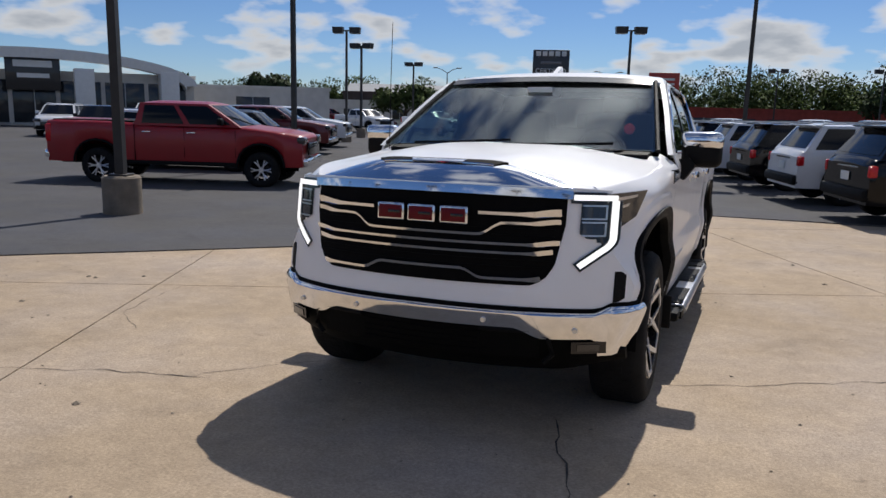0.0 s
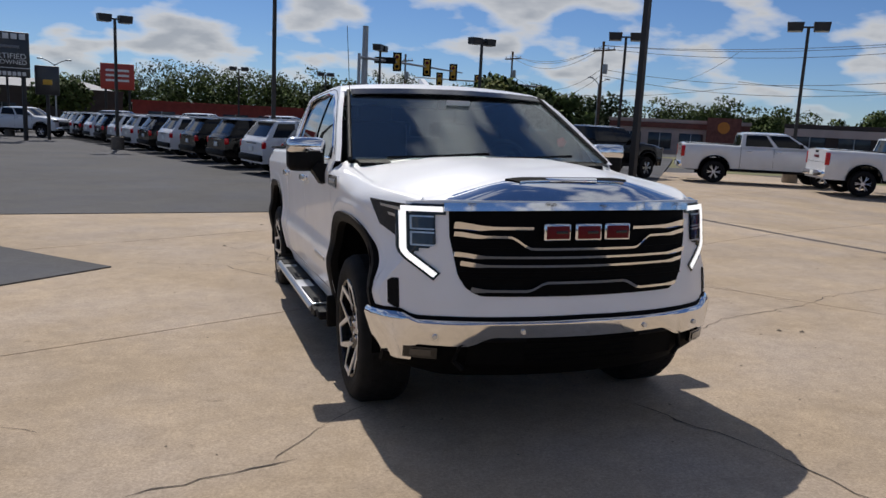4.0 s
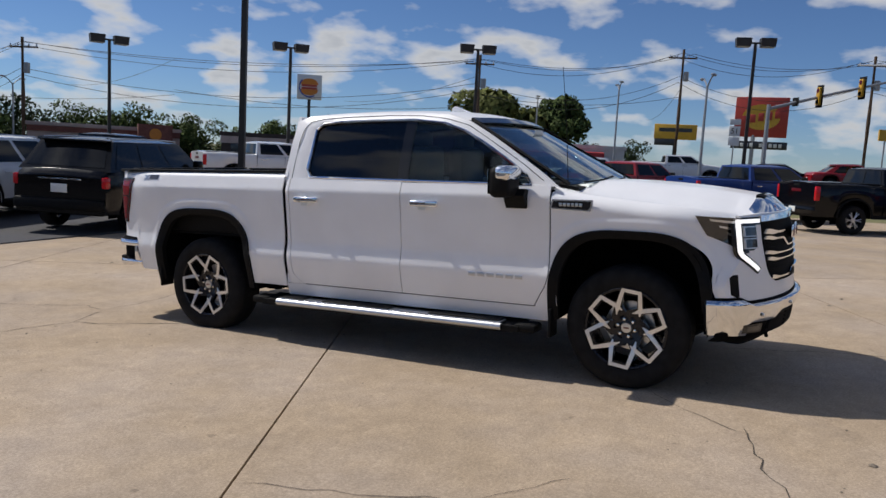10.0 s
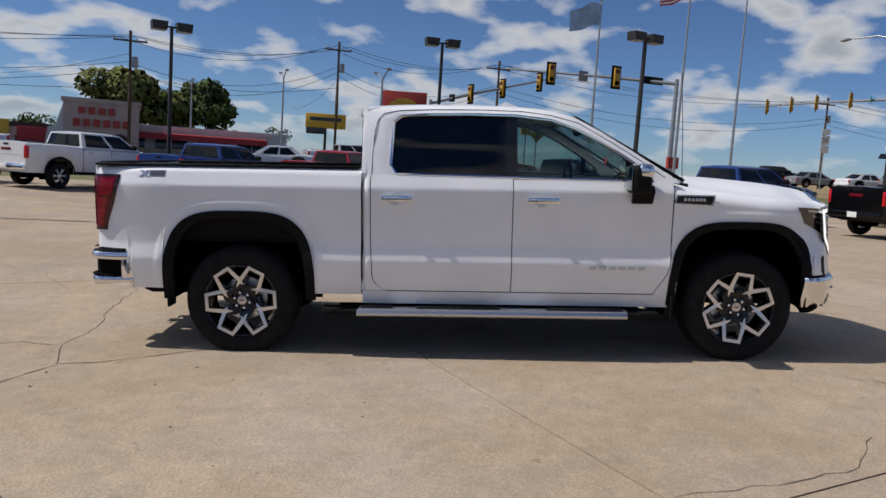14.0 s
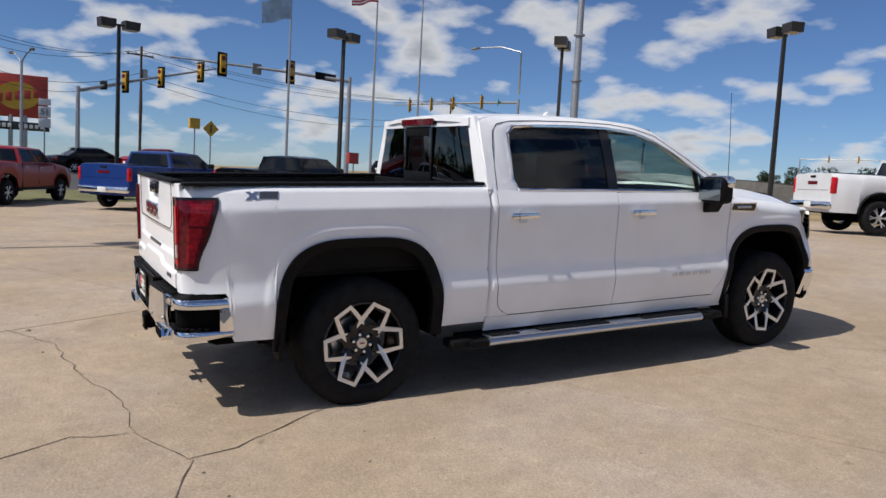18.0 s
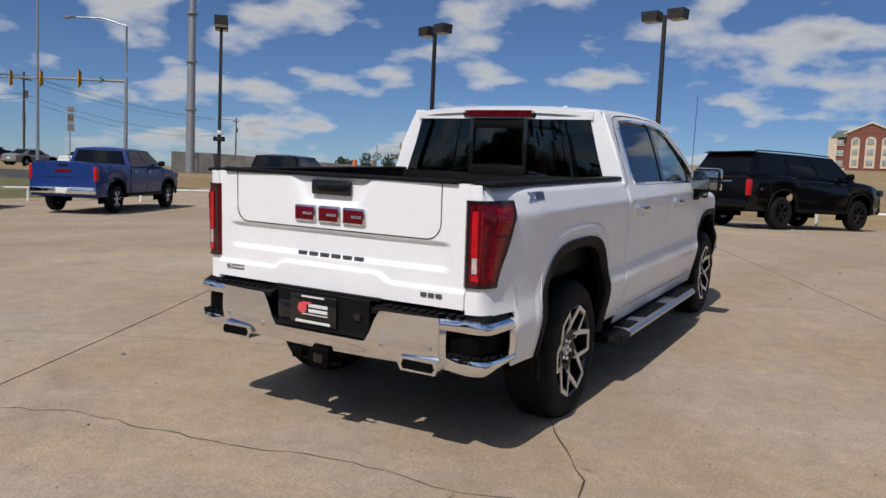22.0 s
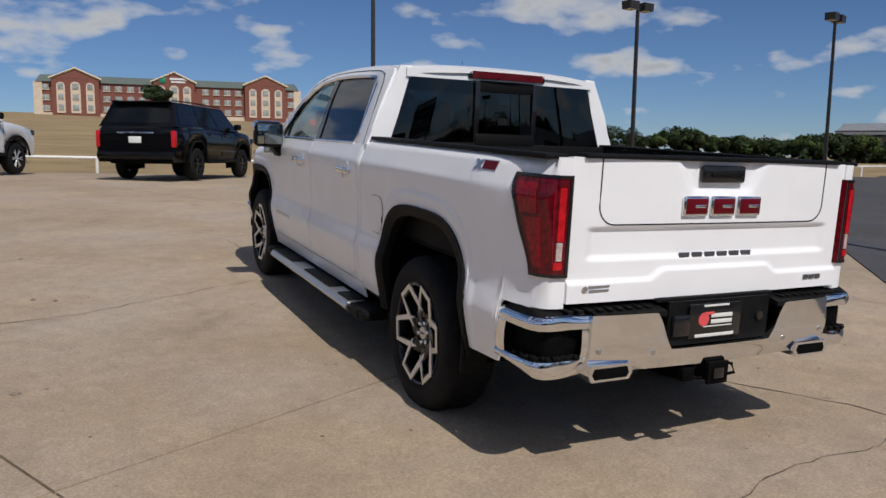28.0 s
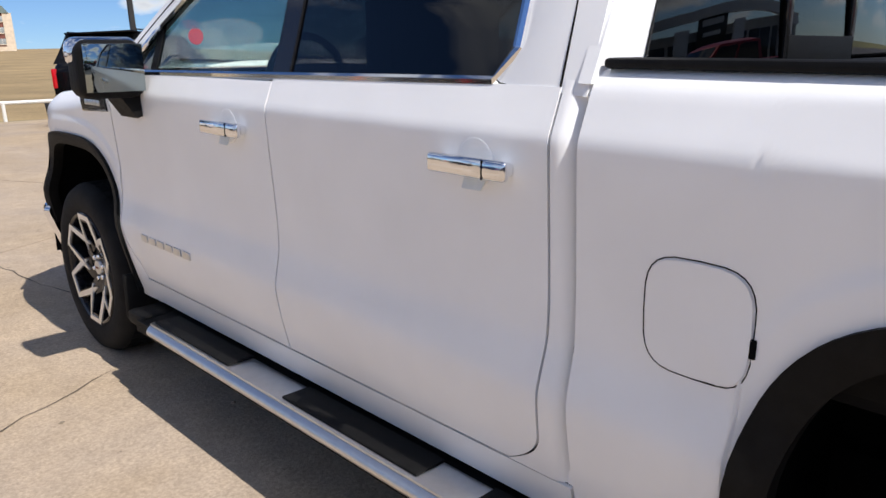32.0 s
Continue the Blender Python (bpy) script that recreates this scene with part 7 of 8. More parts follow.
def flag_pole(x, y, top, flag=None):
    z0 = terrain(x, y)
    P_ = thing("flagpole", "slim silver flagpole" + (" flying a flag" if flag else " beside the road"), "flagpole", pose(x, y, z0), group="flagpoles")
    part("pole", tube([(0, 0, -0.1), (0, 0, top - z0)], [0.075, 0.035], 8), STEEL_GREY, P_)
    part("ball", lathe([(0.001, 0), (0.06, 0.03), (0.08, 0.08), (0.06, 0.13), (0.001, 0.16)], 10, "z", (0, 0, top - z0)), SATIN, P_)
    if flag:
        def cloth(u, v, o=0.0):
            # hangs out on the wind, drooping towards the free corner
            a = 1.45 * u
            return (-0.35 * a - 0.10 * math.sin(5 * u + 2 * v), 0.94 * a + 0.06 * math.sin(7 * u), (top - z0 - 0.12) - 0.95 * v - 0.42 * u * u + 0.05 * math.sin(6 * u + v))
        if flag == "plain":
            part("flag", slab(lambda u, v: cloth(u, v), 14, 8, (0.008, 0, 0)), FLAG_BLUE, P_, "pale blue flag")
        else:
            for k in range(13):
                v0, v1 = k / 13, (k + 1) / 13
                part("stripe", slab(lambda u, v: cloth(u, lerp(v0, v1, v)), 14, 1, (0.008, 0, 0)), FLAG_RED if k % 2 == 0 else FLAG_WHITE, P_)
            part("canton", slab(lambda u, v: tuple(q + w for q, w in zip(cloth(u * 0.4, v * 0.54), (-0.006, 0, 0))), 6, 4, (0.02, 0, 0)), FLAG_NAVY, P_, "dark blue field of the flag")
    return P_


flag_pole(27.4, -6.2, 8.9, "plain")
flag_pole(26.0, -9.6, 9.9, "stripes")
flag_pole(27.6, -12.6, 9.9)
mono = thing("steel_mast", "tall grey steel mast with step rings", "mast", pose(41.5, -32.8, terrain(41.5, -32.8)))
part("shaft", tube([(0, 0, 0), (0, 0, 9), (0, 0, 20)], [0.34, 0.28, 0.2], 12), STEEL_GREY, mono)
for k in range(5):
    part("ring", lathe([(0.28, 0), (0.42, 0), (0.42, 0.12), (0.28, 0.12)], 12, "z", (0, 0, 4.5 + 3.4 * k), True), STEEL_GREY, mono)
mast2 = thing("steel_mast", "grey steel pole beyond the lot", "mast", pose(9.6, 47.2, terrain(9.6, 47)))
part("shaft", tube([(0, 0, 0), (0, 0, 8.2)], [0.26, 0.2], 10), STEEL_GREY, mast2)
for x, y, h in ((38.5, 4.0, 5.6), (52.0, 12.5, 6.8), (60, 22, 6.5), (34, 58, 6.2), (-14, 75, 6.0), (-30, 70, 6.0)):
    st = thing("street_lamp", "slim grey street lamp with two curved arms", "street lamp", pose(x, y, terrain(x, y)), group="street lamps")
    part("pole", tube([(0, 0, 0), (0, 0, h)], [0.09, 0.06], 8), STEEL_GREY, st)
    for s in (-1, 1):
        part("arm", tube([(0, 0, h - 0.1), (s * 0.5, s * 0.2, h + 0.25), (s * 1.0, s * 0.4, h + 0.45)], 0.04, 6), STEEL_GREY, st)
        part("lamp_head", box(s * 1.15, s * 0.46, h + 0.45, 0.5, 0.24, 0.12, 0.04), STEEL_GREY, st)


# ---- signs ----
SIGN_BLACK = surface("sign_black", (0.015, 0.015, 0.017), 0.35, scale=4, spread=0.1, coat=0.4)
SIGN_RED = surface("sign_red", (0.42, 0.045, 0.03), 0.45, scale=4, spread=0.08)
SIGN_YEL = surface("sign_yellow", (0.62, 0.36, 0.03), 0.45, scale=4, spread=0.08)
SIGN_WHITE = surface("sign_white", (0.72, 0.72, 0.70), 0.5, scale=4, spread=0.04)
SIGN_ORANGE = surface("sign_orange", (0.65, 0.22, 0.02), 0.45, scale=4, spread=0.06)


def words(text, size, mat, parent, m, name="lettering"):
    c = bpy.data.curves.new(name, "FONT")
    c.body, c.size, c.extrude, c.align_x, c.align_y = text, size, 0.01, "CENTER", "CENTER"
    o = new(name, c)
    dg = bpy.context.evaluated_depsgraph_get()
    me = bpy.data.meshes.new_from_object(o.evaluated_get(dg))
    bpy.data.objects.remove(o)
    me.materials.clear()
    me.materials.append(mat)
    q = new(name, me)
    q.parent, q.matrix_basis = parent, m
    return q


def board(name, label, x, y, zc, w, h, turn, mat, legs=((-0.35, 0.12), (0.35, 0.12)), thick=0.3, legmat=POLE):
    z0 = terrain(x, y)
    B = thing(name, label, "sign", pose(x, y, z0, 0, 0, turn))
    part("panel", box(0, 0, zc - z0, w, thick, h, 0.06), mat, B)
    for k, r in legs:
        part("leg", tube([(k * w, 0, -0.1), (k * w, 0, zc - z0 - h * 0.45)], r, 8), legmat, B)
    return B, zc - z0


UPRIGHT = lambda x, y, z: pose(x, y, z, 90, 0, 0)
# dealer pylon: black, with bars for the makers' names
B, zc = board("pylon_sign", "black pylon sign with white lettering on two legs", -11.5, 42.5, 3.95, 2.3, 2.45, 14, SIGN_BLACK)
for k in range(5):
    part("name_bar", box(-0.80 + 0.40 * k, -0.16, zc + 0.98, 0.30, 0.03, 0.30, 0.01), SIGN_WHITE, B)
part("name_bar", box(0, -0.16, zc + 0.42, 1.3, 0.03, 0.16, 0.01), BADGE_GREY, B)
words("CERTIFIED", 0.42, SIGN_WHITE, B, UPRIGHT(0, -0.165, zc - 0.10))
words("PRE-OWNED", 0.34, SIGN_WHITE, B, UPRIGHT(0, -0.165, zc - 0.42))
for k in range(8):
    part("name_bar", box(-0.84 + 0.24 * k, -0.16, zc - 1.03, 0.18, 0.03, 0.22, 0.01), SIGN_WHITE, B)
part("divider", box(0, -0.16, zc - 0.72, 2.3, 0.03, 0.04), SIGN_WHITE, B)
B, zc = board("small_black_sign", "small black sign with a yellow mark", -9.9, 45.0, 2.7, 1.3, 1.7, 14, SIGN_BLACK, legs=((0, 0.1),))
part("mark", box(0, -0.16, zc - 0.1, 0.5, 0.03, 0.3, 0.02), SIGN_YEL, B)
B, zc = board("blue_reader_sign", "blue and white reader board", -20.4, 61.0, 1.75, 1.8, 1.6, 18, SIGN_BLUE)
part("text_bar", join(*[box(0, -0.16, zc + 0.5 - 0.33 * k, 1.4, 0.03, 0.12) for k in range(4)]), SIGN_WHITE, B)
# burger restaurant signs: bun halves with red bars
def burger(x, y, zc_, w, turn, label, legs):
    B, zc = board("restaurant_sign", label, x, y, zc_, w, w, turn, SIGN_WHITE, legs=legs, thick=0.6)
    half = lambda s: [(w * 0.36 * math.cos(a), s * w * 0.10 + w * 0.24 * math.sin(a) * s) for a in [math.pi * k / 14 for k in range(15)]]
    for s in (1, -1):
        part("bun", prism(half(s), lambda a, b, d: (a, -0.30 - d, zc + b), 0.03), SIGN_ORANGE, B, "orange bun shape")
    for k in (0.055, -0.055):
        part("text_bar", box(0, -0.33, zc + k * w, w * 0.62, 0.04, w * 0.085, 0.01), SIGN_RED, B)
    part("blue_arc", tube([(w * 0.40 * math.cos(a), -0.32, zc + w * 0.40 * math.sin(a)) for a in [math.pi * (0.75 + 0.085 * k) for k in range(12)]], w * 0.028, 6), SIGN_BLUE, B)
burger(60.6, 48.2, 8.0, 2.6, -55, "square white restaurant sign with orange bun shape on a pole", ((0, 0.16),))
burger(24.6, 77.0, 3.4, 2.7, -20, "white restaurant sign with orange bun shape", ((-0.25, 0.12), (0.25, 0.12)))
# red and yellow restaurant pylon
B, zc = board("red_pylon_sign", "red sign with yellow oval on tall legs", 76.0, 4.5, 7.0, 4.9, 3.9, -88, SIGN_RED, legs=((-0.12, 0.2), (0.12, 0.2)), legmat=STEEL_GREY)
part("oval", prism([(1.75 * math.cos(a), 1.25 * math.sin(a)) for a in [2 * math.pi * k / 28 for k in range(28)]], lambda a, b, d: (a, -0.16 - d, zc + b), 0.04), SIGN_YEL, B)
part("text_bar", join(*[box(-1.5 + 0.75 * k, -0.22, zc + 0.15 * k - 0.3, 0.52, 0.03, 0.8, 0.01) for k in range(5)]), SIGN_RED, B)
p = part("lower_panel", box(0, -0.05, zc - 2.75, 5.2, 0.25, 0.75, 0.02), SIGN_BLACK, B)
part("text_bar", join(*[box(-2.0 + 0.44 * k, -0.19, zc - 2.75, 0.30, 0.03, 0.36, 0.01) for k in range(10) if k != 4]), SIGN_WHITE, B)
B, zc = board("yellow_sign", "yellow and black sign board", 78.4, 13.1, 5.4, 4.4, 1.6, -85, SIGN_YEL, legs=((0, 0.15),))
part("lower_panel", box(-1.0, -0.05, zc - 1.1, 2.2, 0.25, 0.7, 0.02), SIGN_BLACK, B)
part("text_bar", box(0, -0.16, zc + 0.2, 3.4, 0.03, 0.4), SIGN_BLACK, B)
B, zc = board("blue_white_sign", "white and blue sign on the hill", 61.6, -130.0, 10.6, 3.6, 2.2, 205, SIGN_WHITE, legs=((0, 0.2),))
part("lower_panel", box(0, -0.05, zc - 1.8, 3.6, 0.3, 1.5, 0.02), SIGN_BLUE, B)
B, zc = board("brown_restaurant_sign", "red-brown sign with pale bars", -9.0, 80.0, 4.2, 3.2, 2.6, 5, SIGN_RED)
part("text_bar", join(*[box(0, -0.16, zc + 0.6 - 0.5 * k, 2.2, 0.03, 0.22) for k in range(3)]), SIGN_WHITE, B)
# small road signs
for x, y, z, lab, m, dia in ((38.4, -5.2, 3.5, "yellow diamond warning sign", SIGN_YEL, True), (41.4, -4.9, 3.9, "yellow box on a slim post", SIGN_YEL, False), (34.0, -12.0, 2.3, "red stop sign seen from the side", SIGN_RED, False)):
    z0 = terrain(x, y)
    S = thing("road_sign", lab, "sign", pose(x, y, z0, 0, 0, -80))
    part("post", tube([(0, 0, 0), (0, 0, z - z0)], 0.04, 6), STEEL_GREY, S)
    part("plate", prism([(-0.45, 0), (0, -0.45), (0.45, 0), (0, 0.45)] if dia else [(-0.3, -0.3), (0.3, -0.3), (0.3, 0.3), (-0.3, 0.3)], lambda a, b, d: (a, d - 0.05, z - z0 + b), 0.03 if dia else 0.25), m, S)
    if dia:
        part("arrow", box(0, -0.06, z - z0, 0.08, 0.02, 0.45), SIGN_BLACK, S)
for x, y in ((43.0, 2.9), (44.0, -25.0)):
    S = thing("route_sign", "white route sign with number and arrow", "sign", pose(x, y, terrain(x, y), 0, 0, -80))
    part("post", tube([(0, 0, 0), (0, 0, 3.6)], 0.04, 6), STEEL_GREY, S)
    for k, h in ((3.9, 0.35), (3.35, 0.6), (2.75, 0.5)):
        part("plate", box(0, -0.05, k, 0.62, 0.02, h, 0.005), SIGN_WHITE, S)
    words("51", 0.45, SIGN_BLACK, S, UPRIGHT(0, -0.065, 3.35))


# ---- buildings ----
BRICK_RED = surface("red_brown_brick", (0.20, 0.075, 0.055), 0.9, scale=3, spread=0.2, fine=0.12, bump_scale=40)
STUCCO = surface("cream_stucco", (0.62, 0.52, 0.40), 0.9, scale=2, spread=0.1)
STUCCO_W = surface("pale_wall", (0.62, 0.60, 0.56), 0.9, scale=1, spread=0.1)
STUCCO_PINK = surface("pinkish_stucco", (0.52, 0.40, 0.34), 0.9, scale=1, spread=0.12)
ROOF_GREEN = surface("grey_green_roof", (0.12, 0.15, 0.13), 0.85, scale=2, spread=0.15)
ROOF_GREY = surface("grey_roof", (0.24, 0.25, 0.26), 0.7, scale=1, spread=0.15)
DARK_WALL = surface("dark_brown_wall", (0.05, 0.035, 0.03), 0.8, scale=1, spread=0.2)
WIN = surface("window_pane", (0.30, 0.32, 0.31), 0.25, scale=1.5, spread=0.3)
WIN_DARK = surface("dark_window_pane", (0.03, 0.035, 0.04), 0.1, scale=1, spread=0.3)
RED_TRIM = surface("red_awning", (0.38, 0.03, 0.035), 0.7, scale=3, spread=0.1)


def hotel():
    H = thing("hotel", "three-storey red-brick hotel with cream bays and green roof", "building", pose(-20.5, -191.0, terrain(-20.5, -191) - 0.2, 0, 0, 173.3) @ Matrix.Diagonal((1, 1, 0.90, 1)))
    W, Hh = 59.0, 8.9
    part("wall", box(0, 7, Hh / 2, W, 14, Hh), BRICK_RED, H, "red brick wall")
    part("roof", prism([(0, 0), (14.8, 0), (7.4, 2.4)], lambda a, b, d: (-W / 2 - 0.4 + d, a - 0.4, Hh + b), W + 0.8), ROOF_GREEN, H, "grey-green pitched roof")
    part("plinth", box(0, -0.15, 0.55, W + 0.3, 0.4, 1.1), STUCCO, H)
    part("corner", box(-W / 2, 0.5, Hh / 2, 1.8, 1.4, Hh), STUCCO, H)
    part("corner", box(W / 2, 0.5, Hh / 2, 1.8, 1.4, Hh), STUCCO, H)
    bays = ((-21.5, 10.0), (0.0, 9.4), (21.5, 10.0))
    for bx_, bw in bays:
        bay = part("bay", box(bx_, -0.5, (Hh + 0.8) / 2, bw, 1.6, Hh + 0.8), BRICK_RED, H)
        g = part("gable", prism([(-bw / 2 - 0.3, 0), (bw / 2 + 0.3, 0), (0, 2.6)], lambda a, b, d: (bx_ + a, -1.34 + d, Hh + 0.75 + b), 3.5), BRICK_RED, H)
        part("gable_trim", tube([(bx_ - bw / 2 - 0.5, -1.45, Hh + 0.75), (bx_, -1.45, Hh + 3.45), (bx_ + bw / 2 + 0.5, -1.45, Hh + 0.75)], 0.28, 4), STUCCO, g)
        for k in (-1, 0, 1):
            cx_, w = bx_ + k * bw * 0.31, 1.8 if k else 2.1
            arch_ = [(-w / 2, 1.0), (w / 2, 1.0)] + [(w / 2 * math.cos(a), Hh - 1.0 + w / 2 * math.sin(a)) for a in [math.pi * q / 8 for q in range(9)]]
            col = part("cream_bay", prism(arch_, lambda a, b, d: (cx_ + a, -1.33 - d, b), 0.15), STUCCO, bay)
            for q in range(3):
                wd = part("window", box(cx_, -1.52, 2.4 + 2.65 * q, w * 0.62, 0.10, 1.5, 0.02), WIN, col)
                wd["label"] = "pale curtained window"
    xs_ = [-27.9, -15.0, -12.4, -9.8, -7.2, 7.2, 9.8, 12.4, 15.0, 27.9]
    for x in xs_:
        for q in range(3):
            w = part("window", box(x, -0.05, 2.3 + 2.65 * q, 1.5, 0.12, 1.35, 0.02), WIN, H)
            part("sill", box(x, -0.12, 1.55 + 2.65 * q, 1.8, 0.2, 0.16), STUCCO, w)
            part("mullion", box(x, -0.13, 2.3 + 2.65 * q, 0.06, 0.06, 1.35), STUCCO_W, w)
    part("sign_mark", box(-2.6, -1.40, Hh + 1.35, 1.5, 0.1, 1.5, 0.02), SIGN_GREEN, H)
    part("sign_bar", join(box(1.2, -1.40, Hh + 1.75, 4.2, 0.1, 0.55), box(1.0, -1.40, Hh + 0.95, 3.2, 0.1, 0.45)), SIGN_WHITE, H)
    return H


hotel()


def flat_building(name, label, x, y, turn, w, d, h, wall, roof=ROOF_GREY, windows=(), band=None, sink=0.3, glass_mat=WIN_DARK):
    z0 = terrain(x, y) - sink
    B = thing(name, label, "building", pose(x, y, z0, 0, 0, turn))
    h += sink
    part("wall", box(0, d / 2, h / 2, w, d, h), wall, B)
    part("roof", box(0, d / 2, h + 0.06, w - 0.5, d - 0.5, 0.16), roof, B)
    part("parapet", join(box(0, 0.05, h + 0.15, w + 0.2, 0.3, 0.3), box(-w / 2, d / 2, h + 0.15, 0.3, d, 0.3), box(w / 2, d / 2, h + 0.15, 0.3, d, 0.3)), wall, B)
    if band:
        part("band", box(0, -0.06, h - band[0], w + 0.05, 0.2, band[1]), band[2], B)
    for cx_, zc, ww, hh in windows:
        win = part("window", box(cx_, -0.03, zc + sink, ww, 0.1, hh, 0.01), glass_mat, B)
        part("frame", box(cx_, -0.05, zc + sink - hh / 2, ww + 0.2, 0.14, 0.10), STEEL_GREY, win)
        part("mullion", box(cx_, -0.07, zc + sink, 0.07, 0.08, hh), STEEL_GREY, win)
    return B, h


# taco restaurant across the road: pale walls, red awning, raised sign block
B, h = flat_building("taco_restaurant", "pale stucco restaurant with red awnings", 56.5, 20.5, -68, 15, 9, 2.5, STUCCO_W, windows=[(-5 + 3.2 * k, 1.1, 2.4, 1.2) for k in range(4)])
part("awning", prism([(0, 0), (-1.0, -0.1), (-1.0, -0.55), (0, -0.5)], lambda a, b, d: (-6.8 + d, a - 0.1, h - 0.25 + b), 12.5), RED_TRIM, B, "red awning")
B, h = flat_building("taco_sign_block", "pinkish restaurant tower with red letters", 51.2, 25.8, -68, 5.2, 7, 4.1, STUCCO_PINK)
part("text_bar", join(*[box(-1.35 + 0.68 * k, -0.08, h - 0.6, 0.46, 0.1, 0.50) for k in range(4)], *[box(-1.7 + 0.68 * k, -0.08, h - 1.5, 0.46, 0.1, 0.55) for k in range(6)]), SIGN_RED, B)
part("buttress", prism([(-2.6, 0), (-4.0, 0), (-3.6, 2.4), (-3.1, 2.6), (-2.6, 4.2)], lambda a, b, d: (a, d, b), 3.0), STUCCO_W, B)
part("entrance_arch", prism([(-0.6, 0)] + [(0.6 * math.cos(a), 1.6 + 0.6 * math.sin(a)) for a in [math.pi * (1 - q / 8) for q in range(9)]] + [(0.6, 0)], lambda a, b, d: (1.3 + a, -0.05 - d, b), 0.05), DARK_WALL, B)
B, h = flat_building("strip_shops", "low dark strip of shops with red fascia", 47.0, 36.5, -66, 17, 10, 2.2, DARK_WALL, windows=[(-6.5 + 3.3 * k, 1.1, 2.3, 1.3) for k in range(5)], band=(0.35, 0.6, STUCCO_PINK))
part("shop_sign", box(7.2, -0.2, h - 0.5, 2.6, 0.3, 1.0, 0.03), RED_TRIM, B)
part("shop_sign", box(4.9, -0.2, h - 0.3, 1.0, 0.3, 1.5, 0.03), SIGN_YEL, B)
B, h = flat_building("burger_restaurant", "low brown-brick burger restaurant", 43.0, 58.0, -38, 13, 10, 3.0, STUCCO_PINK, windows=[(-4.5 + 2.9 * k, 1.2, 2.2, 1.6) for k in range(4)], band=(0.3, 0.5, BRICK_RED))
part("entrance_block", box(4.2, -0.8, (h + 0.6) / 2, 3.0, 1.8, h + 0.6), BRICK_RED, B)
part("round_sign", lathe([(0.001, -1.82), (0.55, -1.80), (0.55, -1.7), (0.001, -1.7)], 16, "y", (4.2, 0, h - 0.3)), SIGN_ORANGE, B)
B, h = flat_building("red_store", "long low red store across the street", 3.0, 86.0, 4, 22, 12, 2.8, surface("red_store_wall", (0.22, 0.035, 0.03), 0.85, scale=2, spread=0.15), windows=[(-8 + 4 * k, 1.2, 2.8, 1.5) for k in range(5)])
B, h = flat_building("white_warehouse", "long white warehouse behind the lot", -49.0, 75.0, 32, 36, 16, 2.7, STUCCO_W, windows=[(-14 + 6 * k, 1.3, 1.8, 1.2) for k in range(6)])
B, h = flat_building("dark_warehouse", "dark low building with sloping roof", -30.0, 92.0, 26, 44, 16, 4.0, DARK_WALL, windows=[(-16 + 8 * k, 1.5, 3, 1.6) for k in range(5)])
part("roof_slope", prism([(0, 0), (14, 1.6), (14, 0)], lambda a, b, d: (-22 + d, a, h + b), 44), ROOF_GREY, B)
B, h = flat_building("white_shed", "white metal shed behind the red pickup", -44.0, 52.0, 35, 18, 12, 3.4, STUCCO_W, windows=[(-5, 1.5, 3, 2.4), (2, 1.5, 3, 2.4)])
# showroom with a curved white portal
B, h = flat_building("showroom", "white showroom with dark glass and curved roof edge", -46.5, 33.5, 52, 22, 14, 3.6, STUCCO_W, windows=[(-9 + 3 * k, 1.7, 2.7, 3.0) for k in range(7)])
arcp = [(11 * math.cos(a), 3.4 + 2.3 * math.sin(a)) for a in [math.pi * q / 20 for q in range(21)]]
part("portal_arch", prism(arcp + [(-10.2, 3.4)] + [(10.2 * math.cos(a) * 1.0, 3.1 + 1.9 * math.sin(a)) for a in [math.pi * (1 - q / 20) for q in range(21)]] + [(10.2, 3.4)], lambda a, b, d: (a, -1.4 + d, b), 1.6), SIGN_WHITE, B)
for k in (-9.0, -3.2, 3.2, 9.0):
    part("portal_post", box(k, -0.8, 2.2, 1.3, 1.4, 4.4, 0.05), SIGN_WHITE, B)
part("entrance_sign", box(0, -0.9, 4.0, 3.4, 0.3, 2.4, 0.05), SIGN_BLACK, B)
part("text_bar", join(box(0, -1.08, 4.6, 2.4, 0.05, 0.45), box(0, -1.08, 3.8, 2.0, 0.05, 0.3)), SIGN_WHITE, B)
# brick restaurant on the hill and the boat centre
B, h = flat_building("hill_restaurant", "red-brick restaurant with arched pale trim", 41.5, -122.0, 200, 13.5, 10, 3.6, BRICK_RED, ROOF_GREEN, windows=[(-5 + 3.3 * k, 1.8, 2.0, 1.6) for k in range(4)], band=(0.2, 0.4, ROOF_GREEN))
part("arch_trim", tube([(2.4 * math.cos(a) - 1, -0.2, 0.6 + 2.4 * math.sin(a)) for a in [math.pi * q / 12 for q in range(13)]], 0.2, 6), STUCCO, B)
B, h = flat_building("boat_centre", "long dark-brown store with pale roof", -142.0, -66.0, 122, 60, 30, 5.6, DARK_WALL, windows=[(-24 + 8 * k, 2.6, 5.0, 2.2) for k in range(7)], band=(0.2, 0.5, ROOF_GREY))
part("roof_slope", prism([(0, 0), (30, 0), (15, 2.2)], lambda a, b, d: (-30 + d, a, h + b), 60), ROOF_GREY, B)
part("text_bar", join(*[box(-6 + 0.8 * k, -0.1, h - 1.7, 0.45, 0.1, 0.6) for k in range(12) if k not in (7,)]), SIGN_WHITE, B)
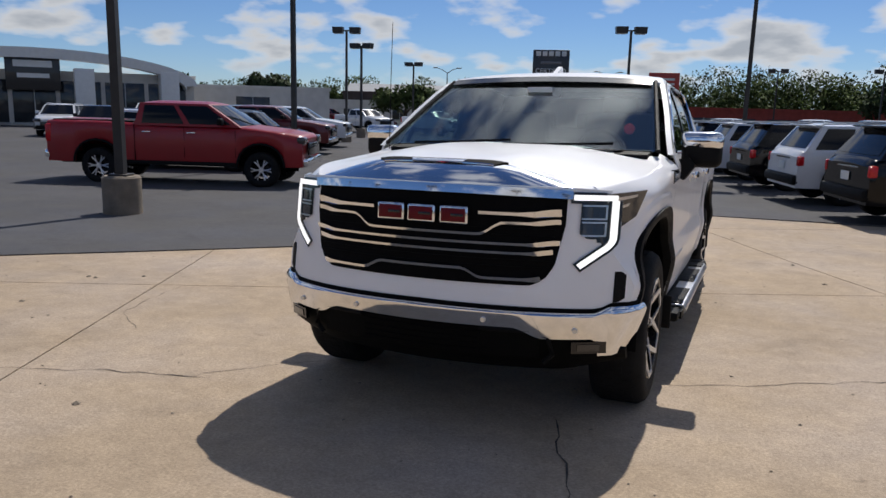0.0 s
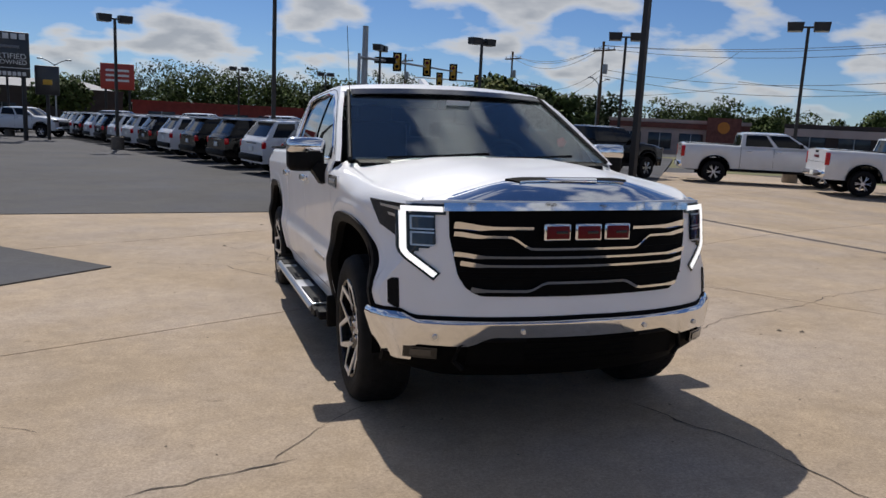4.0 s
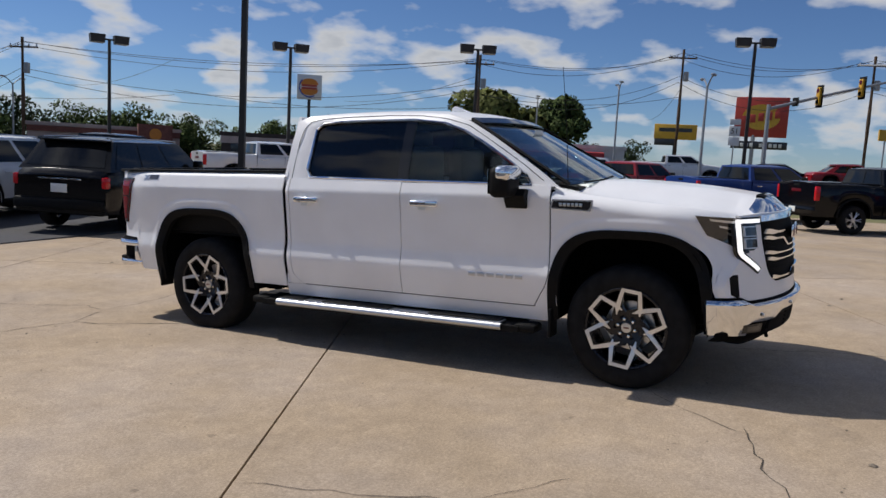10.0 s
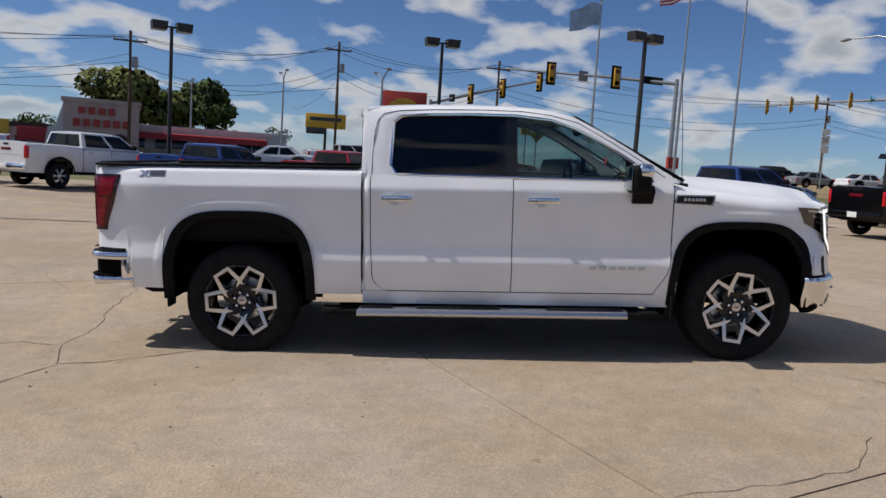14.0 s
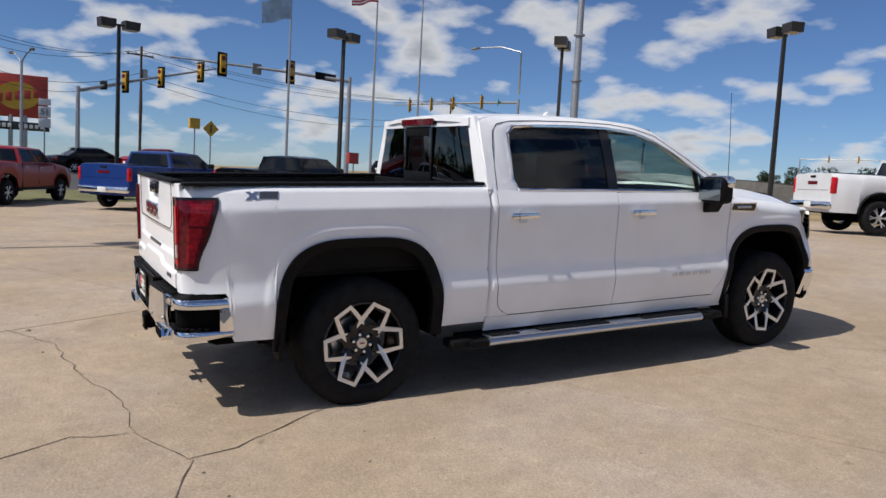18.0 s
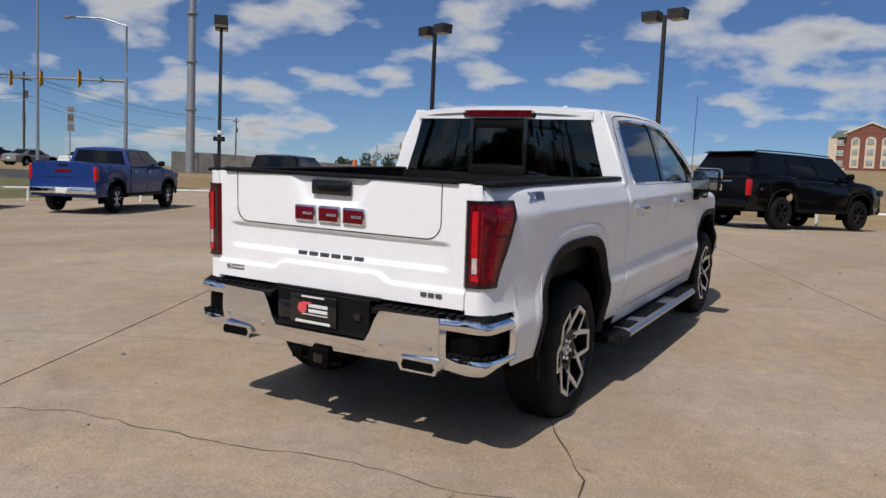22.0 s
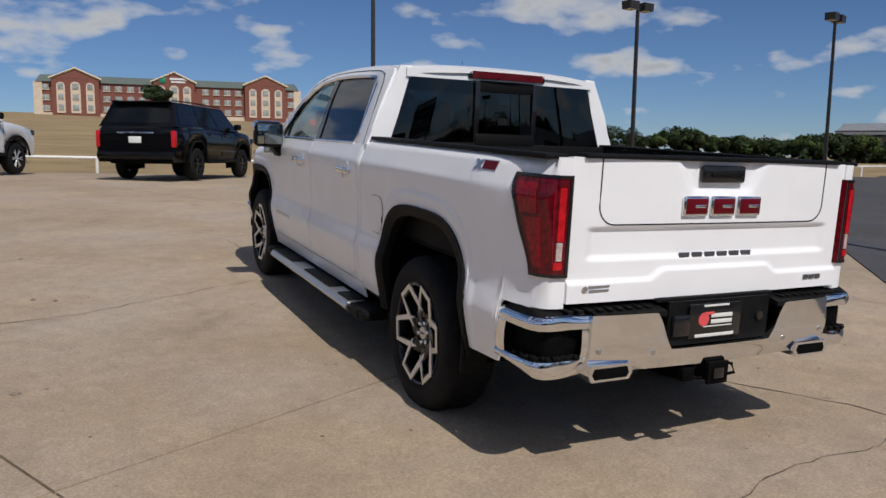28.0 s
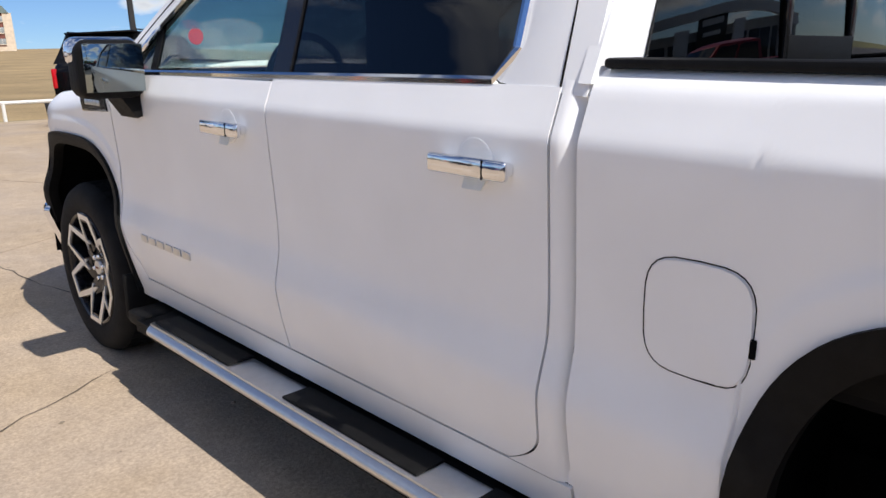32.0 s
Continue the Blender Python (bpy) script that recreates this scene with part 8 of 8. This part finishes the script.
# concrete road barrier along the raised road
wall = thing("road_barrier", "long weathered concrete barrier beside the raised road", "wall")
BARR = surface("weathered_barrier_concrete", (0.13, 0.125, 0.115), 0.9, scale=1.2, spread=0.3, fine=0.15, bump_scale=30)
run = [(60.5, -86.0, 3.4), (52.0, -40.0, 3.3), (42.0, -35.5, 3.0), (23.3, -31.5, 2.2), (19.5, -34.0, 1.9)]
pts = []
for (a, b, c), (d, e, f_) in zip(run[:-1], run[1:]):
    for q in range(6):
        pts.append((lerp(a, d, q / 6), lerp(b, e, q / 6), lerp(c, f_, q / 6)))
for p_, q_ in zip(pts[:-1], pts[1:]):
    part("panel", slab(lambda u, v: (lerp(p_[0], q_[0], u * 0.995), lerp(p_[1], q_[1], u * 0.995), lerp(min(terrain(p_[0], p_[1]), p_[2]) - 0.4, lerp(p_[2], q_[2], u), v)), 1, 1, (-0.1, -0.3, 0)), BARR, wall)
low = thing("low_wall", "long low brown wall across the road", "wall")
for k in range(14):
    a, b = (46.5 + 0.9 * k, 31.5 - 2.7 * k), (46.5 + 0.9 * (k + 1), 31.5 - 2.7 * (k + 1))
    part("panel", slab(lambda u, v: (lerp(a[0], b[0], u * 0.99), lerp(a[1], b[1], u * 0.99), terrain(*a) + lerp(-0.2, 1.0, v)), 1, 1, (0.25, 0.08, 0)), BASE_CONC, low)


# ---- trees ----
LEAF = [surface("leaves_" + n, c, 0.8, scale=0.9, spread=0.40, spec=0.2) for n, c in (("green", (0.062, 0.092, 0.026)), ("olive", (0.115, 0.130, 0.036)), ("dark", (0.036, 0.055, 0.022)))]
BARK = surface("bark", (0.10, 0.075, 0.055), 0.95, scale=6, spread=0.3, bump=0.6, bump_scale=30)


def leaves(rnd_, clumps, per, size):
    n = len(clumps) * per
    c = np.repeat(np.array([q[:3] for q in clumps]), per, 0)
    rad = np.repeat(np.array([q[3] for q in clumps]), per)[:, None]
    d = rnd_.normal(size=(n, 3))
    d /= np.linalg.norm(d, axis=1)[:, None]
    p = c + d * rad * rnd_.uniform(0.35, 1.0, (n, 1)) ** 0.6 * np.array([1, 1, 0.8])
    a = rnd_.normal(size=(n, 3))
    a /= np.linalg.norm(a, axis=1)[:, None]
    b = np.cross(a, rnd_.normal(size=(n, 3)))
    b /= np.linalg.norm(b, axis=1)[:, None]
    s = rnd_.uniform(0.6, 1.3, (n, 1)) * size
    V = np.stack([p - a * s, p + b * s * 0.55, p + a * s, p - b * s * 0.55], 1).reshape(-1, 3)
    # each leaf faces out of its clump, and takes its light from the clump's roundness
    flip = (np.cross(a, b) * d).sum(1) > 0
    F = [(4 * i, 4 * i + 1, 4 * i + 2, 4 * i + 3) if not flip[i] else (4 * i + 3, 4 * i + 2, 4 * i + 1, 4 * i) for i in range(n)]
    up = p - p.mean(0)
    up /= np.linalg.norm(up, axis=1)[:, None] + 1e-6
    N = d + up * 0.6 + np.array([0, 0, 0.35]) + rnd_.normal(size=(n, 3)) * 0.35
    N /= np.linalg.norm(N, axis=1)[:, None]
    return V.tolist(), F, np.repeat(N, 4, 0)


def foliage(name, vfn, mat, parent=None):
    V, F, N = vfn
    o = part(name, (V, F), mat, parent, smooth=0)
    o.data.shade_smooth()
    o.data.normals_split_custom_set_from_vertices(N.tolist())
    return o


def tree(x, y, h, spread, seed, mat, label="broad green tree beyond the lot", per=55, sink=0.0, lean=(0, 0)):
    r_ = np.random.RandomState(seed)
    z0 = terrain(x, y) - sink
    T_ = thing("tree", label, "tree", pose(x, y, z0), group="trees round the lot")
    limbs = [tube([(0, 0, -0.1), (0.03 * h * r_.uniform(-1, 1), 0.02 * h, h * 0.25), (lean[0], lean[1], h * 0.6)], [0.035 * h, 0.026 * h, 0.012 * h], 8)]
    clumps = []
    for k in range(22):
        a, e = r_.uniform(0, 6.28), r_.uniform(-0.15, 1)
        rr = spread * math.sqrt(max(0.05, 1 - max(0, e) ** 2 * 0.75)) * r_.uniform(0.35, 1.0)
        q = (rr * math.cos(a), rr * math.sin(a), h * (0.52 + 0.38 * e))
        clumps.append((*q, spread * r_.uniform(0.22, 0.40)))
        if k % 3 == 0:
            limbs.append(tube([(0, 0, h * 0.28), (q[0] * 0.5, q[1] * 0.5, lerp(h * 0.28, q[2], 0.6)), q[:3]], [0.016 * h, 0.010 * h, 0.004 * h], 5))
    part("trunk", join(*limbs), BARK, T_)
    foliage("crown", leaves(r_, clumps, per * 3, spread * 0.062), mat, T_)
    return T_


tree(84.0, 36.5, 10.2, 6.2, 1, LEAF[1], per=150)
tree(90.0, 29.0, 9.8, 5.0, 2, LEAF[0], per=130)
tree(22.0, 57.5, 5.4, 3.4, 3, LEAF[1], per=90)
tree(26.0, 60.0, 6.0, 4.4, 4, LEAF[0], per=110)
tree(31.5, 62.0, 5.0, 3.6, 5, LEAF[0], per=90)
tree(13.5, 74.0, 5.6, 3.6, 6, LEAF[2], per=70)
for k, (x, y, h, w) in enumerate(((-33, 66, 4.6, 3.4), (-28, 72, 4.2, 3.0), (-46, 60, 5.2, 3.4), (-56, 58, 5.0, 3.0), (-64, 60, 4.6, 2.6), (-22, 80, 4.4, 3.0), (-15, 88, 5.0, 3.6))):
    tree(x, y, h, w, 20 + k, LEAF[k % 3], per=55)
tree(-15.3, -183.7, 7.6, 3.6, 40, LEAF[2], "dark conical evergreen by the hotel", per=120)
tree(62.0, -119.0, 5.0, 3.0, 41, LEAF[0], per=55)
for k, (px_, py_, top) in enumerate(((-95, -108, 6.6), (-98, -106, 8.0), (-100, -103.5, 8.8), (-102, -102, 8.2), (-104, -100, 7.0), (-106, -98, 6.6), (-107, -96.5, 7.0), (-109, -95, 6.2), (-111, -92.5, 6.3), (-113, -90, 6.4), (-114.5, -88, 7.2), (-116, -86, 7.4), (-118.5, -83.5, 7.6), (-120.5, -81, 7.2))):
    tree(px_, py_, (top - terrain(px_, py_) - 1.5) * 0.85, 3.0 + 0.4 * (k % 3), 50 + k, LEAF[(2, 0, 2)[k % 3]], "dark green tree at the foot of the bank", per=60)


# far woods: one long uneven mass of leaf clumps
def woods(name, label, arc, seed, mat):
    r_ = np.random.RandomState(seed)
    clumps = []
    for (a, b), (c, d), h, n in arc:
        for k in range(n):
            t = r_.uniform()
            x, y = lerp(a, c, t) + r_.uniform(-4, 4), lerp(b, d, t) + r_.uniform(-4, 4)
            hh = h * r_.uniform(0.45, 1.15)
            for q in range(4):
                clumps.append((x + r_.uniform(-1.5, 1.5), y + r_.uniform(-1.5, 1.5), terrain(x, y) + hh * (0.15 + 0.25 * q), hh * 0.30))
    o = foliage(name, leaves(r_, clumps, 150, 0.24), mat)
    return tagged(o, label, "trees", kind="stuff")


woods("far_trees", "distant line of green trees", [((-110, 120), (-20, 125), 6.0, 80), ((-20, 118), (40, 108), 6.5, 80), ((40, 105), (95, 70), 6.0, 80), ((62, 88), (100, 58), 5.0, 40)], 1, LEAF[0])
woods("far_trees_dark", "distant darker trees beyond the road", [((-20, 128), (60, 115), 8.0, 70), ((30, 84), (46, 74), 5.0, 30), ((95, 66), (130, 30), 4.5, 30)], 2, LEAF[2])
woods("far_trees_south", "distant line of trees beyond the grass bank", [((-133, -172), (-141, -163), 6.0, 14), ((-98, -110), (-121, -82), 3.0, 40), ((-122, -84), (-150, -40), 4.0, 40), ((90, -160), (160, -200), 5.0, 25), ((-150, -40), (-150, 20), 5.0, 40)], 3, LEAF[2])
